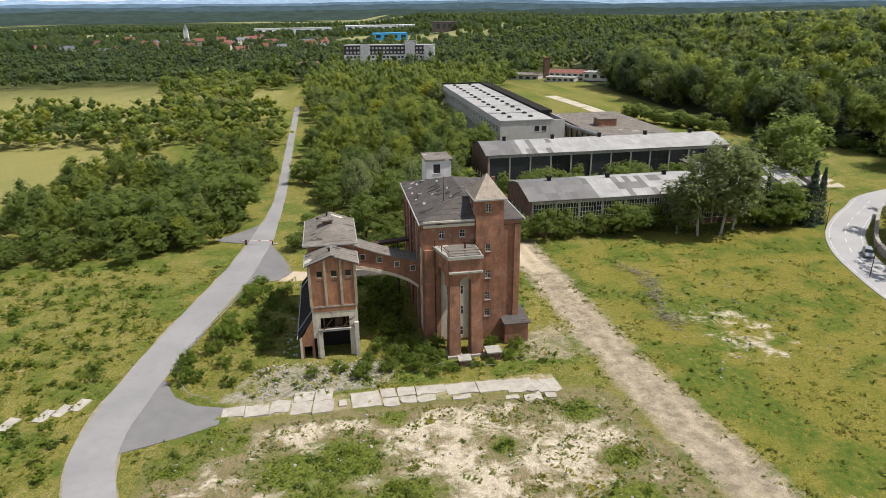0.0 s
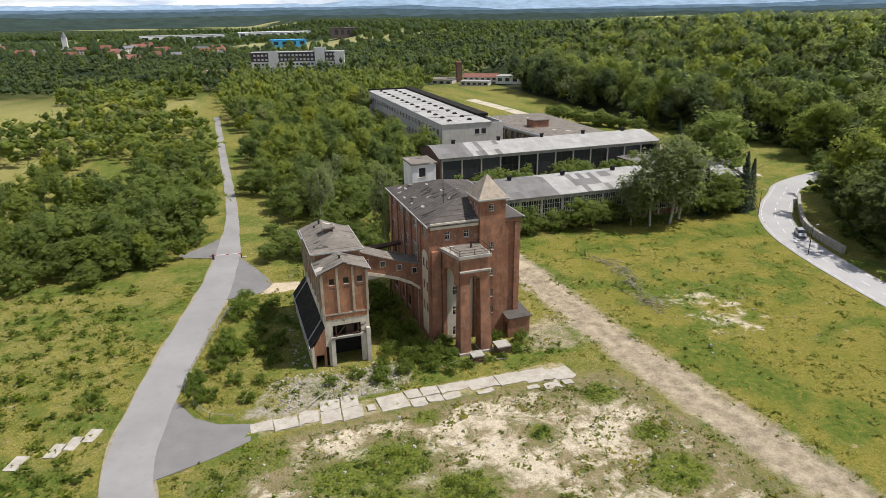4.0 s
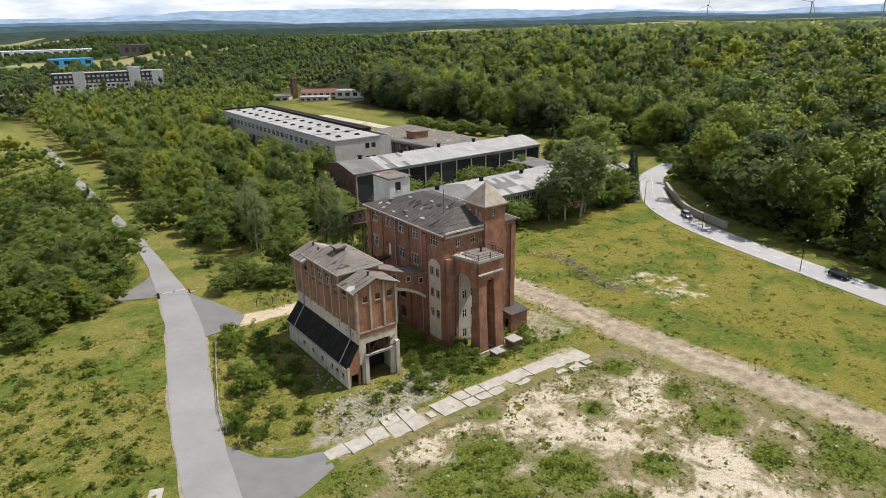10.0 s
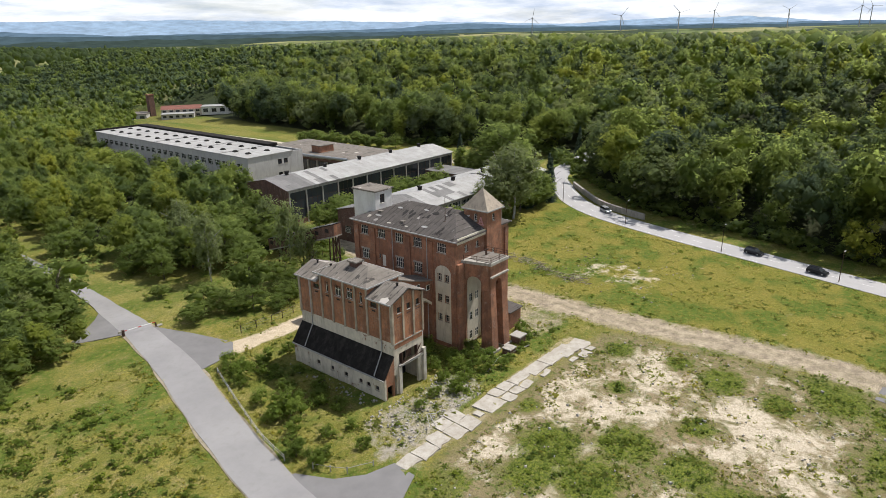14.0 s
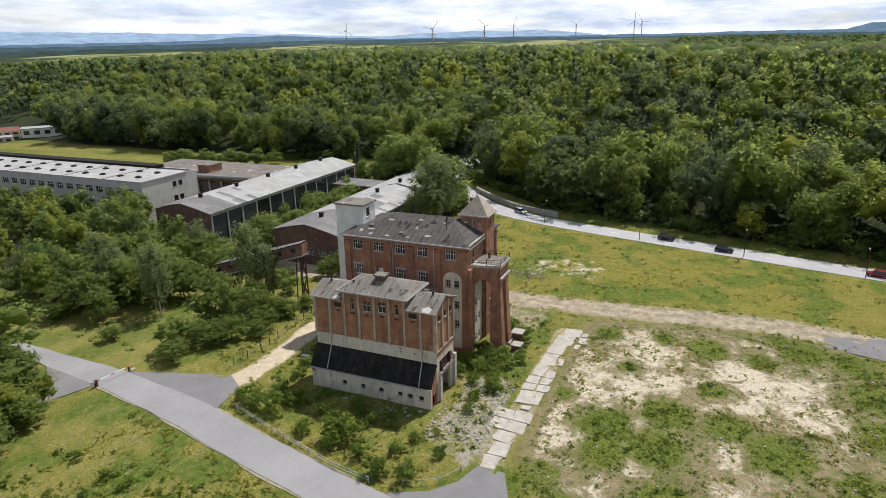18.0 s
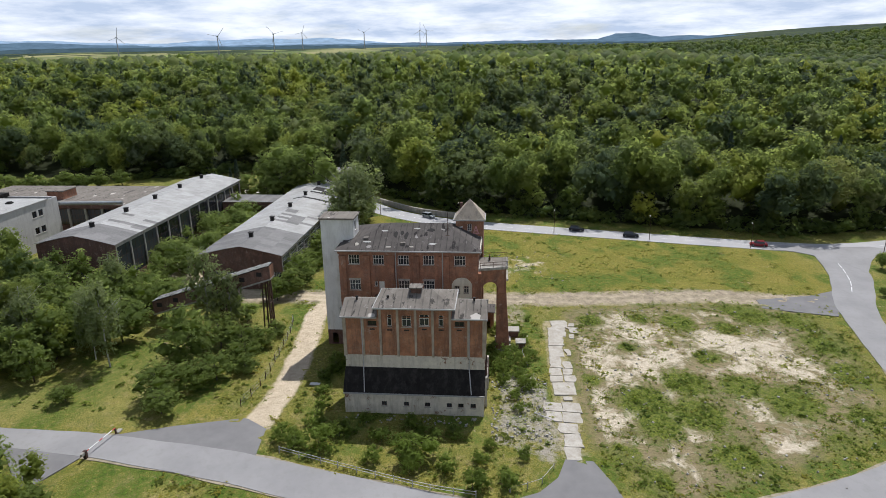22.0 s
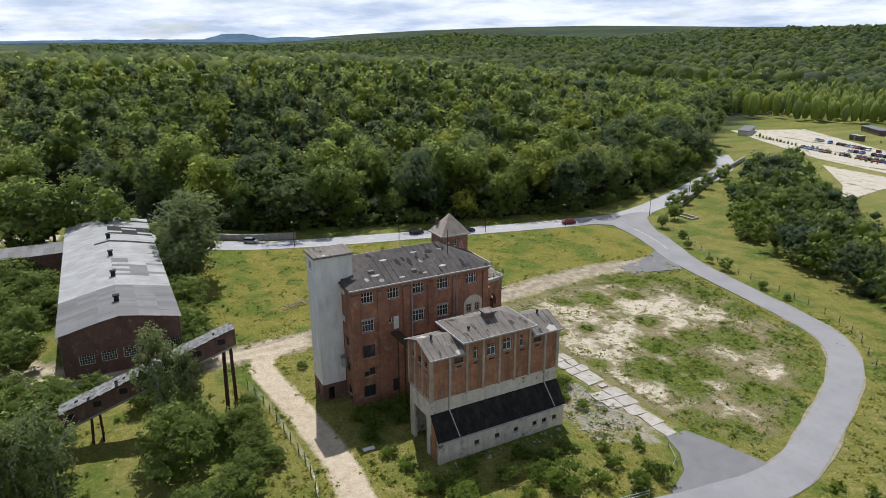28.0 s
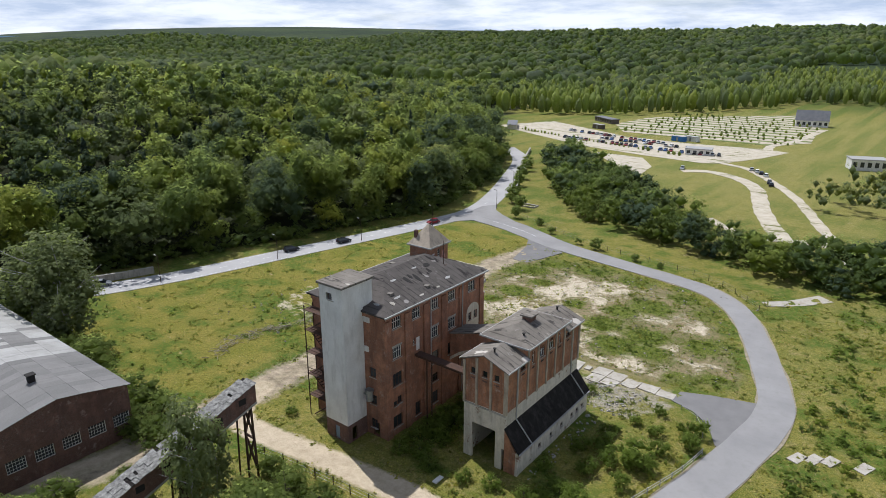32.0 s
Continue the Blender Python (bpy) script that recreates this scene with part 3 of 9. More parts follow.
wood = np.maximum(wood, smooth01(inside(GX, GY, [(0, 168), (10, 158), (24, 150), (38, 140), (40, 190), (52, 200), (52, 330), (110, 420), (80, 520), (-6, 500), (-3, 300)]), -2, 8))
hay = smooth01(inside(GX, GY, [(-60, 175), (-60, 300), (-20, 330), (-20, 450), (-90, 480), (-260, 650), (-300, 340), (-260, 170)]), -4, 10)
hay = np.maximum(hay, 0.4 * smooth01(inside(GX, GY, [(-12, 128), (24, 128), (20, 138), (2, 150), (-4, 168), (-12, 172), (-13, 140)]), -2, 4))
hay = np.maximum(hay, 0.5 * smooth01(inside(GX, GY, [(-20, -30), (30, -50), (95, -120), (190, -210), (130, -420), (-60, -420), (-60, -60)]), -5, 15))
me_g = mesh_np("ground", verts, quads, M_DARK, smooth=True)
tagged(me_g, "green grassland with dry sandy patches around the old works", "ground", kind="structure")
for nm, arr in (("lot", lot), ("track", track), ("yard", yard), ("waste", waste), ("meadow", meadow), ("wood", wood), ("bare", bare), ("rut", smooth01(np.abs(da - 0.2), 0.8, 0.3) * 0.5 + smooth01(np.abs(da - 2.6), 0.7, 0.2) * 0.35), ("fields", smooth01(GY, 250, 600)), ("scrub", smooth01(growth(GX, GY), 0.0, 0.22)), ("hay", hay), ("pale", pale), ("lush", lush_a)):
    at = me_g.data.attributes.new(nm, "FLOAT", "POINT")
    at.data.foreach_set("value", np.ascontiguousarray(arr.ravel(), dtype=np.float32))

m = Mat("grassland", 0.95, 0.0, 0.1)
big, mid, fine = m.noise(0.022, 4, 0.6), m.noise(0.16, 6, 0.68), m.noise(2.2, 4, 0.75)
grass = m.mix(m.range(mid, 0.38, 0.62), (0.16, 0.158, 0.024), (0.285, 0.235, 0.055))
grass = m.mix(m.range(big, 0.42, 0.62, 0.0, 0.6), grass, (0.24, 0.215, 0.06))
dry = m.noise(0.45, 7, 0.78, 0.50, 0.64)
grass = m.mix(m.math("MULTIPLY", dry, 0.8), grass, (0.34, 0.26, 0.12))
grass = m.mix(m.math("MULTIPLY", m.attr("hay"), m.noise(0.12, 6, 0.75, 0.28, 0.5)), grass, (0.27, 0.245, 0.085))
grass = m.mix(m.math("MULTIPLY", m.attr("meadow"), 0.85), grass, m.mix(m.range(mid, 0.35, 0.65), (0.185, 0.175, 0.022), (0.275, 0.215, 0.046)))
open_ = m.range(m.attr("hay"), 0.0, 1.0, 1.0, 0.25)
grass = m.mix(m.math("MULTIPLY", m.range(fine, 0.42, 0.66, 0.0, 0.7), open_), grass, (0.07, 0.095, 0.018))
tuft = m.math("MULTIPLY", m.noise(0.7, 8, 0.82, 0.50, 0.64), open_)
grass = m.mix(m.math("MULTIPLY", tuft, m.range(m.attr("meadow"), 0, 1, 0.9, 0.35)), grass, (0.09, 0.12, 0.018))
blade = m.noise(5.5, 3, 0.8)
grass = m.mix(m.range(blade, 0.54, 0.66, 0.0, 0.6), grass, (0.36, 0.30, 0.11))
grass = m.mix(m.range(blade, 0.47, 0.36, 0.0, 0.6), grass, (0.06, 0.075, 0.014))
grass = m.mix(m.math("MULTIPLY", m.math("MULTIPLY", m.attr("scrub"), open_), m.noise(1.1, 6, 0.8, 0.36, 0.54)), grass, m.mix(m.range(fine, 0.4, 0.6), (0.04, 0.075, 0.012), (0.105, 0.15, 0.022)))
grass = m.mix(m.noise(0.23, 8, 0.8, 0.62, 0.67), grass, (0.38, 0.29, 0.18))
sand = m.mix(m.range(fine, 0.35, 0.65), (0.62, 0.54, 0.41), (0.44, 0.365, 0.26))
dirt = m.mix(m.noise(0.5, 6, 0.75, 0.38, 0.62), (0.48, 0.395, 0.28), (0.24, 0.195, 0.14))
grey = m.mix(m.range(fine, 0.3, 0.7), (0.40, 0.36, 0.29), (0.24, 0.21, 0.165))


def patch(attr, noise_out, lo, hi, gain=1.0):
    return m.range(m.math("ADD", m.math("MULTIPLY", m.attr(attr), gain), noise_out), lo, hi)


patches = m.noise(0.30, 8, 0.72, vec=m.scaled(1, 1, 0), dist=0.6)
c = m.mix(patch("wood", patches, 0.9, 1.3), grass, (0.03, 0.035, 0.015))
lot_grain = m.noise(0.9, 7, 0.78)
c = m.mix(patch("lot", patches, 0.95, 1.35), c, m.mix(m.range(mid, 0.4, 0.65), (0.27, 0.21, 0.12), (0.15, 0.145, 0.05)))
lots = m.math("ADD", m.math("MULTIPLY", m.attr("bare"), 0.17), m.math("SUBTRACT", patches, m.math("MULTIPLY", m.attr("lush"), 0.20)))
lots = m.math("ADD", lots, m.range(lot_grain, 0.2, 0.8, -0.11, 0.11))
straw = m.noise(1.0, 6, 0.8, 0.5, 0.62, m.scaled(2.6, 0.9, 1))
c = m.mix(m.math("MULTIPLY", m.attr("lot"), straw), c, (0.16, 0.125, 0.075))
c = m.mix(m.math("MULTIPLY", m.attr("lot"), m.range(lot_grain, 0.52, 0.60)), c, (0.075, 0.11, 0.022))
green_lot = m.math("MULTIPLY", m.math("MULTIPLY", m.attr("lot"), m.range(m.math("ADD", m.attr("lush"), m.range(lot_grain, 0.2, 0.8, -0.4, 0.4)), 0.25, 0.6)), m.noise(1.6, 6, 0.8, 0.30, 0.46))
lush = m.mix(m.range(fine, 0.4, 0.62), (0.062, 0.088, 0.014), (0.165, 0.182, 0.03))
c = m.mix(m.range(m.math("ADD", m.attr("lot"), lots), 1.50, 1.64), c, sand)
c = m.mix(green_lot, c, lush)
c = m.mix(patch("waste", patches, 1.50, 1.62), c, sand)
c = m.mix(patch("yard", m.math("ADD", m.math("MULTIPLY", patches, 0.5), m.math("MULTIPLY", lot_grain, 0.5)), 1.42, 1.56), c, grey)
c = m.mix(patch("track", m.math("ADD", m.math("MULTIPLY", patches, 0.8), m.math("MULTIPLY", lot_grain, 0.7)), 1.30, 1.62), c, dirt)
c = m.mix(patch("pale", m.math("ADD", m.math("MULTIPLY", patches, 0.5), m.math("MULTIPLY", lot_grain, 0.5)), 1.0, 1.3), c, m.mix(m.noise(0.6, 6, 0.75, 0.35, 0.65), (0.60, 0.50, 0.36), (0.44, 0.35, 0.24)))
c = m.mix(m.math("MULTIPLY", m.attr("rut"), m.range(lot_grain, 0.45, 0.6, 0.25, 0.9)), c, (0.13, 0.125, 0.05))
# far land: fields and woods in large patches, wood tone darkened for crown shade
sepg = m.node("ShaderNodeVectorMath")
sepg.operation = "LENGTH"
m.link(m.co, sepg.inputs[0])
cell = m.voronoi(0.0042, 0, 1, m.scaled(1, 1.0, 0), out="Color")
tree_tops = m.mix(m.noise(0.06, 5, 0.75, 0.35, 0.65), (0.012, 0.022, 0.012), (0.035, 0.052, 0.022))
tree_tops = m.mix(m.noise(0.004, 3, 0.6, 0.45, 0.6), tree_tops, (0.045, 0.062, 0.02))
crops = m.mix(m.range(cell, 0.56, 0.60), tree_tops, m.mix(m.noise(0.003, 2, 0.5, 0.4, 0.6), (0.27, 0.25, 0.11), (0.12, 0.15, 0.05)))
land = m.mix(m.attr("fields"), tree_tops, crops)
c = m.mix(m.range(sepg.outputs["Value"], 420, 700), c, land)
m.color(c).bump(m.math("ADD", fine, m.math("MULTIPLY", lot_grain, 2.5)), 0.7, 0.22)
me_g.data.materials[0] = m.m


# ---- roads ----
def strip(name, pts, widths, z0, z1, material, label, category="road", step=2.0, wob=0.0, kind="structure"):
    """A road as a slab with a real edge, following the land."""
    s = spline([(*p, w) for p, w in zip(pts, widths)], step)
    t = np.gradient(s[:, :2], axis=0)
    t /= np.linalg.norm(t, axis=1)[:, None]
    nrm = np.stack([-t[:, 1], t[:, 0]], 1)
    k = np.arange(len(s))
    wl = s[:, 2] / 2 + wob * (np.sin(k * 1.7) + np.sin(k * 0.63 + 1)) * 0.5
    wr = s[:, 2] / 2 + wob * (np.sin(k * 1.3 + 2) + np.sin(k * 0.71)) * 0.5
    L, R = s[:, :2] + nrm * wl[:, None], s[:, :2] - nrm * wr[:, None]
    n = len(s)
    zl, zr = np.maximum(0, height(L[:, 0], L[:, 1])) * 0, np.zeros(n)
    V = np.vstack([np.c_[L, zl + z0], np.c_[R, zr + z0], np.c_[L, zl + z1], np.c_[R, zr + z1]])
    i = np.arange(n - 1)
    F = np.vstack([np.c_[2 * n + i, 3 * n + i, 3 * n + i + 1, 2 * n + i + 1][:, ::-1], np.c_[i, 2 * n + i, 2 * n + i + 1, i + 1][:, ::-1],
                   np.c_[n + i + 1, 3 * n + i + 1, 3 * n + i, n + i][:, ::-1]])
    ob = mesh_np(name, V, F[:, ::-1], material)
    return tagged(ob, label, category, kind=kind)


strip("main_road", MAIN_ROAD, [7.6] * len(MAIN_ROAD), -0.3, 0.06, M_ASPHALT_PALE, "pale grey asphalt country road along the wooded slope")
strip("access_road", ACCESS, [2.6, 2.6, 2.8, 3.2, 4.2, 5.0, 5.7, 6.0, 5.9, 5.8, 5.6, 5.3, 5.0, 5.0, 5.2, 5.4, 6.0, 7.0, 8.0, 8.6, 9.5, 12.0], -0.3, 0.10, M_ASPHALT,
      "grey asphalt access road curving round the works", wob=0.12)
strip("road_shoulder", ACCESS[5:17], [5.6, 6.2, 6.5, 6.4, 6.3, 6.1, 5.8, 5.6, 5.6, 5.8, 6.2, 6.2], -0.3, 0.045, M_VERGE, "crumbling earthy gravel shoulder of the access road", wob=0.22, category="shoulder")
for nm, poly, lab in (("apron_south", [(-27.5, 66), (-20.5, 68.0), (-16, 69.9), (-15.8, 73.4), (-19.5, 74.6), (-22.4, 77), (-24.6, 81.5), (-27, 82)], "dark asphalt apron between the road and the slab path"),
                      ("apron_north", [(-20.2, 113), (-16.6, 113.6), (-11.5, 114.2), (-9.0, 118.0), (-11.6, 127.2), (-14.5, 135.3), (-17, 132)], "dark asphalt apron where the sandy track begins"),
                      ("apron_west", [(-16.5, 137.5), (-16.6, 151), (-19.8, 146.5), (-23.1, 143.2), (-26.4, 140.4), (-26.2, 139), (-19.4, 136.2)], "dark asphalt spur beside the barrier"),
                      ("apron_east", [(36.0, 30.0), (33.8, 22.0), (32.6, 17.2), (40, 13.0), (47.5, 9.6), (43.2, 18), (40.4, 29.6)], "dark asphalt mouth of the dirt track")):
    bm = bmesh.new()
    prism(bm, poly, -0.3, 0.088)
    tagged(part(nm, bm, M_ASPHALT_DARK), lab, "apron", kind="structure")

for nm, poly, lab in (("junction_north", [(63, 5.4), (66, 1), (78, 2), (79, 12), (76.0, 15.5), (73.6, 8.5), (70.4, 5.0)], "asphalt fillet where the access road meets the country road"),
                      ("junction_south", [(58, -1.2), (67.0, -6.6), (72.0, -10.5), (75.6, -17.0), (78.4, -12), (77.6, -2), (66, 1)], "asphalt fillet on the southern side of the junction")):
    bm = bmesh.new()
    prism(bm, poly, -0.3, 0.114)
    tagged(part(nm, bm, M_ASPHALT), lab, "road", kind="structure")

# ---- building helpers ----
def wall(bm, p, q, z0, z1, thick, holes=()):
    """An upright wall from p to q (its outer face; the thickness goes to the left of p->q), with rectangular openings (u0, u1, z0, z1)."""
    p, q = Vector((*p, 0)), Vector((*q, 0))
    d = (q - p).normalized()
    n = Vector((-d.y, d.x, 0))
    L = (q - p).length
    us = sorted({0.0, L, *[h[0] for h in holes], *[h[1] for h in holes]})
    zs = sorted({z0, z1, *[h[2] for h in holes], *[h[3] for h in holes]})
    rot = Matrix(((d.x, n.x, 0, p.x), (d.y, n.y, 0, p.y), (0, 0, 1, 0), (0, 0, 0, 1)))
    nu, nz = len(us) - 1, len(zs) - 1
    solid = {(i, k) for i in range(nu) for k in range(nz)
             if not any(h[0] < (us[i] + us[i + 1]) / 2 < h[1] and h[2] < (zs[k] + zs[k + 1]) / 2 < h[3] for h in holes)}
    seen = {}

    def vert(i, k, b):
        if (i, k, b) not in seen:
            seen[i, k, b] = bm.verts.new(rot @ Vector((us[i], thick * b, zs[k])))
        return seen[i, k, b]

    for i, k in solid:
        bm.faces.new([vert(a, c, 0) for a, c in ((i, k), (i + 1, k), (i + 1, k + 1), (i, k + 1))])
        bm.faces.new([vert(a, c, 1) for a, c in ((i, k), (i, k + 1), (i + 1, k + 1), (i + 1, k))])
        for di, dk, a, c in ((0, -1, (i, k), (i + 1, k)), (1, 0, (i + 1, k), (i + 1, k + 1)), (0, 1, (i + 1, k + 1), (i, k + 1)), (-1, 0, (i, k + 1), (i, k))):
            if (i + di, k + dk) not in solid:
                bm.faces.new((vert(*a, 0), vert(*a, 1), vert(*c, 1), vert(*c, 0)))
    return rot


def facing(x, y, z, nx, ny):
    """A pose whose local x runs along a wall, y points into it and z up; (nx, ny) is the wall's outward normal."""
    return Matrix(((-ny, -nx, 0, x), (nx, -ny, 0, y), (0, 0, 1, z), (0, 0, 0, 1)))


WINDOWS = {}


def window(parent, m, w, h, cols=4, rows=2, frame_mat=None, depth=0.16, bar=0.055, sill=True, glass=None, edge=0.08):
    """A window set in its opening: frame, glazing bars, panes and sill; m places the middle of the opening on the outer face."""
    key = (round(w, 2), round(h, 2), cols, rows, frame_mat, sill, bar, glass, depth)
    if key not in WINDOWS:
        bm = bmesh.new()
        y0, y1 = depth, depth + 0.07
        xs_ = [-w / 2 + edge - bar / 2] + [-w / 2 + w * i / cols for i in range(1, cols)] + [w / 2 - edge + bar / 2]
        zs_ = [-h / 2 + edge - bar / 2] + [-h / 2 + h * (i / rows + (0.12 if rows == 2 else 0)) for i in range(1, rows)] + [h / 2 - edge + bar / 2]
        panes_ = [(xs_[i] + bar / 2 + w / 2, xs_[i + 1] - bar / 2 + w / 2, zs_[k] + bar / 2, zs_[k + 1] - bar / 2) for i in range(cols) for k in range(rows)]
        wall(bm, (-w / 2, y0), (w / 2, y0), -h / 2, h / 2, y1 - y0, panes_)
        f = bpy.data.meshes.new("window")
        bm.to_mesh(f)
        f.materials.append(frame_mat or M_WOOD)
        g = bpy.data.meshes.new("pane")
        bm = boxes((-w / 2, w / 2, y0 + 0.03, y0 + 0.045, -h / 2, h / 2))
        bm.to_mesh(g)
        g.materials.append(glass or M_GLASS)
        s = bpy.data.meshes.new("sill")
        bm = boxes((-w / 2 - 0.08, w / 2 + 0.08, -0.09, y0, -h / 2 - 0.09, -h / 2 - 0.002))
        bm.to_mesh(s)
        s.materials.append(M_CONC)
        WINDOWS[key] = (f, g, s)
    f, g, s = WINDOWS[key]
    ob = new("window", f)
    ob.parent, ob.matrix_basis = parent, m
    for nm, me in (("pane", g),) + ((("sill", s),) if sill else ()):
        c = new(nm, me)
        c.parent = ob
    return ob


def hip_roof(bm, x0, x1, y0, y1, z, rx, ry0, ry1, rz, t=0.14):
    """A hipped roof as a closed shell: eaves rectangle at z, ridge from (rx, ry0) to (rx, ry1) at rz."""
    def v(*p):
        return bm.verts.new(p)
    a, b, c, d = v(x0, y0, z), v(x1, y0, z), v(x1, y1, z), v(x0, y1, z)
    e, f, g, h = v(x0, y0, z - t), v(x1, y0, z - t), v(x1, y1, z - t), v(x0, y1, z - t)
    r, s = v(rx, ry0, rz), v(rx, ry1, rz)
    for q in ((a, b, r), (b, c, s, r), (c, d, s), (d, a, r, s), (h, g, f, e), (a, e, f, b), (b, f, g, c), (c, g, h, d), (d, h, e, a)):
        bm.faces.new(q)


def gable_roof(bm, x0, x1, y0, y1, z, rz, t=0.14, rx=None):
    rx = (x0 + x1) / 2 if rx is None else rx
    top = [(x0, z), (rx, rz), (x1, z)]
    poly = top + [(x, zz - t) for x, zz in top[::-1]]
    A, B = [bm.verts.new((x, y0, zz)) for x, zz in poly], [bm.verts.new((x, y1, zz)) for x, zz in poly]
    bm.faces.new(A)
    bm.faces.new(B[::-1])
    for i in range(6):
        j = (i + 1) % 6
        bm.faces.new((A[j], A[i], B[i], B[j]))


def arch_fill(bm, rot, u0, u1, z_spring, z_top, thick, n=10):
    """Fills the corners above a round arch inside the rectangle u0..u1, z_spring..z_top."""
    r, c = (u1 - u0) / 2, (u0 + u1) / 2
    for i in range(n):
        a0, a1 = math.pi * i / n, math.pi * (i + 1) / n
        x0, x1 = c - r * math.cos(a0), c - r * math.cos(a1)
        za = z_spring + r * math.sin(a0) * (z_top - z_spring) / r * 0.985
        zb = z_spring + r * math.sin(a1) * (z_top - z_spring) / r * 0.985
        lo = [bm.verts.new(rot @ Vector(p)) for p in ((x0, 0, za), (x1, 0, zb), (x1, 0, z_top), (x0, 0, z_top))]
        hi = [bm.verts.new(rot @ Vector(p)) for p in ((x0, thick, za), (x1, thick, zb), (x1, thick, z_top), (x0, thick, z_top))]
        for f in (lo, hi[::-1], (lo[1], lo[0], hi[0], hi[1])):
            bm.faces.new(f)


# ---- the brick factory house ----
X0, X1, Y0, Y1, ZW = 12.0, 26.0, 85.5, 108.5, 18.7
house = thing("factory_building", "tall red-brick derelict factory house with a corner tower", "building", at=(0, 0, 0))
WEST_COLS = (106.0, 101.9, 97.75, 93.6, 88.5)
west = []      # (y, z, w, h, cols, rows, kind)
for y in WEST_COLS:
    west.append((y, 17.2, 1.85, 1.65, 4, 2, "white"))
for y in (106.0, 97.75, 93.6):
    west.append((y, 12.75, 1.85, 1.75, 4, 2, "white"))
west += [(102.45, 13.0, 0.5, 0.9, 1, 2, "white"), (101.5, 12.4, 0.9, 2.1, 1, 1, "door")]
for y in (106.0, 97.75, 93.6):
    west += [(y, 8.7, 1.9, 2.0, 3, 2, "dark")]
west += [(105.6, 5.3, 0.9, 1.2, 2, 2, "dark"), (106.5, 5.0, 0.8, 0.8, 1, 1, "dark"), (97.75, 5.3, 1.7, 1.4, 3, 2, "dark"),
         (106.1, 2.1, 1.9, 1.9, 2, 1, "dark"), (101.7, 2.0, 1.2, 2.2, 2, 1, "dark"), (97.7, 2.0, 1.6, 2.0, 3, 2, "dark")]
for y in (88.95, 87.45):
    for z in (12.2, 8.6, 5.2):
        west.append((y, z, 0.85, 1.25, 2, 2, "cream"))
holes = [(Y1 - y - w / 2, Y1 - y + w / 2, z - h / 2, z + h / 2) for y, z, w, h, *_ in west]
bm = bmesh.new()
wall(bm, (X0, Y1), (X0, Y0), 0, ZW, 0.45, holes)
part("west_wall", bm, M_BRICK, house)
bm = bmesh.new()
south = [(14.6, 17.1, 0.8, 1.2), (17.6, 17.1, 0.9, 1.1)]
back = [(15.75, 8.35, 0.75, 1.35), (17.35, 8.35, 0.75, 1.35), (15.75, 5.05, 0.8, 1.4), (17.35, 5.05, 0.75, 1.3), (16.8, 1.3, 1.1, 2.2)]
wall(bm, (X0 + 0.45, Y0), (X1 - 0.45, Y0), 0, ZW, 0.45,
     [(x - X0 - 0.45 - w / 2, x - X0 - 0.45 + w / 2, z - h / 2, z + h / 2) for x, z, w, h in south + back])
part("south_wall", bm, M_BRICK, house)
bm = bmesh.new()
wall(bm, (X1, Y0), (X1, Y1), 0, ZW, 0.45, [(u, u + 1.7, z, z + 1.8) for u in (2.5, 6.5, 10.7, 14.9, 19.0) for z in (3.5, 7.8, 11.8, 16.2)])
part("east_wall", bm, M_BRICK, house)
bm = bmesh.new()
wall(bm, (X1 - 0.45, Y1), (X0 + 0.45, Y1), 0, ZW, 0.45, [(u, u + 1.2, z, z + 1.5) for u in (10.6,) for z in (1.2, 5.0, 9.2)] + [(11.0, 12.2, 0.1, 2.3)])
part("north_wall", bm, M_BRICK, house)
# unseen floors, added near-black to keep the rooms behind the windows dark
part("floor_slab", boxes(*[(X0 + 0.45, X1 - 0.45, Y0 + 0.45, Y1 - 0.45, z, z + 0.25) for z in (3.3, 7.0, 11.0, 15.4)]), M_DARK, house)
for y, z, w, h, cols, rows, kind in west:
    at = facing(X0, y, z, -1, 0)
    if kind == "door":
        bm = boxes((-w / 2, w / 2, 0.12, 0.2, -h / 2, h / 2))
        o = part("door", bm, M_WOOD, house, "weathered white loading door")
        o.matrix_basis = at
        continue
    window(house, at, w, h, cols, rows, M_WOOD if kind == "white" else M_RENDER if kind == "cream" else M_RUST)
    if kind == "white" and z < 14 and w > 1:
        o = part("lintel", boxes((-w / 2 - 0.1, w / 2 + 0.1, -0.03, 0.1, h / 2 + 0.01, h / 2 + 0.34)), M_CONC, house)
        o.matrix_basis = at
for x, z, w, h in south:
    window(house, facing(x, Y0, z, 0, -1), w, h, 2, 2, M_WOOD)
for x, z, w, h in back:
    window(house, facing(x, Y0, z, 0, -1), w, h, 2, 2, M_RUST)
for u in (2.5, 6.5, 10.7, 14.9, 19.0):
    for z in (3.5, 7.8, 11.8, 16.2):
        window(house, facing(X1, Y0 + u + 0.85, z + 0.9, 1, 0), 1.7, 1.8, 4, 2, M_WOOD)
for z in (1.2, 5.0, 9.2):
    window(house, facing(X1 - 0.45 - 11.2, Y1, z + 0.75, 0, 1), 1.2, 1.5, 2, 2, M_RUST)
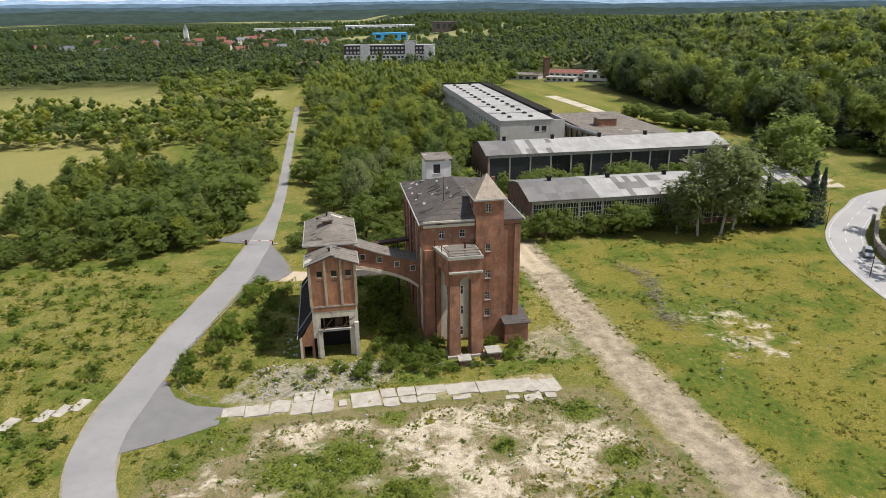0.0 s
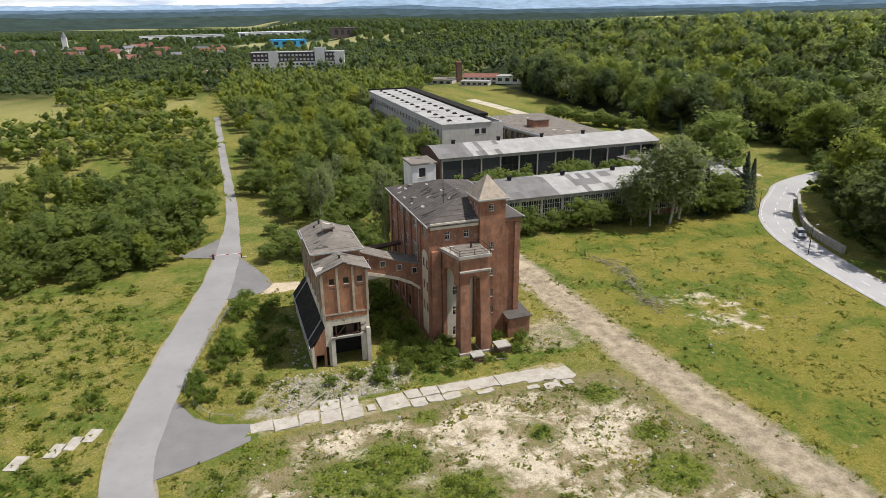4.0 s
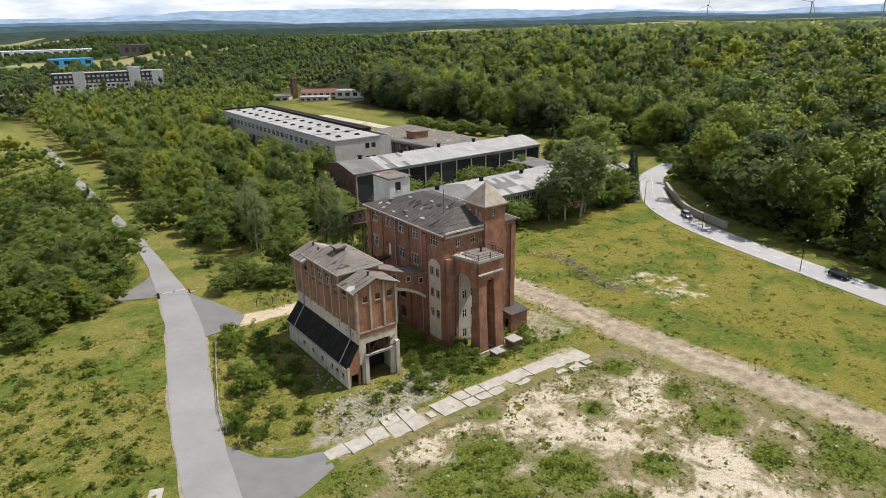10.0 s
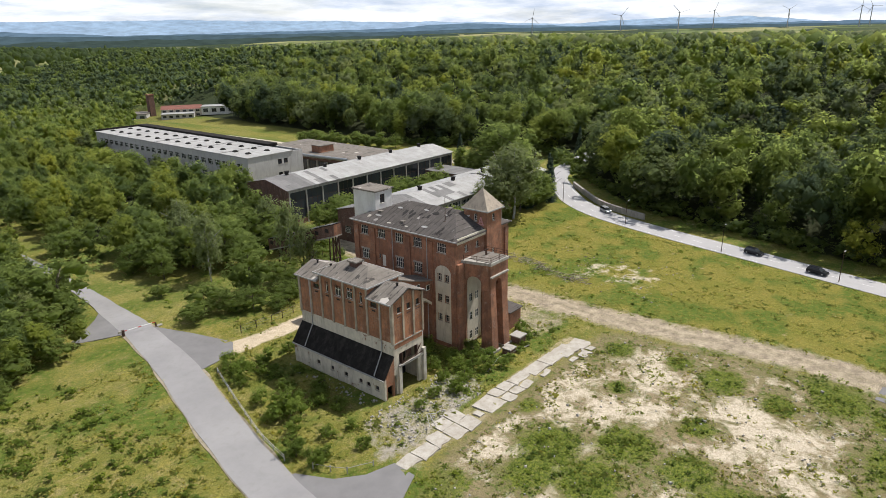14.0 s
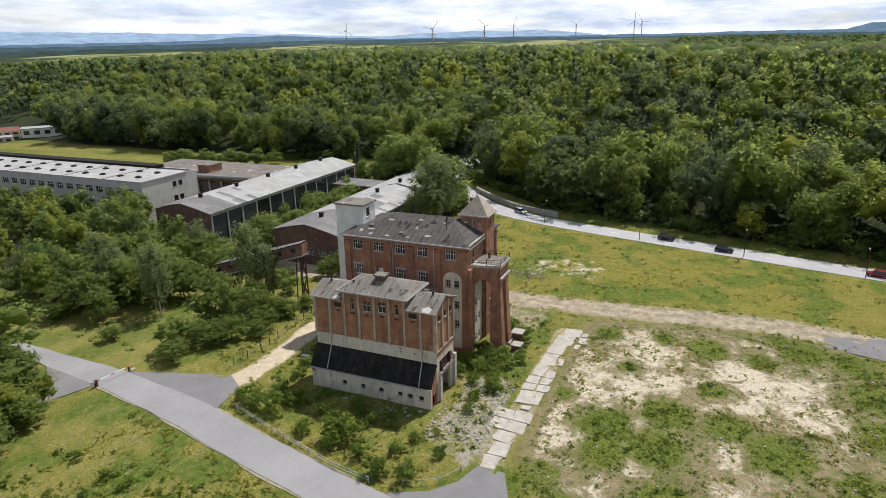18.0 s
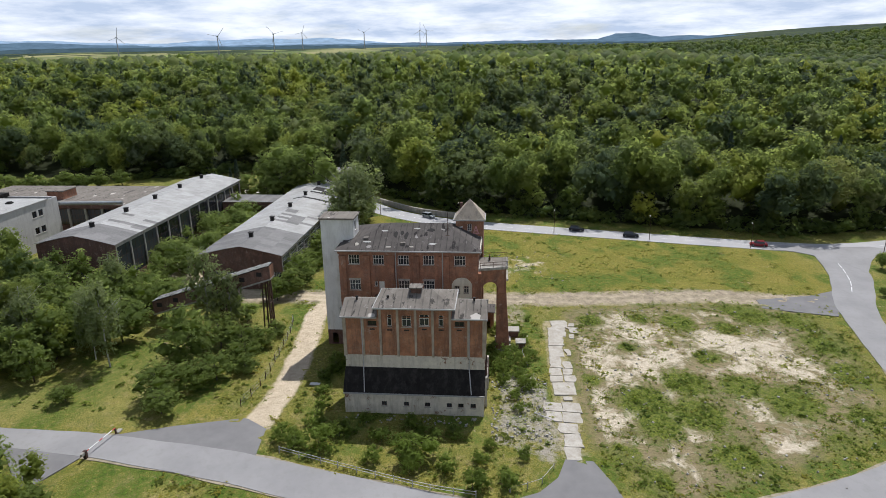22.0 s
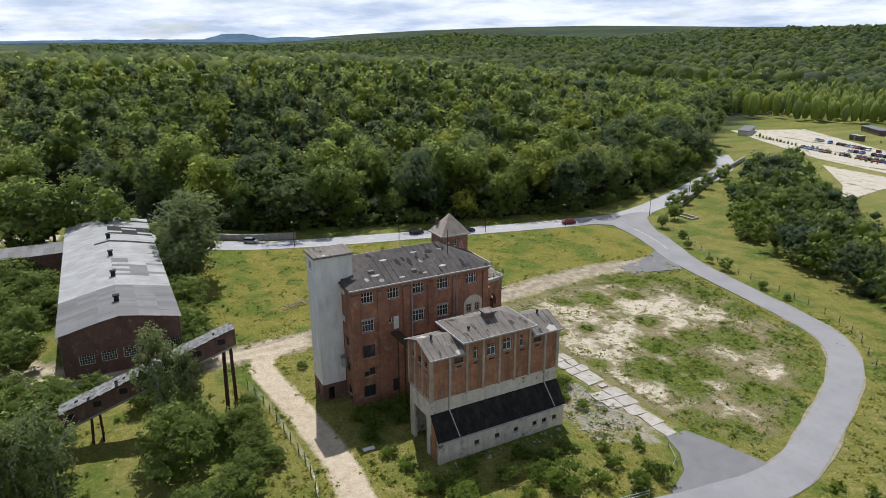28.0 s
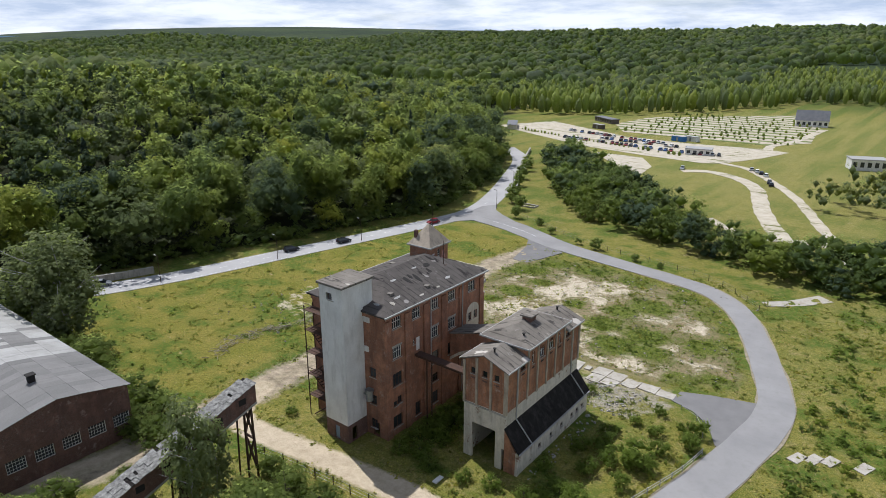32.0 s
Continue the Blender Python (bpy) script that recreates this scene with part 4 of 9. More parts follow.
# brick piers between the window bays, with a plinth and a cornice
for y0, y1 in ((107.35, 108.5), (103.35, 104.45), (99.3, 100.35), (95.15, 96.2), (90.2, 91.9), (85.5, 86.45)):
    part("pilaster", boxes((X0 - 0.22, X0 - 0.002, y0, y1, 0, 17.95)), M_BRICK, house)
part("cornice", boxes((X0 - 0.26, X0 - 0.002, Y0, Y1, 18.2, ZW), (X0, X1, Y0 - 0.26, Y0 - 0.002, 18.2, ZW), (X1 + 0.002, X1 + 0.26, Y0, Y1, 18.2, ZW),
                      (X0, X1, Y1 + 0.002, Y1 + 0.26, 18.2, ZW)), M_BRICK, house)
part("parapet", boxes((X0 - 0.1, 19.3, Y0 - 0.42, Y0 - 0.27, 18.35, 19.3)), M_CREAM, house, "crumbling pale plastered parapet")
# cream niche with a round head on the west side
bm = boxes((X0 - 0.06, X0 - 0.003, 86.5, 89.85, 0.8, 3.9), *[(X0 - 0.06, X0 - 0.003, 86.5, 87.0, z0, z1) for z0, z1 in ((3.9, 12.9),)],
           *[(X0 - 0.06, X0 - 0.003, 87.9, 88.5, 3.9, 13.6)], *[(X0 - 0.06, X0 - 0.003, 89.4, 89.85, 3.9, 12.9)],
           *[(X0 - 0.06, X0 - 0.003, a, b, z0, z1) for a, b in ((87.0, 87.9), (88.5, 89.4)) for z0, z1 in ((3.9, 4.5), (5.85, 7.9), (9.3, 11.5), (12.9, 13.3))])
rotn = facing(X0 - 0.06, 88.17, 0, -1, 0)
n = 12
for i in range(n):
    a0, a1 = math.pi * i / n, math.pi * (i + 1) / n
    q = [(-1.68 * math.cos(a0), 12.9), (-1.68 * math.cos(a1), 12.9), (-1.68 * math.cos(a1), 12.9 + 1.45 * math.sin(a1)), (-1.68 * math.cos(a0), 12.9 + 1.45 * math.sin(a0))]
    vs = [bm.verts.new(rotn @ Vector((u, -0.004, z))) for u, z in q]
    try:
        bm.faces.new(vs)
    except ValueError:
        pass
part("niche", bm, M_CREAM, house, "cream plastered round-headed niche")
bm = bmesh.new()
hip_roof(bm, X0 - 0.6, X1 + 0.6, Y0 - 0.55, Y1 + 0.5, 19.0, 18.9, 91.0, 100.8, 21.7, 0.2)
roof = part("roof", bm, M_FELT, house, "patched dark bitumen-felt roof")
for gx0 in (X0 - 0.78, X1 + 0.61):
    part("gutter", boxes((gx0, gx0 + 0.17, Y0 - 0.6, Y1 + 0.5, 18.78, 18.98)), M_ZINC, house, "dented pale zinc gutter")
for y in (99.0, 91.3):
    bm = bmesh.new()
    tube(bm, (X0 - 0.34, y, 0.3), (X0 - 0.34, y, 18.7), 0.08, n=8)
    part("downpipe", bm, M_ZINC, house)
bm = bmesh.new()
tube(bm, (15.8, 90.7, 19.5), (15.8, 90.7, 24.4), 0.07, 0.04, 8)
box(bm, 15.45, 16.15, 90.35, 91.05, 19.7, 20.5)
part("mast", bm, M_RUST, house, "thin rusty mast on the roof")
for k, (x, y) in enumerate(((13.3, 97.9), (14.6, 104.3), (22.5, 95.0))):
    zz = 19.0 + 2.7 * (min(x, 37.8 - x) - 11.4) / 7.5
    part("roof_hatch", boxes((x - 0.35, x + 0.35, y - 0.4, y + 0.4, zz - 0.2, zz + 0.18)), M_FELT_SILO, house)
# thin patches on the felt: torn openings' dark painted near-black, the rest pale pieces
rnd = random.Random(5)
for x, y, w, l, mt in ((15.6, 99.4, 1.7, 0.7, M_DARK), (15.4, 97.6, 2.0, 0.7, M_DARK), (16.1, 98.4, 1.2, 0.5, M_DARK), (16.9, 93.6, 1.0, 1.4, M_DARK), (13.2, 93.0, 0.5, 1.3, M_ZINC), (13.0, 105.6, 0.9, 0.6, M_SLAB),
                       (13.6, 103.9, 0.4, 1.3, M_ZINC), (16.6, 101.5, 0.4, 1.2, M_ZINC), (12.3, 100.2, 0.3, 0.9, M_SLAB), (14.4, 107.2, 1.0, 0.4, M_ZINC), (17.3, 96.0, 0.3, 1.0, M_ZINC), (12.4, 96.4, 0.3, 0.7, M_SLAB)):
    bm = bmesh.new()
    k = 7
    def rz_(px, py):
        zw = 19.0 + 2.7 * (px - 11.4) / 7.5
        zn = 19.0 + 2.7 * (109.0 - py) / 8.2
        return min(zw, zn) + 0.035
    ring = [(x + w / 2 * math.cos(2 * math.pi * i / k) * rnd.uniform(0.75, 1.25), y + l / 2 * math.sin(2 * math.pi * i / k) * rnd.uniform(0.75, 1.25)) for i in range(k)]
    prism(bm, ring, [rz_(*p) - 0.06 for p in ring], [rz_(*p) for p in ring])
    part("roof_patch", bm, mt, house)

# corner tower
TX0, TX1, TY0, TY1 = 19.45, 23.55, 84.9, 89.6
bm = bmesh.new()
tz = (20.9, 14.9, 10.7, 7.2, 4.5)
wall(bm, (TX0, TY0), (TX1, TY0), 0, 22.1, 0.4, [(1.45, 2.25, z - 0.6, z + 0.6) for z in tz])
wall(bm, (TX1, TY0 + 0.4), (TX1, TY1 - 0.4), 0, 22.1, 0.4, [(1.6, 2.4, 20.3, 21.5)])
wall(bm, (TX1, TY1), (TX0, TY1), 18.8, 22.1, 0.4, [])
wall(bm, (TX0, TY1 - 0.4), (TX0, TY0 + 0.4), 0, 22.1, 0.4, [(1.6, 2.3, 20.2, 21.4)])
tower = part("tower", bm, M_BRICK, house, "square red-brick corner tower")
for z in tz:
    window(tower, facing(TX0 + 1.85, TY0, z, 0, -1), 0.8, 1.2, 2, 3, M_WOOD)
window(tower, facing(TX1, TY0 + 2.4, 20.9, 1, 0), 0.8, 1.2, 2, 3, M_WOOD)
window(tower, facing(TX0, TY1 - 2.35, 20.8, -1, 0), 0.7, 1.2, 2, 3, M_WOOD)
part("tower_cornice", boxes((TX0 - 0.4, TX1 + 0.4, TY0 - 0.4, TY1 + 0.4, 22.0, 22.22)), M_ZINC, tower)
bm = bmesh.new()
cx, cy = (TX0 + TX1) / 2, (TY0 + TY1) / 2
base = [bm.verts.new(p) for p in ((TX0 - 0.3, TY0 - 0.3, 22.22), (TX1 + 0.3, TY0 - 0.3, 22.22), (TX1 + 0.3, TY1 + 0.3, 22.22), (TX0 - 0.3, TY1 + 0.3, 22.22))]
tipv = bm.verts.new((cx, cy, 25.4))
for i in range(4):
    bm.faces.new((base[i], base[(i + 1) % 4], tipv))
bm.faces.new(base[::-1])
part("tower_roof", bm, M_TOWER, tower, "weathered pyramid roof")
part("chimney", boxes((22.6, 23.1, 88.6, 89.1, 22.6, 24.4)), M_BRICK_DARK, tower)
part("corner_pier", boxes((23.56, 24.3, 85.22, 85.49, 0, 18.1), (25.3, 26.2, 85.2, 85.49, 0, 18.1)), M_BRICK, house)
# graffiti on the tower's west face, as plain shapes
gp, gr = plain("pink_paint", (0.62, 0.30, 0.30)), plain("white_paint", (0.72, 0.70, 0.68))
bm = bmesh.new()
for a, b in (((85.7, 19.75), (86.15, 21.0)), ((86.15, 21.0), (86.6, 19.75)), ((85.9, 20.2), (86.4, 20.2)), ((85.55, 19.75), (86.75, 19.75))):
    beam(bm, (TX0 - 0.004, *a), (TX0 - 0.004, *b), 0.02, 0.16)
part("graffiti", bm, gp, tower, "pink painted scrawl")
bm = bmesh.new()
for a, b in (((88.3, 20.0), (88.9, 20.8)), ((88.5, 20.5), (89.2, 20.2)), ((88.4, 20.9), (89.3, 20.7)), ((88.9, 19.9), (89.3, 20.9))):
    beam(bm, (TX0 - 0.004, *a), (TX0 - 0.004, *b), 0.02, 0.22)
part("graffiti", bm, gr, tower, "white painted scrawl")

# open porch on tall battered piers before the south front
porch = thing("porch", "tall open red-brick porch on battered piers with arches", "porch")


def battered(bm, x0, x1, y0, y1, z0, z1, fx0=0.0, fx1=0.0, fy0=0.0, fy1=0.0):
    """A pier that is wider at its foot by the given flares."""
    v = box(bm, x0, x1, y0, y1, z0, z1)
    for i in (0, 3):
        v[i].co.x -= fx0
    for i in (1, 2):
        v[i].co.x += fx1
    for i in (0, 1):
        v[i].co.y -= fy0
    for i in (2, 3):
        v[i].co.y += fy1


for x0, x1, f0, f1 in ((14.9, 16.3, 0.25, 0.05), (17.95, 19.4, 0.05, 0.25)):
    bm = bmesh.new()
    battered(bm, x0, x1, 80.9, 82.5, 0, 11.0, f0, f1, 0.7, 0.0)
    part("pier", bm, M_BRICK, porch)
bm = bmesh.new()
rot = wall(bm, (14.9, 80.9), (19.4, 80.9), 11.0, 15.0, 0.7, [(1.4, 3.05, 10.9, 12.3)])
arch_fill(bm, rot, 1.4, 3.05, 11.2, 12.3, 0.7)
part("front_arch", bm, M_BRICK, porch)
for pa, pb, u0, u1 in (((13.5, 85.45), (14.75, 81.2), 0.55, 3.3), ((18.7, 85.45), (18.7, 81.6), 0.3, 3.1)):
    bm = bmesh.new()
    rot = wall(bm, pa, pb, 10.8, 15.0, 0.7, [(u0, u1, 10.7, 12.9)])
    arch_fill(bm, rot, u0, u1, 11.5, 12.9, 0.7)
    part("side_arch", bm, M_BRICK, porch)
    bm = bmesh.new()
    wall(bm, pa, pb, 0, 10.8, 0.7, [(u0, u1, -0.1, 10.9), (u1, 9.0, -0.1, 10.9)])
    part("side_jamb", bm, M_BRICK, porch)
part("corner_pier", boxes((12.0, 13.4, 85.0, 85.49, 0, 15.0)), M_BRICK, porch)
bm = bmesh.new()
prism(bm, [(13.3, 85.49), (14.6, 80.6), (19.6, 80.6), (19.4, 85.49)], 15.0, 15.45)
part("platform", bm, M_CONC, porch, "stained concrete platform")
part("felt", boxes((14.7, 19.3, 80.9, 85.4, 15.45, 15.52)), M_FELT_SILO, porch)
part("ledge", boxes((14.75, 19.55, 80.55, 80.9, 12.9, 13.15)), M_CONC, porch)
bm = bmesh.new()
niche = [(u, u + 0.9, z, z + 1.5) for u in (1.25, 2.85) for z in (0.8, 4.2, 7.5)]
wall(bm, (14.0, 85.42), (18.55, 85.42), 0.3, 12.9, 0.072, niche)
part("back_plaster", bm, M_CREAM, porch, "cream plaster behind the arches")
for u0, u1, z0, z1 in niche:
    window(porch, facing(14.0 + (u0 + u1) / 2, 85.42, (z0 + z1) / 2, 0, -1), 0.9, 1.5, 2, 2, M_WOOD, depth=0.015, sill=False)
railp = [(13.5, 85.2), (14.75, 80.75), (19.4, 80.75), (19.3, 85.2)]
for a, b in zip(railp[:-1], railp[1:]):
    part("rail", beams(0.05, ((*a, 16.35), (*b, 16.30)), ((*a, 15.95), (*b, 15.9))), M_RUST, porch)
for x, y in railp + [(14.1, 83), (17, 80.75), (19.35, 83)]:
    part("post", boxes((x - 0.04, x + 0.04, y - 0.04, y + 0.04, 15.45, 16.4)), M_RUST, porch)
part("vent_pipe", boxes((17.5, 17.75, 83.6, 83.85, 15.5, 16.5), (17.2, 18.1, 83.62, 83.83, 16.3, 16.5)), M_RUST, porch)
part("footing", boxes((14.4, 16.6, 79.9, 82.7, -0.1, 0.35), (17.7, 19.9, 79.9, 82.7, -0.1, 0.35)), M_CONC, porch)

# low lean-to at the south-east corner
lean = thing("lean_to", "low red-brick lean-to with a felt roof", "shed")
bm = bmesh.new()
wall(bm, (23.6, 83.0), (27.2, 83.0), 0, 3.2, 0.3, [])
wall(bm, (27.2, 83.3), (27.2, 88.0), 0, 3.2, 0.3, [(1.0, 2.0, 1.0, 2.0)])
wall(bm, (23.6, 84.88), (23.6, 83.3), 0, 3.2, 0.3, [(0.3, 1.2, 0, 2.1)])
part("wall", bm, M_BRICK, lean)
bm = bmesh.new()
prism(bm, [(23.4, 82.7), (27.5, 82.7), (27.5, 88.3), (23.4, 88.3)], [3.2, 3.2, 3.6, 3.6], [3.35, 3.35, 3.75, 3.75])
part("roof", bm, M_FELT, lean)

# white stair shaft on the north side
shaft = thing("stair_shaft", "white rendered stair shaft with a brick foot", "tower")
bm = bmesh.new()
for p, q in (((15.7, 108.6), (20.0, 108.6)), ((20.0, 108.9), (20.0, 112.0)), ((20.0, 112.3), (15.7, 112.3)), ((15.7, 112.0), (15.7, 108.9))):
    wall(bm, p, q, 2.8, 19.6, 0.3, [])
    part("shaft_wall", bm, M_WHITE, shaft)
    bm = bmesh.new()
wall(bm, (15.7, 106.7), (20.0, 106.7), 19.6, 23.0, 0.3, [(1.2, 2.4, 20.8, 22.4)])
wall(bm, (20.0, 107.0), (20.0, 112.0), 19.6, 23.0, 0.3, [])
wall(bm, (20.0, 112.3), (15.7, 112.3), 19.6, 23.0, 0.3, [(1.3, 2.4, 21.0, 22.0)])
wall(bm, (15.7, 112.0), (15.7, 107.0), 19.6, 23.0, 0.3, [])
box(bm, 15.72, 19.98, 106.72, 108.6, 19.4, 19.6)
head = part("head", bm, M_WHITE, shaft)
window(head, facing(17.85, 112.3, 21.5, 0, 1), 1.1, 1.0, 2, 1, M_RUST)
window(head, facing(17.5, 106.7, 21.6, 0, -1), 1.2, 1.6, 2, 2, M_RUST)
part("head_roof", boxes((15.45, 20.25, 106.45, 112.55, 23.0, 23.28)), M_FELT_SILO, shaft)
bm = bmesh.new()
wall(bm, (15.7, 112.0), (15.7, 108.55), 0, 2.8, 0.3, [(0.5, 1.5, 0.2, 2.2)])
wall(bm, (20.0, 112.3), (15.7, 112.3), 0, 2.8, 0.3, [(1.6, 2.6, 0.1, 2.2)])
wall(bm, (20.0, 108.6), (20.0, 112.0), 0, 2.8, 0.3, [])
part("foot", bm, M_BRICK_DARK, shaft, "brick foot")
part("door", boxes((17.4, 18.4, 112.0, 112.1, 0.1, 2.2)), plain("blue_grey_paint", (0.22, 0.28, 0.36)), shaft, "blue-grey steel door")
o = part("corner_block", boxes((14.6, 15.69, 106.0, 108.6, 17.3, 18.4), (14.9, 15.69, 107.2, 108.6, 12.9, 13.7)), M_WHITE, shaft)
bm = bmesh.new()
tube(bm, (14.6, 109.0, 5.8), (14.6, 109.0, 7.2), 0.5, n=14)
tube(bm, (14.6, 109.0, 7.2), (14.6, 109.0, 7.5), 0.62, n=14)
tube(bm, (14.9, 109.0, 6.5), (15.7, 109.0, 6.5), 0.12, n=8)
fan = thing("vent_drum", "grey metal vent drum on the shaft wall", "vent")
part("drum", bm, M_STEEL, fan)
# steel fire stair on the north wall
fire = thing("fire_escape", "rusty steel zigzag fire escape", "fire escape")
for x in (20.6, 25.8):
    for y in (108.7, 110.3):
        part("post", beams(0.11, ((x, y, 0), (x, y, 17.6))), M_RUST, fire)
for k, z in enumerate((3.4, 6.9, 10.4, 13.9, 17.0)):
    part("landing", boxes((20.5, 25.9, 108.6, 110.4, z - 0.06, z)), M_RUST, fire)
    part("handrail", beams(0.05, ((20.6, 110.35, z + 1.0), (25.8, 110.35, z + 1.0)), ((20.6, 110.35, z + 0.5), (25.8, 110.35, z + 0.5))), M_RUST, fire)
    a, b = (20.9, 25.3) if k % 2 else (25.3, 20.9)
    zl = (0, 3.4, 6.9, 10.4, 13.9)[k]
    bm = beams(0.09, ((a, 109.1, zl), (b, 109.1, z)), ((a, 110.0, zl), (b, 110.0, z)))
    for i in range(1, 12):
        t = i / 12
        xx, zz = a + (b - a) * t, zl + (z - zl) * t
        box(bm, xx - 0.12, xx + 0.12, 109.1, 110.0, zz, zz + 0.03)
    part("flight", bm, M_RUST, fire)

# ---- enclosed conveyor bridge between the silo and the house ----
bridge = thing("bridge", "sloping enclosed brick bridge with a felt roof", "bridge")
bx = [2.3, 4.3, 6.3, 8.3, 10.3, 11.99]
top = [14.4, 13.6, 12.85, 12.2, 11.6, 11.2]
bot = [10.9, 10.4, 9.8, 9.1, 8.1, 6.8]
for nm, y0, y1 in (("south_wall", 90.6, 90.85), ("north_wall", 93.75, 94.0)):
    bm = bmesh.new()
    for i in range(5):
        prism(bm, [(bx[i], y0), (bx[i + 1], y0), (bx[i + 1], y1), (bx[i], y1)], [bot[i], bot[i + 1], bot[i + 1], bot[i]], [top[i], top[i + 1], top[i + 1], top[i]])
    part(nm, bm, M_BRICK, bridge)
    bm = bmesh.new()
    ys = (y0 - 0.08, y0) if nm[0] == "s" else (y1, y1 + 0.08)
    for i in range(5):
        prism(bm, [(bx[i], ys[0]), (bx[i + 1], ys[0]), (bx[i + 1], ys[1]), (bx[i], ys[1])], [bot[i] - 0.05, bot[i + 1] - 0.05, bot[i + 1] - 0.05, bot[i] - 0.05],
              [bot[i] + 0.45, bot[i + 1] + 0.45, bot[i + 1] + 0.45, bot[i] + 0.45])
    part("edge_beam", bm, M_CREAM, bridge)
bm = bmesh.new()
for i in range(5):
    prism(bm, [(bx[i], 90.85), (bx[i + 1], 90.85), (bx[i + 1], 93.75), (bx[i], 93.75)], [bot[i], bot[i + 1], bot[i + 1], bot[i]], [bot[i] + 0.3, bot[i + 1] + 0.3, bot[i + 1] + 0.3, bot[i] + 0.3])
part("deck", bm, M_CONC, bridge)
bm = bmesh.new()
for i in range(5):
    prism(bm, [(bx[i], 90.3), (bx[i + 1], 90.3), (bx[i + 1], 94.3), (bx[i], 94.3)], [top[i] + 0.02, top[i + 1] + 0.02, top[i + 1] + 0.02, top[i] + 0.02],
          [top[i] + 0.2, top[i + 1] + 0.2, top[i + 1] + 0.2, top[i] + 0.2])
part("roof", bm, M_FELT_SILO, bridge, "pale worn felt roof")
for x, z in ((3.4, 12.6), (5.9, 12.0), (8.5, 11.1), (10.9, 10.3)):
    o = part("window", boxes((x - 0.42, x + 0.42, 90.56, 90.6, z - 0.48, z + 0.48)), M_WOOD, bridge)
    part("pane", boxes((x - 0.34, x + 0.34, 90.54, 90.56, z - 0.4, z + 0.4)), M_GLASS, o)
gang = thing("gangway", "narrow rusty steel gangway on the house's west side", "gangway")
part("girder", beams(0.3, ((1.95, 100.6, 10.4), (11.75, 101.4, 11.0))), M_RUST, gang)
part("girder", beams(0.3, ((1.95, 101.8, 10.4), (11.75, 102.4, 11.0))), M_RUST, gang)
bm = bmesh.new()
prism(bm, [(1.95, 100.5), (11.75, 101.3), (11.75, 102.6), (1.95, 101.95)], [10.56, 11.16, 11.16, 10.56], [10.62, 11.22, 11.22, 10.62])
part("deck", bm, M_RUST, gang)
for x, y in ((9.8, 101.2), (9.8, 102.3)):
    part("post", beams(0.14, ((x, y, 0), (x, y, 10.9))), M_RUST, gang)

# ---- the silo house ----
SX0, SX1, SY0, SY1 = -4.4, 2.0, 84.0, 104.1
silo = thing("silo_building", "orange-brick silo house on a rendered base with pale piers", "building")
SW = [(99.99, 13.25, 1.3, 0.75, 2), (97.48, 13.7, 0.6, 1.8, 1), (95.05, 13.65, 1.35, 1.7, 2), (92.53, 13.85, 1.35, 1.7, 2), (90.15, 13.8, 0.65, 1.7, 1), (87.57, 13.35, 1.3, 0.75, 2)]
bm = bmesh.new()
wall(bm, (SX0, SY1), (SX0, SY0), 8.3, 14.3, 0.4, [(SY1 - y - w / 2, SY1 - y + w / 2, z - h / 2, min(14.25, z + h / 2)) for y, z, w, h, c in SW])
wall(bm, (SX0, 99.2), (SX0, 88.65), 14.3, 15.7, 0.4, [(99.2 - y - w / 2, 99.2 - y + w / 2, 14.3, z + h / 2) for y, z, w, h, c in SW if z > 13.5])
part("west_wall", bm, M_BRICK_SILO, silo)
bm = bmesh.new()
wall(bm, (SX1, SY0), (SX1, SY1), 8.3, 14.3, 0.4, [(u, u + 0.9, 12.7, 13.5) for u in (2.5, 15.0, 17.8)])
wall(bm, (SX1, 88.65), (SX1, 99.2), 14.3, 15.7, 0.4, [])
wall(bm, (SX0 + 0.4, 88.65), (SX1 - 0.4, 88.65), 14.0, 15.7, 0.3, [])
wall(bm, (SX1 - 0.4, 99.2), (SX0 + 0.4, 99.2), 14.0, 15.7, 0.3, [])
part("east_wall", bm, M_BRICK_SILO, silo)
for nm, y, ny, xs in (("south_wall", SY0, -1, (-2.95, -0.95, 1.0)), ("north_wall", SY1, 1, (-3.0, -1.2, 0.6))):
    bm = bmesh.new()
    if ny < 0:
        rot = wall(bm, (SX0 + 0.4, y), (SX1 - 0.4, y), 8.3, 14.3, 0.4, [(x - SX0 - 0.4 - 0.38, x - SX0 - 0.4 + 0.38, 12.55, 13.45) for x in xs])
    else:
        rot = wall(bm, (SX1 - 0.4, y), (SX0 + 0.4, y), 8.3, 14.3, 0.4, [(SX1 - 0.4 - x - 0.38, SX1 - 0.4 - x + 0.38, 12.55, 13.45) for x in xs])
    yy = (y, y + 0.4) if ny < 0 else (y - 0.4, y)
    vs = []
    for q in yy:
        vs.append([bm.verts.new(p) for p in ((SX0, q, 14.3), (SX1, q, 14.3), ((SX0 + SX1) / 2, q, 15.5))])
    bm.faces.new(vs[0])
    bm.faces.new(vs[1][::-1])
    part(nm, bm, M_BRICK_SILO, silo)
    for x in xs:
        window(silo, facing(x, y, 13.0, 0, ny), 0.76, 0.9, 1, 1, M_RUST)
        part("vent_slot", boxes((x - 0.4, x + 0.4, y - 0.03 if ny < 0 else y + 0.004, y - 0.004 if ny < 0 else y + 0.03, 11.9, 12.1)), M_BRICK_DARK, silo)
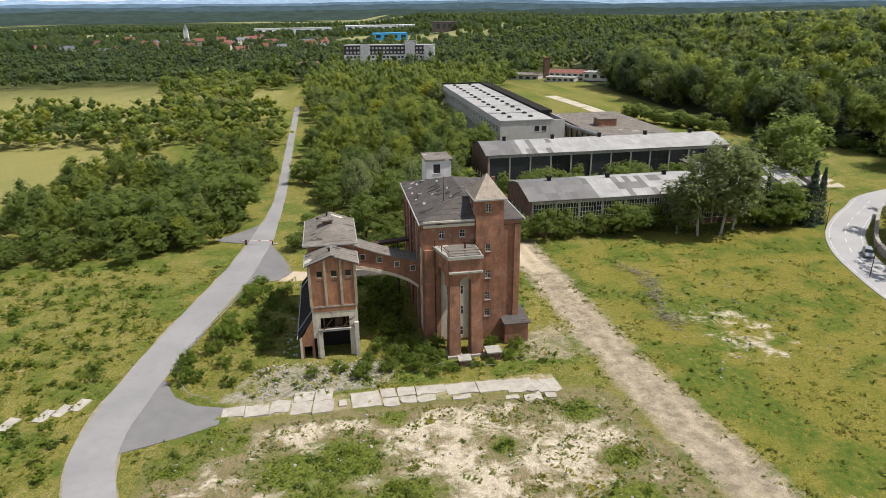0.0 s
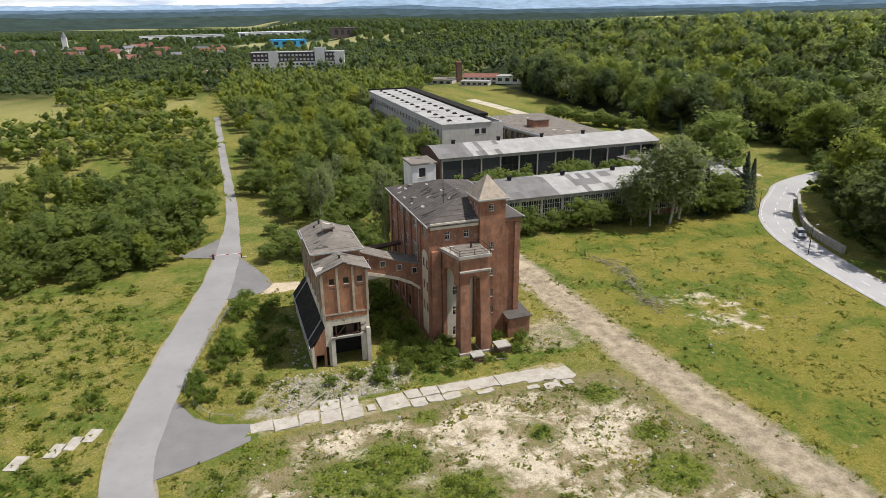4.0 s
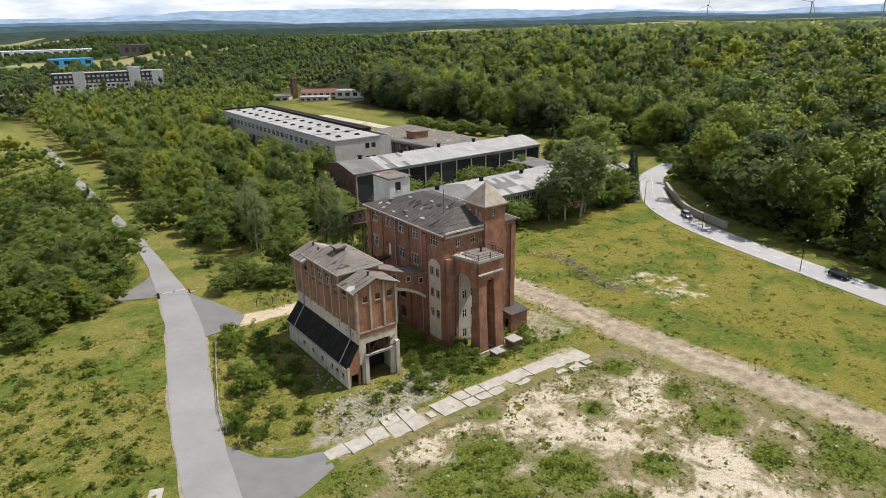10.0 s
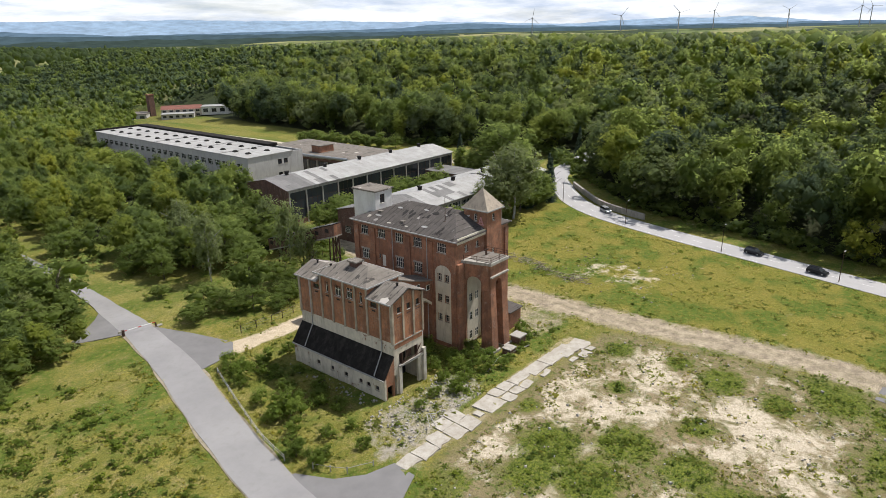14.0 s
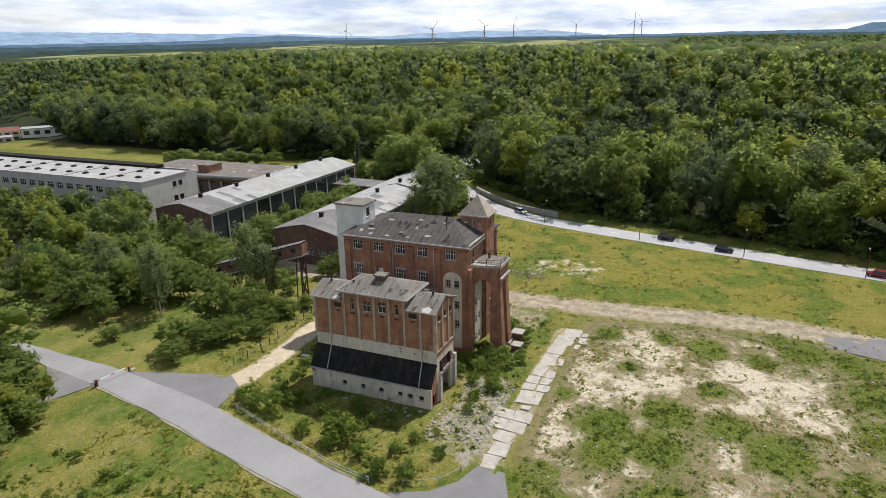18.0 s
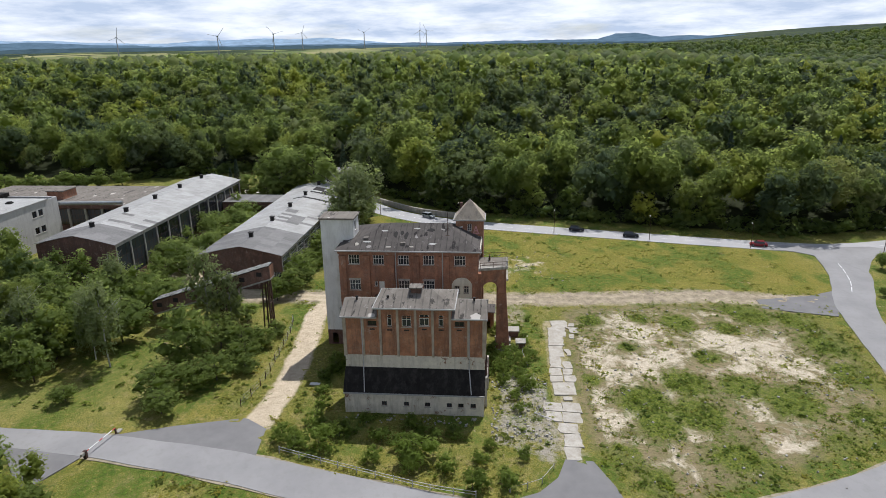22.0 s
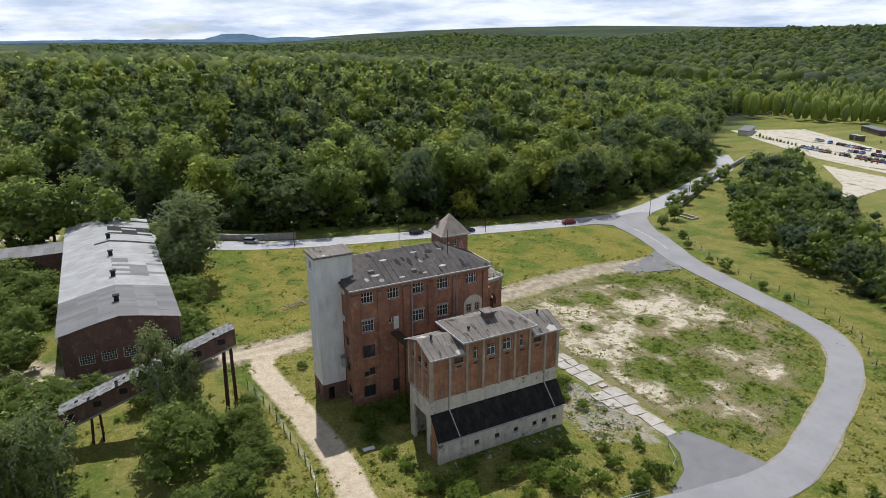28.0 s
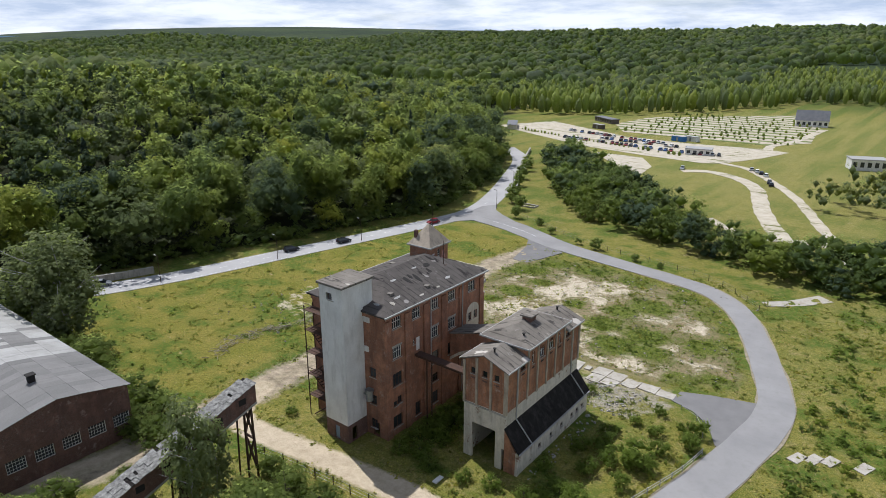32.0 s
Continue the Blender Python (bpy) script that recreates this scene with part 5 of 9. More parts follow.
for y, z, w, h, cc in SW:
    window(silo, facing(SX0, y, z, -1, 0), w, h, cc, 1 if h < 1 else 2, M_WOOD if h > 1 else M_RUST)
    part("vent_slot", boxes((SX0 - 0.03, SX0 - 0.004, y - 0.35, y + 0.35, z - h / 2 - 0.62, z - h / 2 - 0.42)), M_DARK, silo)
for y in (103.95, 101.36, 98.82, 96.32, 93.78, 91.34, 88.88, 86.3, 84.15):
    z1 = 15.6 if 88.8 < y < 99 else 14.28
    part("pier", boxes((SX0 - 0.16, SX0 - 0.003, y - 0.17, y + 0.17, 8.2, z1)), M_PILASTER, silo, "stained plastered pier")
    part("pier", boxes((SX1 + 0.003, SX1 + 0.16, y - 0.17, y + 0.17, 8.2, z1)), M_PILASTER, silo)
for x in (SX0 + 0.05, -2.2, 0.0, SX1 - 0.05):
    zt = 15.5 - abs(x + 1.2) * 0.375 - 0.05
    part("pier", boxes((x - 0.17, x + 0.17, SY0 - 0.16, SY0 - 0.003, 8.2, zt)), M_PILASTER, silo)
    part("pier", boxes((x - 0.17, x + 0.17, SY1 + 0.003, SY1 + 0.16, 8.2, zt)), M_PILASTER, silo)
part("string_course", boxes((SX0 - 0.12, SX1 + 0.12, SY0 - 0.12, SY0 - 0.003, 8.0, 8.19)), M_CONC, silo)
part("string_course", boxes((SX0 - 0.12, SX1 + 0.12, SY1 + 0.003, SY1 + 0.12, 8.0, 8.19)), M_CONC, silo)
part("brick_panel", boxes((SX0 + 0.25, SX1 - 0.25, SY0 - 0.06, SY0 - 0.003, 7.3, 8.3)), M_BRICK_SILO, silo)
bm = bmesh.new()
wall(bm, (SX0, SY1), (SX0, SY0), 3.2, 8.3, 0.4, [])
wall(bm, (SX1, SY0), (SX1, SY1), 0, 8.3, 0.4, [])
wall(bm, (SX0 + 0.4, SY0), (SX1 - 0.4, SY0), 0, 8.3, 0.4, [(0.7, 4.75, 0, 6.3)])
wall(bm, (SX1 - 0.4, SY1), (SX0 + 0.4, SY1), 0, 8.3, 0.4, [(0.9, 4.6, 0, 5.4)])
part("base_wall", bm, M_FLAKE, silo, "flaking pale rendered base")
# inner walls added to close the bays, interior dark put into their colour
bm = bmesh.new()
wall(bm, (SX0, SY1 - 0.5), (SX0, SY0 + 0.5), 0, 3.2, 0.4, [])
box(bm, SX0 + 0.4, SX1 - 0.4, 87.5, 87.8, 0, 6.0)
box(bm, SX0 + 0.4, SX1 - 0.4, SY0 + 0.4, SY1 - 0.4, 6.35, 6.6)
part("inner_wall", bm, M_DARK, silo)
# torn hopper steelwork over the south bay
part("lintel_beam", boxes((-3.6, 1.5, SY0 - 0.45, SY0 - 0.02, 4.35, 4.6)), M_CONC, silo)
for piece in ((-2.9, -2.75, SY0 - 0.25, SY0 + 0.35, 4.6, 6.3), (-1.3, -0.2, SY0 + 0.45, SY0 + 0.5, 4.7, 6.3), (0.3, 0.42, SY0 - 0.2, SY0 + 0.3, 4.6, 6.3)):
    part("hopper", boxes(piece), M_RUST, silo)
part("brace", beams(0.09, ((-2.9, SY0 - 0.3, 4.7), (-1.6, SY0 - 0.2, 6.1)), ((-0.3, SY0 - 0.3, 4.7), (1.0, SY0 - 0.2, 6.0)), ((-3.4, SY0 - 0.5, 4.9), (1.4, SY0 - 0.5, 5.1))), M_RUST, silo)
part("buttress", boxes((1.45, 2.05, SY0 - 0.5, SY0 - 0.02, 0, 5.4)), M_RENDER, silo)
part("buttress", boxes((-3.7, -3.1, SY0 - 0.35, SY0 - 0.02, 0, 4.4)), M_RENDER, silo)
# lean-to along the west side
AX = -6.45
bm = bmesh.new()
wall(bm, (AX, SY1), (AX, SY0), 0, 3.35, 0.35, [(SY1 - y - 0.38, SY1 - y + 0.38, 1.3, 2.0) for y in (98.34, 95.14, 92.08, 88.96, 87.3, 85.55)])
part("annex_wall", bm, M_FLAKE, silo, "flaking pale rendered outer wall")
for y0, y1 in ((SY0, SY0 + 0.35), (SY1 - 0.35, SY1)):
    bm = bmesh.new()
    if y0 > 90:
        prism(bm, [(AX + 0.35, y0), (SX0, y0), (SX0, y1), (AX + 0.35, y1)], 0, [3.4, 6.1, 6.1, 3.4])
    else:
        for xa, xb, z0 in ((AX + 0.35, -5.9, 0), (-4.75, SX0, 0), (-5.9, -4.75, 2.0)):
            za, zb = 3.4 + (xa - AX - 0.35) * 1.69, 3.4 + (xb - AX - 0.35) * 1.69
            prism(bm, [(xa, y0), (xb, y0), (xb, y1), (xa, y1)], z0, [za, zb, zb, za])
    part("annex_end", bm, M_BRICK_SILO, silo)
for y in (98.34, 95.14, 92.08, 88.96, 87.3, 85.55):
    window(silo, facing(AX, y, 1.65, -1, 0), 0.76, 0.7, 2, 1, M_RUST)
bm = bmesh.new()
prism(bm, [(AX - 0.2, SY0 - 0.12), (SX0 - 0.005, SY0 - 0.12), (SX0 - 0.005, SY1 + 0.12), (AX - 0.2, SY1 + 0.12)], [3.3, 6.2, 6.2, 3.3], [3.46, 6.36, 6.36, 3.46])
part("annex_roof", bm, M_MOSS, silo, "black moss-covered felt lean-to roof")
part("annex_gutter", boxes((AX - 0.36, AX - 0.21, SY0 - 0.1, SY1 + 0.1, 3.24, 3.4)), M_ZINC, silo)
for y in (101.5, 86.2):
    bm = beams(0.13, ((SX0 - 0.13, y, 14.0), (SX0 - 0.13, y, 6.5)), ((SX0 - 0.13, y, 6.5), (AX - 0.28, y - 0.4, 3.6)))
    part("downpipe", bm, M_ZINC, silo)
# roofs
for y0, y1, nm in ((SY0 - 0.4, 88.64, "south_roof"), (99.21, SY1 + 0.4, "north_roof")):
    bm = bmesh.new()
    gable_roof(bm, SX0 - 0.5, SX1 + 0.5, y0, y1, 14.45, 15.85, 0.16)
    part(nm, bm, M_FELT_SILO, silo, "worn grey felt roof")
    for ex in (SX0 - 0.62, SX1 + 0.5):
        part("eaves_board", boxes((ex, ex + 0.12, y0, y1, 14.22, 14.42)), M_ZINC, silo)
bm = bmesh.new()
hip_roof(bm, SX0 - 0.6, SX1 + 0.6, 88.2, 99.65, 15.9, -1.2, 91.6, 96.2, 17.35, 0.2)
part("middle_roof", bm, M_FELT_SILO, silo, "worn grey felt hipped roof")
part("eaves_board", boxes((SX0 - 0.72, SX0 - 0.6, 88.1, 99.75, 15.66, 15.88), (SX1 + 0.6, SX1 + 0.72, 88.1, 99.75, 15.66, 15.88), (SX0 - 0.6, SX1 + 0.6, 88.08, 88.2, 15.66, 15.88),
                          (SX0 - 0.6, SX1 + 0.6, 99.65, 99.77, 15.66, 15.88)), M_ZINC, silo)
vent = part("roof_vent", boxes((-2.1, -0.8, 93.2, 94.6, 16.6, 17.75)), M_BRICK_DARK, silo)
part("vent_cap", boxes((-2.35, -0.55, 92.95, 94.85, 17.75, 17.95)), M_FELT_SILO, vent)
for x, y, z in ((-1.4, 85.6, 15.7), (-1.6, 102.6, 15.7), (-3.0, 97.8, 16.4)):
    bm = bmesh.new()
    tube(bm, (x, y, z - 0.2), (x, y, z + 0.45), 0.13, n=8)
    tube(bm, (x, y, z + 0.45), (x, y, z + 0.55), 0.22, n=8)
    part("vent_pipe", bm, M_DARK, silo)

# ---- the sheds and the long building ----
def sheet(bm, p0, p1, p2, p3, t=0.05):
    """One roofing sheet as a thin slab over four corners."""
    lo = [bm.verts.new(p) for p in (p0, p1, p2, p3)]
    hi = [bm.verts.new((p[0], p[1], p[2] + t)) for p in (p0, p1, p2, p3)]
    bm.faces.new(lo[::-1])
    bm.faces.new(hi)
    for i in range(4):
        j = (i + 1) % 4
        bm.faces.new((lo[i], lo[j], hi[j], hi[i]))


def hall(name, label, x0, x1, y0, y1, ze, zr, bays, gable_mat, lattice, bands):
    """A long shed: brick gables, framed long sides with glazing, a low curved roof of fibre-cement sheets."""
    ob = thing(name, label, "shed", group="sheds of the works")
    # roof profile across the shed: three slopes a side
    w = y1 - y0 + 0.8
    prof = [(y0 - 0.4 + w * f, ze + 0.15 + (zr - ze) * g) for f, g in ((0, 0), (0.17, 0.37), (0.34, 0.73), (0.5, 1.0), (0.66, 0.73), (0.83, 0.37), (1, 0))]
    rr = random.Random(len(name) + int(x0))
    nx_ = 49
    pitch_ = (x1 - x0 + 0.8) / nx_
    shapes = {}
    for i in range(nx_):
        x = x0 - 0.4 + pitch_ * i
        for k in range(6):
            (ya, za), (yb, zb) = prof[k], prof[k + 1]
            mt = M_SHEET if x < bands[0] else M_SHEET_PALE
            if bands[1] < x < bands[2] and k < 3 and rr.random() < 0.5:
                mt = M_SHEET
            # holes in the roof: whole sheets painted with the dark inside
            if len(bands) > 3 and any(a < x < b and k in ks for a, b, ks in bands[3]):
                mt = M_DARK if rr.random() < 0.65 else M_SHEET_PALE
            if (k, mt.name) not in shapes:
                bm = bmesh.new()
                sheet(bm, (0, ya, za), (pitch_ + 0.05, ya, za), (pitch_ + 0.05, yb, zb + 0.03), (0, yb, zb + 0.03))
                me = bpy.data.meshes.new("roof_sheet")
                bm.to_mesh(me)
                bm.free()
                me.materials.append(mt)
                shapes[k, mt.name] = me
            s_ = new("roof_sheet", shapes[k, mt.name])
            s_.parent = ob
            s_.location = (x, 0, rr.uniform(0, 0.025))
    for gx, th in ((x0, 0.35), (x1 - 0.35, 0.35)):
        bm = bmesh.new()
        hol = [(y1 - y0 - 2.6 - 3.3 * i, y1 - y0 - 2.6 - 3.3 * i + 2.3, 2.2, 4.0) for i in range(5)] if gx == x0 else []
        hol = [h for h in hol if h[0] > 0.5]
        if gx == x0:
            wall(bm, (x0, y1), (x0, y0), 0, ze, 0.35, hol)
        else:
            box(bm, gx, gx + th, y0, y1, 0, ze)
        pts = [(y0, ze)] + [(y, z - 0.12) for y, z in prof[1:-1]] + [(y1, ze)]
        a = [bm.verts.new((gx, y, z)) for y, z in pts]
        b = [bm.verts.new((gx + th, y, z)) for y, z in pts]
        bm.faces.new(a[::-1])
        bm.faces.new(b)
        for i in range(len(a) - 1):
            bm.faces.new((a[i], a[i + 1], b[i + 1], b[i]))
        part("gable_wall", bm, gable_mat, ob)
        for h in hol:
            window(ob, facing(x0, y1 - (h[0] + h[1]) / 2, 3.1, -1, 0), 2.3, 1.8, 6, 4, M_WOOD, bar=0.04, sill=False)
    for y, ny in ((y0, -1), (y1, 1)):
        n = bays
        for i in range(n + 1):
            x = x0 + 0.36 + (x1 - x0 - 0.9) * i / n
            part("post", boxes((x, x + 0.4, y - 0.06 if ny < 0 else y - 0.34, y + 0.34 if ny < 0 else y + 0.06, 0, ze)), M_CONC, ob)
        part("edge_beam", boxes((x0 + 0.36, x1 - 0.36, y - 0.02 if ny < 0 else y - 0.3, y + 0.3 if ny < 0 else y + 0.02, ze - 0.7, ze - 0.02)), M_CONC, ob)
        part("parapet_wall", boxes((x0 + 0.36, x1 - 0.36, y + 0.05 if ny < 0 else y - 0.3, y + 0.3 if ny < 0 else y - 0.05, 0, 1.4)), gable_mat, ob)
        for i in range(n):
            xa = x0 + 0.36 + (x1 - x0 - 0.9) * i / n + 0.4
            xb = x0 + 0.36 + (x1 - x0 - 0.9) * (i + 1) / n
            window(ob, facing((xa + xb) / 2, y, 1.4 + (ze - 2.1) / 2, 0, ny), xb - xa, ze - 2.1, lattice, 5 if lattice > 4 else 3, M_WOOD if lattice > 4 else M_RUST, bar=0.07, sill=False)
    nv = max(3, int((x1 - x0) / 13))
    for i in range(nv):
        x = x0 + (x1 - x0) * (i + 0.5) / nv
        bm = boxes((x - 0.4, x + 0.4, (y0 + y1) / 2 - 0.4, (y0 + y1) / 2 + 0.4, zr, zr + 1.15), (x - 0.55, x + 0.55, (y0 + y1) / 2 - 0.55, (y0 + y1) / 2 + 0.55, zr + 1.15, zr + 1.3))
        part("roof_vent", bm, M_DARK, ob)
    return ob


hall("near_shed", "long brick shed with a grey fibre-cement sheet roof", 41.7, 113.0, 129.2, 147.3, 7.7, 9.7, 13, M_BRICK_DARK, 8,
     (57, 63, 74, [(87, 89.5, (0, 1, 2, 3)), (95, 97.5, (0, 1, 2)), (98.5, 102.5, (0, 1, 2)), (104, 110, (0, 1))]))
hall("far_shed", "long open-framed shed with a pale sheet roof", 41.0, 112.0, 166.3, 184.6, 9.9, 11.9, 12, M_BRICK_DARK, 3, (50, 52, 60))

link = thing("link_shed", "low flat-roofed link between the two sheds", "shed")
part("walls", boxes((97.5, 97.8, 147.4, 166.2, 0, 6.2), (107.2, 107.5, 147.4, 166.2, 0, 6.2)), M_BRICK_DARK, link)
for i in range(16):
    for k in range(2):
        y0 = 147.4 + 18.8 * i / 16
        bm = bmesh.new()
        sheet(bm, (97.2 + 5.2 * k, y0, 6.3 + 0.2 * k), (102.4 + 5.2 * k, y0, 6.5 - 0.2 * k), (102.4 + 5.2 * k, y0 + 1.16, 6.5 - 0.2 * k), (97.2 + 5.2 * k, y0 + 1.16, 6.3 + 0.2 * k))
        part("roof_sheet", bm, M_SHEET, link)

long_b = thing("long_building", "long pale two-storey works building with a flat roof", "building")
LX0, LX1, LY0, LY1, LZ = 54.6, 76.6, 203.9, 312.0, 12.6
bm = bmesh.new()
nw = 24
hol = []
for i in range(nw):
    u = 3.0 + i * (LY1 - LY0 - 5) / nw
    hol += [(u, u + 2.9, z, z + 1.9) for z in (4.2, 8.6)]
wall(bm, (LX0, LY1), (LX0, LY0), 0, LZ, 0.4, hol)
shol = [(x, x + 1.7, z, z + 1.7) for x in (11.6, 14.0) for z in (4.6, 9.0)]
wall(bm, (LX0 + 0.4, LY0), (LX1 - 0.4, LY0), 0, LZ, 0.4, [(a - 0.4, b - 0.4, c_, d_) for a, b, c_, d_ in shol])
wall(bm, (LX1, LY0), (LX1, LY1), 0, LZ, 0.4, [(2.0 + 6 * i, 6.5 + 6 * i, z, z + 2.0) for i in range(17) for z in (4.0, 8.5)])
wall(bm, (LX1 - 0.4, LY1), (LX0 + 0.4, LY1), 0, LZ, 0.4, [])
part("wall", bm, M_PANEL, long_b, "pale grey panel walls")
for u0, u1, z0, z1 in hol:
    window(long_b, facing(LX0, LY1 - (u0 + u1) / 2, (z0 + z1) / 2, -1, 0), 2.9, 1.9, 3, 2, M_WOOD, bar=0.09)
for u0, u1, z0, z1 in shol:
    window(long_b, facing(LX0 + (u0 + u1) / 2, LY0, (z0 + z1) / 2, 0, -1), 1.7, 1.7, 2, 2, M_RUST)
for i in range(17):
    for z in (4.0, 8.5):
        window(long_b, facing(LX1, LY0 + 4.25 + 6 * i, z + 1.0, 1, 0), 4.5, 2.0, 4, 2, M_RUST, sill=False)
for i in range(3):
    for k in range(12):
        xa, ya = LX0 - 0.3 + 6.1 * i, LY0 - 0.3 + (LY1 - LY0 + 0.6) * k / 12
        part("roof_panel", boxes((xa, xa + 6.08, ya, ya + (LY1 - LY0 + 0.6) / 12 - 0.06, LZ + 0.02, LZ + 0.3 + 0.01 * ((i + k) % 3))), M_SHEET_PALE, long_b, "pale weathered roof panel")
part("roof_step", boxes((LX1 - 3.8, LX1 + 0.3, LY0 + 14, LY1 + 0.3, LZ + 0.02, LZ + 1.0), (LX0 - 0.3, LX1 - 3.8, LY1 - 0.2, LY1 + 0.3, LZ + 0.32, LZ + 1.0)), M_MOSS, long_b, "black felt upstand")
for y in (219, 236, 262):
    part("roof_joint", boxes((LX0 - 0.3, LX1 - 3.8, y, y + 0.5, LZ + 0.33, LZ + 0.36)), M_MOSS, long_b)
for i in range(14):
    for k in range(2):
        x, y = LX0 + 4.6 + 7.4 * k, LY0 + 6 + i * 7.4
        part("roof_light", boxes((x - 0.7, x + 0.7, y - 0.7, y + 0.7, LZ + 0.3, LZ + 0.65), (x - 0.45, x + 0.45, y - 0.45, y + 0.45, LZ + 0.65, LZ + 0.85)), M_DARK, long_b)

east_b = thing("flat_hall", "low flat-roofed hall with brick piers and a roof hut", "building")
part("roof", boxes((86.0, 113.0, 186.5, 246.0, 7.4, 7.8)), M_FELT_SILO, east_b)
part("fascia", boxes((85.9, 86.0, 186.4, 246, 6.8, 7.9), (85.9, 113, 186.3, 186.4, 6.8, 7.9)), M_BRICK_DARK, east_b)
for i in range(12):
    y = 187 + i * 5.2
    part("pier", boxes((86.05, 86.6, y, y + 0.7, 0, 6.8)), M_CONC, east_b)
    window(east_b, facing(86.3, y + 2.95, 4.2, -1, 0), 4.3, 4.6, 4, 3, M_RUST, sill=False, bar=0.1)
part("wall", boxes((86.3, 86.5, 186.6, 246, 0, 1.8), (112.6, 113, 186.6, 246, 0, 7.4), (86.5, 112.6, 245.6, 246, 0, 7.4), (86.5, 112.6, 186.6, 187, 0, 7.4)), M_BRICK_DARK, east_b)
part("roof_hut", boxes((93, 99.5, 214, 219, 7.8, 10.2)), M_BRICK, east_b, "red-brick roof hut")
part("hut_roof", boxes((92.7, 99.8, 213.7, 219.3, 10.2, 10.45)), M_FELT_SILO, east_b)
bm = bmesh.new()
for a, b in (((79, 205, 10), (84.5, 190, 9)), ((79, 262, 10), (79, 205, 10))):
    tube(bm, a, b, 0.55, n=12)
duct = thing("pipe_bridge", "silver insulated pipe on steel trestles", "pipe")
part("pipe", bm, M_STEEL, duct)
for y in (208, 221, 234, 247, 260):
    part("trestle", beams(0.25, ((78, y, 0), (78.6, y, 9.5)), ((80, y, 0), (79.4, y, 9.5)), ((77.8, y, 9.4), (80.2, y, 9.4))), M_RUST, duct)

# brick coal gallery on trestles, from the near shed to the house
gal = thing("coal_gallery", "dark brick inclined gallery with a crumbling sheet roof on steel trestles", "gallery")
GA, GB = Vector((20.9, 123.6, 13.2)), Vector((21.3, 147.0, 5.6))
gd = GB - GA
bm = bmesh.new()
for sx in (-1.15, 0.9):
    prism(bm, [(GA.x + sx, GA.y), (GA.x + sx + 0.25, GA.y), (GB.x + sx + 0.25, GB.y), (GB.x + sx, GB.y)], [GA.z - 2.5, GA.z - 2.5, GB.z - 2.5, GB.z - 2.5], [GA.z - 0.1, GA.z - 0.1, GB.z - 0.1, GB.z - 0.1])
part("side_wall", bm, M_BRICK_DARK, gal)
bm = bmesh.new()
prism(bm, [(GA.x - 1.2, GA.y), (GA.x + 1.2, GA.y), (GB.x + 1.2, GB.y), (GB.x - 1.2, GB.y)], [GA.z - 2.8, GA.z - 2.8, GB.z - 2.8, GB.z - 2.8], [GA.z - 2.52, GA.z - 2.52, GB.z - 2.52, GB.z - 2.52])
part("deck", bm, M_CONC, gal)
part("end_wall", boxes((GA.x - 0.89, GA.x + 0.89, GA.y + 0.02, GA.y + 0.2, GA.z - 2.5, GA.z - 0.15)), M_BRICK, gal)
rr = random.Random(9)
bm = bmesh.new()
for i in range(46):
    for k in range(3):
        t0, t1 = i / 46, (i + 1.25) / 46
        a, b = GA + gd * t0, GA + gd * min(t1, 1)
        xa, xb = -1.4 + 0.93 * k, -1.4 + 0.93 * (k + 1) + 0.06
        if rr.random() < 0.06:
            continue
        dz = rr.uniform(0, 0.12)
        sheet(bm, (a.x + xa, a.y + rr.uniform(-0.1, 0.1), a.z + dz), (a.x + xb, a.y, a.z + dz + rr.uniform(-0.04, 0.04)), (b.x + xb, b.y, b.z + dz), (b.x + xa, b.y + rr.uniform(-0.1, 0.1), b.z + dz))
tagged(part("roof_sheet", bm, M_LICHEN, gal, "crumbling grey roof sheets"), kind="stuff")
bm = bmesh.new()
prism(bm, [(GA.x - 1.2, GA.y), (GA.x + 1.2, GA.y), (GB.x + 1.2, GB.y), (GB.x - 1.2, GB.y)], [GA.z - 0.12, GA.z - 0.12, GB.z - 0.12, GB.z - 0.12], [GA.z - 0.03, GA.z - 0.03, GB.z - 0.03, GB.z - 0.03])
part("roof_board", bm, M_MOSS, gal)
for i in range(7):
    c = GA + gd * ((i + 0.6) / 7)
    part("window", boxes((c.x - 1.2, c.x - 1.152, c.y - 0.5, c.y + 0.5, c.z - 1.5, c.z - 0.7)), M_DARK, gal)
for t in (0.03, 0.42, 0.8):
    c = GA + gd * t
    zt = c.z - 2.85
    part("trestle", beams(0.22, ((c.x - 1.0, c.y, 0), (c.x - 0.8, c.y, zt)), ((c.x + 1.0, c.y, 0), (c.x + 0.8, c.y, zt)), ((c.x - 1.0, c.y + 1.3, 0), (c.x - 0.8, c.y + 1.0, zt)),
                          ((c.x + 1.0, c.y + 1.3, 0), (c.x + 0.8, c.y + 1.0, zt)), ((c.x - 1.0, c.y, zt * 0.1), (c.x + 0.9, c.y, zt * 0.55)), ((c.x + 1.0, c.y, zt * 0.1), (c.x - 0.9, c.y, zt * 0.55)),
                          ((c.x - 0.9, c.y, zt * 0.55), (c.x + 0.9, c.y, zt * 0.55)), ((c.x - 0.9, c.y, zt * 0.55), (c.x + 0.8, c.y, zt)), ((c.x + 0.9, c.y, zt * 0.55), (c.x - 0.8, c.y, zt))), M_RUST, gal)

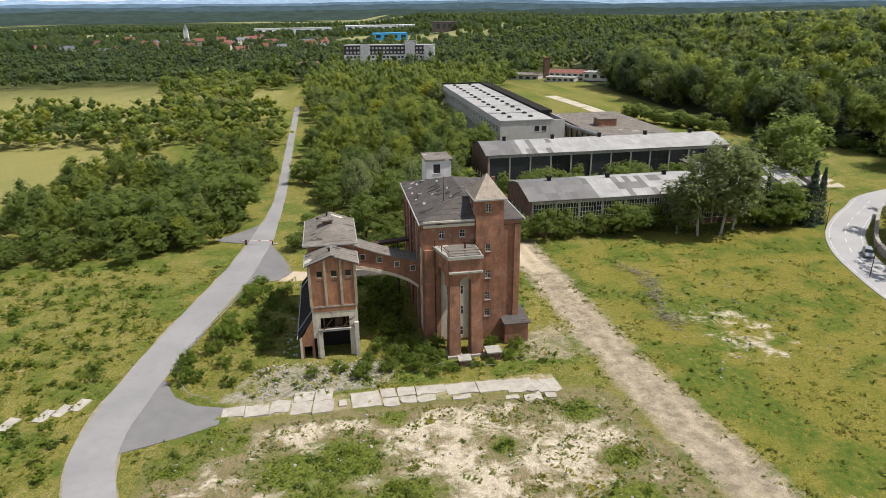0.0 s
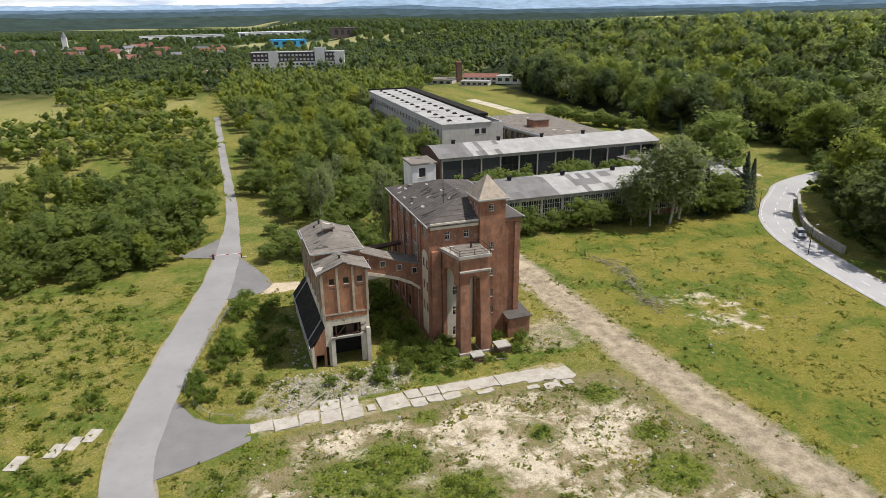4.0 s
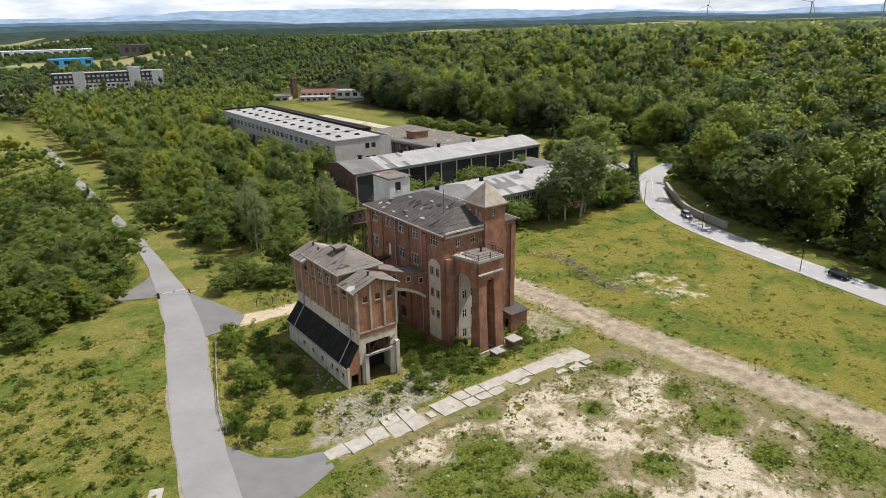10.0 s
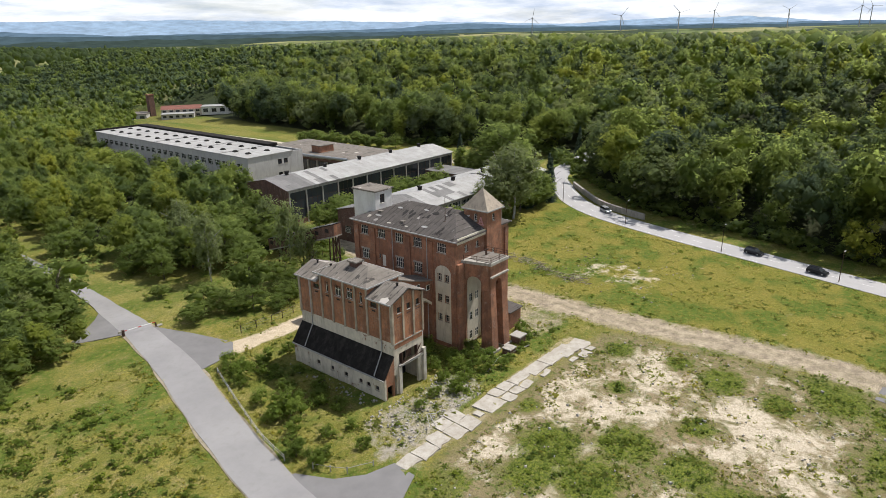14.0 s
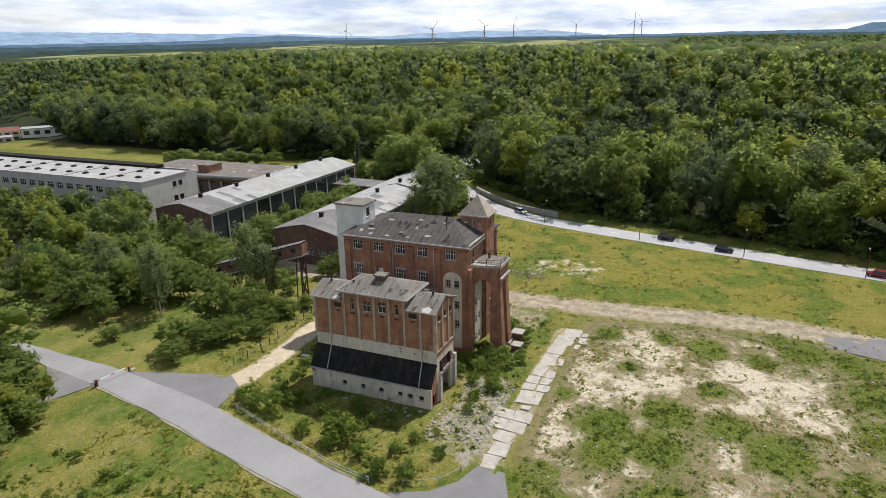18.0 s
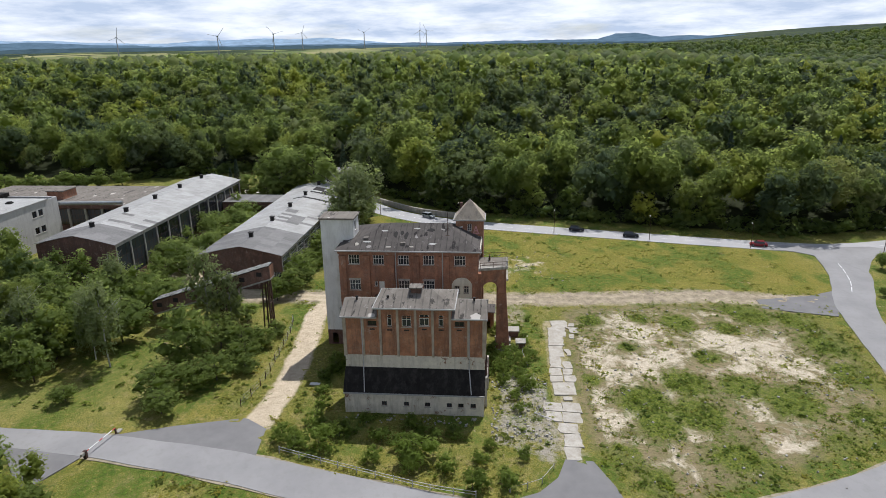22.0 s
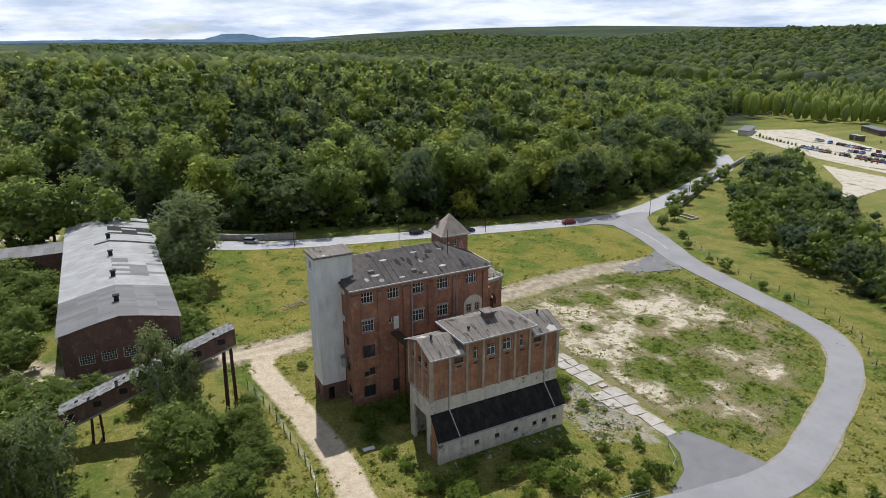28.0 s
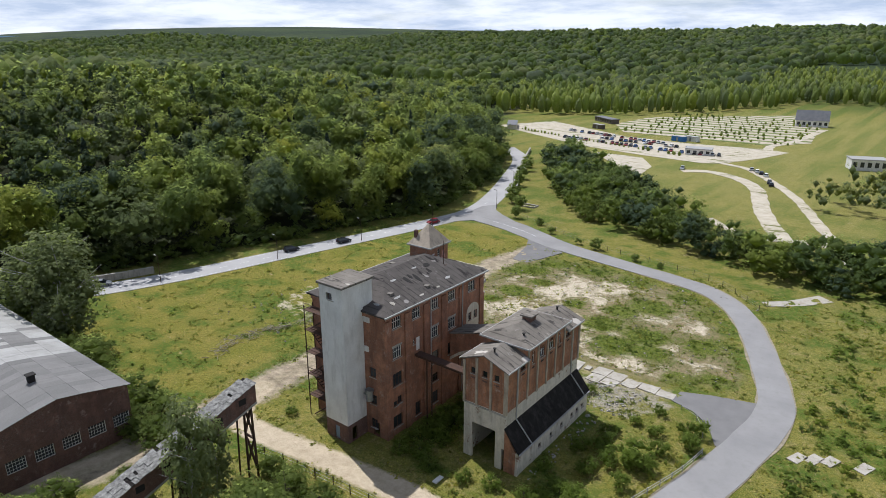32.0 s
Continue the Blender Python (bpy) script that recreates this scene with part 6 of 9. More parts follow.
# ---- trees, shrubs, woods ----
def leaf_sprays(rs, pts, nrm, size, flat=0.62):
    """Leaf sprays: one small ragged three-cornered patch at each place, loosely facing outwards and up."""
    n = len(pts)
    d = nrm * flat + np.array([0, 0, 0.25]) + rs.normal(0, 0.55, (n, 3)) * (1 - flat)
    d /= np.linalg.norm(d, axis=1)[:, None]
    a = np.cross(d, rs.normal(0, 1, (n, 3)))
    a /= np.linalg.norm(a, axis=1)[:, None]
    b = np.cross(d, a)
    s = (size * rs.uniform(0.55, 1.35, n))[:, None]
    k = rs.uniform(0.65, 1.15, (n, 3, 1))
    v = np.stack([pts + a * s * k[:, 0], pts + (-0.5 * a + 0.8 * b) * s * k[:, 1], pts + (-0.5 * a - 0.8 * b) * s * k[:, 2]], 1)
    return v.reshape(-1, 3)


def unit(rs, n):
    v = rs.normal(0, 1, (n, 3))
    return v / np.linalg.norm(v, axis=1)[:, None]


SHAPES = {"broad": (0.40, 0.60, 0.38, 22), "tall": (0.22, 0.56, 0.44, 20), "shrub": (0.58, 0.40, 0.42, 16), "birch": (0.20, 0.54, 0.45, 30),
          "wood": (0.25, 0.58, 0.42, 13), "bush": (0.40, 0.48, 0.48, 24)}


def crown(seed, n, size, kind="broad", core=True, few=0, cut=0.0, knot=5):
    """A crown of unit height (foot at z = 0, top near z = 1): twig ends set on many uneven lobes, each with a knot of
    leaf sprays, and a closed mass in every lobe, coloured darker for the shade inside. Below the height cut no leaves
    grow. Returns vertices, triangles, inner share."""
    rs = np.random.RandomState(seed)
    if kind == "spruce":
        z = 0.06 + 0.94 * rs.uniform(0, 1, n) ** 1.45
        tier = 1 - 0.38 * ((z * 11) % 1)
        r = 0.20 * (1 - z) ** 0.85 * tier * rs.uniform(0.55, 1.08, n) + 0.006
        a = rs.uniform(0, 2 * np.pi, n)
        p = np.stack([r * np.cos(a), r * np.sin(a), z - r * 0.35], 1)
        nm = np.stack([np.cos(a), np.sin(a), np.full(n, 0.6)], 1)
        nm /= np.linalg.norm(nm, axis=1)[:, None]
        core = False
    else:
        R, zc, H, lobes = SHAPES[kind]
        lobes = few or lobes
        u = unit(rs, lobes)
        q = rs.uniform(0.42, 0.86, lobes)[:, None]
        cen = u * q * np.array([R, R, H]) + np.array([0, 0, zc])
        rad = rs.uniform(0.28, 0.56, lobes) * (1.0 + 2.0 / lobes) * (R if kind != "shrub" else R * 0.8)
        if kind == "shrub":
            cen[:, 2] = np.abs(cen[:, 2])
        sq = np.array([1, 1, {"birch": 1.5, "tall": 1.35, "wood": 1.3}.get(kind, 0.85)])
        m_ = max(4, int(n * 2.6 / knot))
        pick = rs.choice(lobes, m_, p=rad ** 2 / (rad ** 2).sum())
        u = unit(rs, m_)
        u[:, 2] = np.where(u[:, 2] < -0.35, -u[:, 2], u[:, 2])
        tip = cen[pick] + u * rad[pick][:, None] * sq * rs.uniform(0.74, 1.14, (m_, 1))
        hidden = tip[:, 2] < cut
        for c, r in zip(cen, rad):
            hidden |= (((tip - c) / sq) ** 2).sum(1) < (0.70 * r) ** 2
        tip, u = tip[~hidden], u[~hidden]
        m_ = max(1, n // knot)
        tip, u = np.resize(tip, (m_, 3)), np.resize(u, (m_, 3))
        p = np.repeat(tip, knot, 0) + rs.normal(0, 1, (m_ * knot, 3)) * size * np.array([0.85, 0.85, 0.55])
        nm = np.repeat(u, knot, 0)
        if kind == "birch":
            p[::3, 2] -= rs.uniform(0.02, 0.10, len(p[::3]))
    v = leaf_sprays(rs, p, nm, size)
    f = np.arange(len(v)).reshape(-1, 3)
    leaves = len(v)
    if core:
        # the inner mass of each lobe, marked for the painted shade
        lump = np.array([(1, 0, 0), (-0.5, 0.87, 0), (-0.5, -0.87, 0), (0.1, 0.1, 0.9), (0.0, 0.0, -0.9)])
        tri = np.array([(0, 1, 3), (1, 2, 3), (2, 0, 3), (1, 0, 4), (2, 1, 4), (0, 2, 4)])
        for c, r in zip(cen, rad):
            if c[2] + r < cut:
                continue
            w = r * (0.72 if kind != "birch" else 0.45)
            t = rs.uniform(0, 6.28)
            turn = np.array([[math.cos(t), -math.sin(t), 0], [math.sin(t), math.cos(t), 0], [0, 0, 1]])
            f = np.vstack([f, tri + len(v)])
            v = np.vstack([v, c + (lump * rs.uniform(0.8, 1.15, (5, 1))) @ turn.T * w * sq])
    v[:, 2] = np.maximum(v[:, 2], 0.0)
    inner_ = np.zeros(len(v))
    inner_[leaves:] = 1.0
    return v, f, inner_


def trunk_mesh(name, seed, height_, r, bark, birch=False):
    """A tapered trunk with a few limbs that reach into the crown."""
    rr_ = random.Random(seed)
    bm = bmesh.new()
    pts = [Vector((0, 0, -0.05))]
    for i in range(1, 5):
        pts.append(Vector((rr_.uniform(-0.02, 0.02) * height_, rr_.uniform(-0.02, 0.02) * height_, height_ * (0.75 if not birch else 0.9) * i / 4)))
    for i in range(4):
        tube(bm, pts[i], pts[i + 1], r * (1 - 0.2 * i), r * (0.8 - 0.2 * i), 7)
    for i in range(7):
        a = rr_.uniform(0, 6.28)
        z = height_ * rr_.uniform(0.3, 0.65)
        L = height_ * rr_.uniform(0.16, 0.28)
        tube(bm, (0, 0, z), (L * math.cos(a), L * math.sin(a), z + L * 0.8), r * 0.4, r * 0.12, 5)
    me = bpy.data.meshes.new(name)
    bm.to_mesh(me)
    bm.free()
    me.materials.append(bark)
    return me


def crown_mesh(name, arrays, mat):
    ob = mesh_np(name, arrays[0], arrays[1], mat, smooth=True)
    me = ob.data
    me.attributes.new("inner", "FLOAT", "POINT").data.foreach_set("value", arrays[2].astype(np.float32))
    bpy.data.objects.remove(ob)
    return me


TREE_KINDS = {}
for kind, n, size, mat, bark, count in (("broad", 2000, 0.021, M_LEAF, M_BARK, 4), ("bush", 1800, 0.023, M_LEAF, M_BARK, 6), ("tall", 1800, 0.018, M_LEAF, M_BARK, 3), ("birch", 2600, 0.016, M_LEAF_GREY, M_BARK_BIRCH, 3),
                                        ("spruce", 2200, 0.020, M_LEAF_SPRUCE, M_BARK, 2), ("shrub", 900, 0.040, M_LEAF_SHRUB, M_BARK, 5)):
    TREE_KINDS[kind] = [(crown_mesh("crown", crown(11 + 7 * i + len(kind), n, size, kind), mat), trunk_mesh("trunk", i, 1.0, 0.016 if kind != "birch" else 0.011, bark, kind == "birch"))
                        for i in range(count)]
LABELS = {"broad": ("green broad-leaved tree with an uneven crown", "tree"), "bush": ("bushy green tree leafy down to the ground", "tree"), "tall": ("slender green broad-leaved tree", "tree"), "birch": ("grey-green drooping birch tree", "tree"),
          "spruce": ("dark green conical spruce", "tree"), "shrub": ("dense bright green shrub", "shrub")}
NAMES = {"broad": "tree", "bush": "bushy_tree", "tall": "slender_tree", "birch": "birch", "spruce": "spruce", "shrub": "shrub"}
trnd = random.Random(21)


def plant(kind, x, y, h, wide=1.0, label="", group=""):
    """One tree or shrub as a thing, with its trunk and crown."""
    cm, tm = trnd.choice(TREE_KINDS[kind])
    lab, cat = LABELS[kind]
    ob = new(NAMES[kind])
    ob.matrix_basis = pose(x, y, float(height(x, y)) - 0.05, 0, 0, trnd.uniform(0, 360))
    tagged(ob, label or lab, cat, group)
    for nm, me in (("crown", cm), ("trunk", tm)):
        c = new(nm, me)
        c.parent = ob
        c.scale = (h * wide, h * wide, h)
    return ob


# by the coal gallery and the near shed
for x, y, h, w in ((4.9, 147.0, 16.5, 0.85), (7.2, 151.0, 13.0, 0.9), (17.0, 134.8, 17.5, 0.85), (18.2, 131.0, 13.0, 0.8), (9.0, 164.0, 14.0, 1.0), (29.5, 160.5, 13.5, 1.0), (14.0, 175.0, 13.0, 1.1), (78.0, 122.0, 21.5, 1.3), (83.0, 121.5, 22.5, 1.4), (87.5, 124.0, 19.5, 1.4), (74.0, 124.0, 15.0, 1.2)):
    plant("birch", x, y, h, w)
for x, y, h in ((95.5, 125.0, 12.5), (106.0, 123.8, 15.0), (109.5, 125.0, 13.0), (124.0, 172.0, 15.0), (128.0, 176.0, 11.0)):
    plant("spruce", x, y, h)
for x, y, h, w in ((111.5, 137.0, 18.0, 1.0), (117.5, 143.5, 21.0, 1.0), (122.0, 151.5, 22.0, 1.1), (115.0, 153.0, 18.0, 1.1), (130.0, 162.0, 20.0, 1.0), (126.0, 156.0, 19.0, 1.0), (114.5, 158.5, 11.0, 1.1), (118.0, 166.0, 11.0, 1.2)):
    plant("tall", x, y, h, w * 1.3, "tall grey-green poplar by the road", "poplars by the road")
for x, y, h, w in ((44.5, 126.5, 6.0, 1.1), (49.5, 127.0, 5.5, 1.1), (55.0, 127.0, 4.2, 1.2), (60.5, 126.3, 6.2, 1.1), (65.0, 126.0, 6.6, 1.1), (70.0, 127.2, 5.0, 1.2), (75.5, 126.2, 6.0, 1.1), (91.5, 124.6, 8.0, 1.0),
                   (98.0, 124.0, 8.5, 1.0), (101.5, 124.5, 9.5, 1.0), (35.5, 128.5, 4.0, 1.2), (38.8, 126.5, 4.8, 1.2)):
    plant("bush", x, y, h * 1.25, w * 1.15, "leafy young tree before the shed wall", "trees along the shed")
for i in range(26):
    x, y = 44 + i * 2.35 + trnd.uniform(-1, 1), trnd.uniform(149.8, 163.5)
    plant("bush" if i % 3 else "tall", x, y, trnd.uniform(5.5, 9.0), 1.25, "leafy self-sown tree between the sheds", "trees between the sheds")
# a bank of bright shrubs before the forest, behind the sheds
for i in range(16):
    plant("bush", 131 + i * 1.25 + trnd.uniform(-1, 1), 273 - i * 2.7 + trnd.uniform(-3, 3), trnd.uniform(5.0, 8.0), 1.35, "bright leafy shrub before the forest", "shrubs before the forest")
# west of the sandy track
for x, y, h, w in ((6.1, 134.4, 11.0, 0.95), (-5.0, 133.2, 6.5, 1.1), (-1.5, 129.5, 5.5, 1.2), (1.5, 127.0, 5.2, 1.2), (-8.5, 131.0, 4.6, 1.2), (7.8, 124.6, 4.6, 1.2), (11.5, 126.5, 5.6, 1.1), (14.0, 124.2, 4.0, 1.3), (18.8, 123.0, 3.0, 1.3), (4.2, 123.2, 3.2, 1.3),
                   (-0.6, 156.5, 7.5, 0.9), (-6.2, 147.4, 3.3, 1.2), (12.5, 131.0, 7.0, 1.0), (26.0, 150.5, 9.5, 1.0), (14.0, 150.0, 9.0, 1.0), (12.0, 152.0, 11.0, 1.0), (31.0, 156.0, 9.0, 1.1), (34.0, 163.5, 9.0, 1.0),
                   (26.0, 160.0, 11.0, 1.0), (7.0, 158.0, 10.0, 1.0), (17.0, 161.0, 11.0, 1.0), (22.0, 169.0, 11.0, 1.0), (33.5, 149.0, 6.0, 1.1), (27.0, 136.5, 4.5, 1.2), (33.0, 143.0, 5.0, 1.1), (1.5, 161.0, 9.0, 1.0), (5.5, 168.0, 10.0, 1.0), (40.5, 129.5, 4.0, 1.2),
                   (-3.0, 166.0, 7.0, 1.1), (31.0, 136.0, 3.0, 1.3), (24.0, 130.5, 4.0, 1.2)):
    plant("bush", x, y, h, w * 1.2)
# west side of the access road
for x, y, h, w in ((-23.0, 150.9, 13.0, 1.05), (-24.0, 146.8, 7.0, 1.1), (-35.6, 138.8, 9.8, 1.2), (-31.0, 142.0, 9.0, 1.2), (-31.8, 170.2, 13.0, 1.1), (-26.5, 159.0, 12.0, 1.0), (-45.3, 145.6, 12.0, 1.1), (-41.5, 150.0, 10.5, 1.1), (-38.5, 133.0, 6.0, 1.3), (-30.5, 135.0, 4.5, 1.3),
                   (-25.6, 183.6, 11.0, 1.0), (-35.0, 181.0, 10.0, 1.0), (-47.0, 136.0, 8.5, 1.2), (-54.0, 131.5, 7.0, 1.3), (-60.0, 137.0, 8.0, 1.3), (-66.0, 131.0, 6.5, 1.4), (-24.0, 205.0, 10.5, 1.0), (-28.0, 214.0, 10.0, 1.0), (-36.0, 160.0, 11.0, 1.1), (-52.0, 148.0, 10.0, 1.2),
                   (-42.0, 128.5, 5.0, 1.3), (-24.5, 170.5, 10.0, 1.0), (-8.5, 186.0, 8.0, 1.0), (-6.0, 193.0, 9.0, 1.0)):
    plant("bush", x, y, h, w * 1.2)
# shrubs round the silo and the house
for x, y, h, w in ((-14.7, 94.6, 3.0, 1.05), (-17.0, 93.0, 2.6, 1.1), (-13.3, 97.6, 2.6, 1.1), (-11.0, 106.4, 2.2, 1.2), (-15.6, 109.0, 2.5, 1.1), (-13.2, 109.5, 1.8, 1.2), (-22.2, 85.0, 3.2, 0.8), (-16.0, 78.6, 2.2, 0.9), (-14.0, 83.0, 1.5, 1.2), (-22.4, 80.6, 3.4, 0.7),
                   (1.4, 77.6, 2.5, 0.9), (3.2, 81.2, 2.8, 0.7), (4.8, 84.5, 2.6, 1.0), (6.5, 88.0, 3.2, 1.0), (5.0, 92.5, 3.4, 1.0), (8.5, 95.0, 3.0, 1.0), (5.2, 98.5, 3.2, 1.0), (8.6, 102.0, 2.6, 1.1), (5.0, 104.5, 2.4, 1.1), (9.5, 106.5, 2.0, 1.2), (9.8, 90.0, 3.0, 0.9), (8.6, 84.0, 2.8, 1.0),
                   (11.3, 81.7, 3.4, 0.9), (12.6, 79.5, 2.4, 1.1), (13.3, 83.3, 3.0, 0.8), (9.3, 80.3, 2.0, 1.1), (14.6, 77.0, 1.5, 1.4), (17.5, 77.6, 1.3, 1.3), (21.3, 82.6, 2.2, 0.9), (24.9, 81.8, 2.4, 0.9), (20.2, 77.7, 1.1, 1.5), (27.5, 76.7, 0.9, 1.6), (-8.5, 100.5, 2.0, 1.0), (28.2, 112.0, 1.6, 1.2), (-17.0, 92.0, 4.4, 1.15), (-15.7, 105.5, 3.8, 1.1), (-22.3, 84.0, 2.6, 1.0), (-12.6, 91.5, 2.6, 1.2), (-9.6, 107.7, 2.4, 1.2), (-14.0, 111.0, 3.0, 1.0),
                   (-17.6, 98.0, 2.4, 1.1), (-12.0, 88.0, 2.2, 1.2), (-10.4, 93.5, 2.8, 1.0), (-12.3, 103.6, 2.6, 1.1), (-17.4, 84.0, 2.0, 1.2), (-20.5, 80.8, 2.2, 1.0), (2.6, 77.8, 2.4, 1.1), (9.7, 78.2, 2.6, 1.1), (7.5, 81.5, 3.0, 1.0), (-4.5, 78.9, 1.6, 1.3),
                   (-1.0, 79.5, 1.8, 1.2), (5.5, 79.0, 2.2, 1.2), (11.6, 76.4, 1.8, 1.3), (23.0, 79.0, 1.6, 1.3), (-19.0, 88.5, 2.8, 1.0), (-19.4, 93.0, 2.2, 1.1), (6.0, 108.5, 2.6, 1.2), (8.8, 109.5, 2.2, 1.2), (3.5, 109.8, 1.8, 1.3), (6.8, 99.8, 3.4, 1.1), (7.0, 104.0, 3.2, 1.1), (6.4, 90.5, 3.2, 1.1), (9.0, 99.0, 3.0, 1.0), (-1.5, 108.6, 1.8, 1.3), (-5.0, 107.8, 2.0, 1.2)):
    plant("shrub", x, y, h, w)
# along the southern bend of the road
for x, y, h, w in ((61.5, -6.0, 5.0, 0.8), (44.0, 3.0, 2.6, 1.0), (27.0, 9.0, 3.8, 1.0), (33.0, 7.5, 2.0, 1.2), (15.0, 11.5, 2.2, 1.2), (66.0, -16.0, 6.0, 0.9), (73.0, -22.0, 6.5, 0.9), (79.0, -34.0, 6.0, 0.9), (86.0, -48.0, 6.5, 0.9), (92.0, -60.0, 6.0, 0.9), (99.0, -76.0, 6.5, 0.9), (104.0, -85.0, 6.0, 0.9),
                   (8.0, 13.0, 1.6, 1.3), (51.0, -3.0, 3.0, 1.0)):
    plant("bush", x, y, h, w * 1.1, "green roadside broad-leaved tree", "roadside trees")

# ---- woods, as one mass each ----
def wood_mass(name, label, places, heights, lods, mat, tints, wides, kinds=None):
    """Many crowns joined into one object; lods: for each place which prepared crown to use."""
    V, F, T, I, base = [], [], [], [], 0
    rs = np.random.RandomState(len(places))
    for (x, y), h, (v, f, ii), tn, wd in zip(places, heights, lods, tints, wides):
        a = rs.uniform(0, 2 * np.pi)
        c, s = math.cos(a), math.sin(a)
        w = h * wd
        q = np.stack([(v[:, 0] * c - v[:, 1] * s) * w + x, (v[:, 0] * s + v[:, 1] * c) * w + y, v[:, 2] * h], 1)
        V.append(q)
        F.append(f + base)
        T.append(np.full(len(v), tn))
        I.append(ii)
        base += len(v)
    sizes = np.array([len(v) for v in V])
    V, F, T = np.vstack(V), np.vstack(F), np.concatenate(T)
    px, py = np.array(places).T
    V[:, 2] += np.repeat(height(px, py), sizes) - 0.3
    ob = mesh_np(name, V, F, mat[0] if kinds is not None else mat, smooth=True)
    if kinds is not None:
        for extra in mat[1:]:
            ob.data.materials.append(extra)
        ob.data.polygons.foreach_set("material_index", np.repeat(kinds, [len(l[1]) for l in lods]).astype(np.int32))
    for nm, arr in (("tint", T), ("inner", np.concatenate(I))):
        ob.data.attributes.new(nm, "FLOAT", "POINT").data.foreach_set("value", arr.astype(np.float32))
    return tagged(ob, label, "woodland", kind="stuff")


def scatter(x0, x1, y0, y1, step, seed):
    rs = np.random.RandomState(seed)
    X, Y = np.meshgrid(np.arange(x0, x1, step), np.arange(y0, y1, step * 0.87))
    X = X + (np.arange(X.shape[0]) % 2)[:, None] * step / 2
    X, Y = X + rs.uniform(-0.46, 0.46, X.shape) * step, Y + rs.uniform(-0.46, 0.46, Y.shape) * step
    return X.ravel(), Y.ravel(), rs


LOD_A = [crown(300 + i, 1080, 0.0245, k, few=15, cut=0.14) for i, k in enumerate(("wood", "tall", "wood", "broad", "wood", "tall", "wood", "bush"))]
LOD_E = [crown(350 + i, 1560, 0.022, k, few=11, cut=0.14) for i, k in enumerate(("wood", "wood", "broad", "wood", "tall", "wood", "bush"))]
LOD_B = [crown(400 + i, 330, 0.030, k, few=7, cut=0.42) for i, k in enumerate(("wood", "wood", "tall", "broad", "wood", "tall"))]
LOD_M = [crown(450 + i, 48, 0.050, k, few=6, cut=0.45, knot=3) for i, k in enumerate(("wood", "broad", "tall", "wood"))]


def spindle(seed, r, low, n, size):
    """A far tree of unit height: an uneven closed crown with a few loose sprays round it."""
    rs = np.random.RandomState(seed)
    ring = [np.array([(math.cos(1.57 * j + t) * w * rs.uniform(0.75, 1.25), math.sin(1.57 * j + t) * w * rs.uniform(0.75, 1.25), z * rs.uniform(0.9, 1.1)) for j in range(4)])
            for z, w, t in ((low, 0.55 * r, 0.0), (low + (1 - low) * 0.38, r, 0.7), (low + (1 - low) * 0.76, 0.74 * r, 1.2))]
    v = np.vstack([*ring, [(r * rs.uniform(-0.3, 0.3), r * rs.uniform(-0.3, 0.3), 0.97)]])
    f = [t_ for j in range(4) for k in (0, 4) for t_ in ((k + j, k + (j + 1) % 4, k + 4 + j), (k + (j + 1) % 4, k + 4 + (j + 1) % 4, k + 4 + j))] + [(8 + j, 8 + (j + 1) % 4, 12) for j in range(4)]
    z = rs.uniform(low, 0.96, n)
    a = rs.uniform(0, 6.28, n)
    w = r * np.interp(z, (low, low + (1 - low) * 0.42, 1.0), (0.65, 1.08, 0.45))
    p = np.stack([np.cos(a) * w, np.sin(a) * w, z], 1)
    q = leaf_sprays(rs, p, np.stack([np.cos(a), np.sin(a), np.full(n, 0.4)], 1), size)
    return np.vstack([v, q]), np.vstack([np.array(f), 13 + np.arange(3 * n).reshape(-1, 3)]), np.zeros(13 + 3 * n)


LOD_P = [spindle(560 + i, 0.13 + 0.02 * (i % 3), 0.10, 22, 0.045) for i in range(6)]
LOD_D = [spindle(540 + i, (0.24, 0.18, 0.28)[i % 3], 0.12, 6, 0.08) for i in range(6)]
LOD_K = [crown(580 + i, 320, 0.032, k, few=11) for i, k in enumerate(("bush", "broad", "wood", "bush"))]
LOD_S = [crown(600 + i, 330, 0.04, "spruce") for i in range(3)]


def grow(name, label, x, y, rs, hlo, hhi, lods, mat=None, patchy=0.02, wide=1.05):
    """A wood over many places; with MIXED each tree takes one of four kinds of leaf, in loose stands."""
    n = len(x)
    h = hlo + (hhi - hlo) * rs.beta(1.6, 1.6, n)
    low = np.array([noise.noise(Vector((a * patchy, b * patchy, 3.0))) for a, b in zip(x, y)])
    tint = np.clip(low * 1.0 + rs.normal(0.05, 0.5, n), -1, 1)
    pick = rs.randint(0, len(lods), n)
    kinds = None
    if isinstance(mat, tuple):
        stand = np.array([noise.noise(Vector((a * 0.03, b * 0.03, 9.0))) for a, b in zip(x, y)]) * 1.1 + rs.normal(0, 0.45, n)
        kinds = np.digitize(stand, (-0.32, 0.20, 0.72))
    return wood_mass(name, label, np.stack([x, y], 1), h, [lods[k] for k in pick], mat or M_LEAF_FOREST, tint, wide * rs.uniform(0.8, 1.25, n), kinds)


def edge_d(x, y):
    return x - np.interp(y, EDGE_Y, EDGE_X)


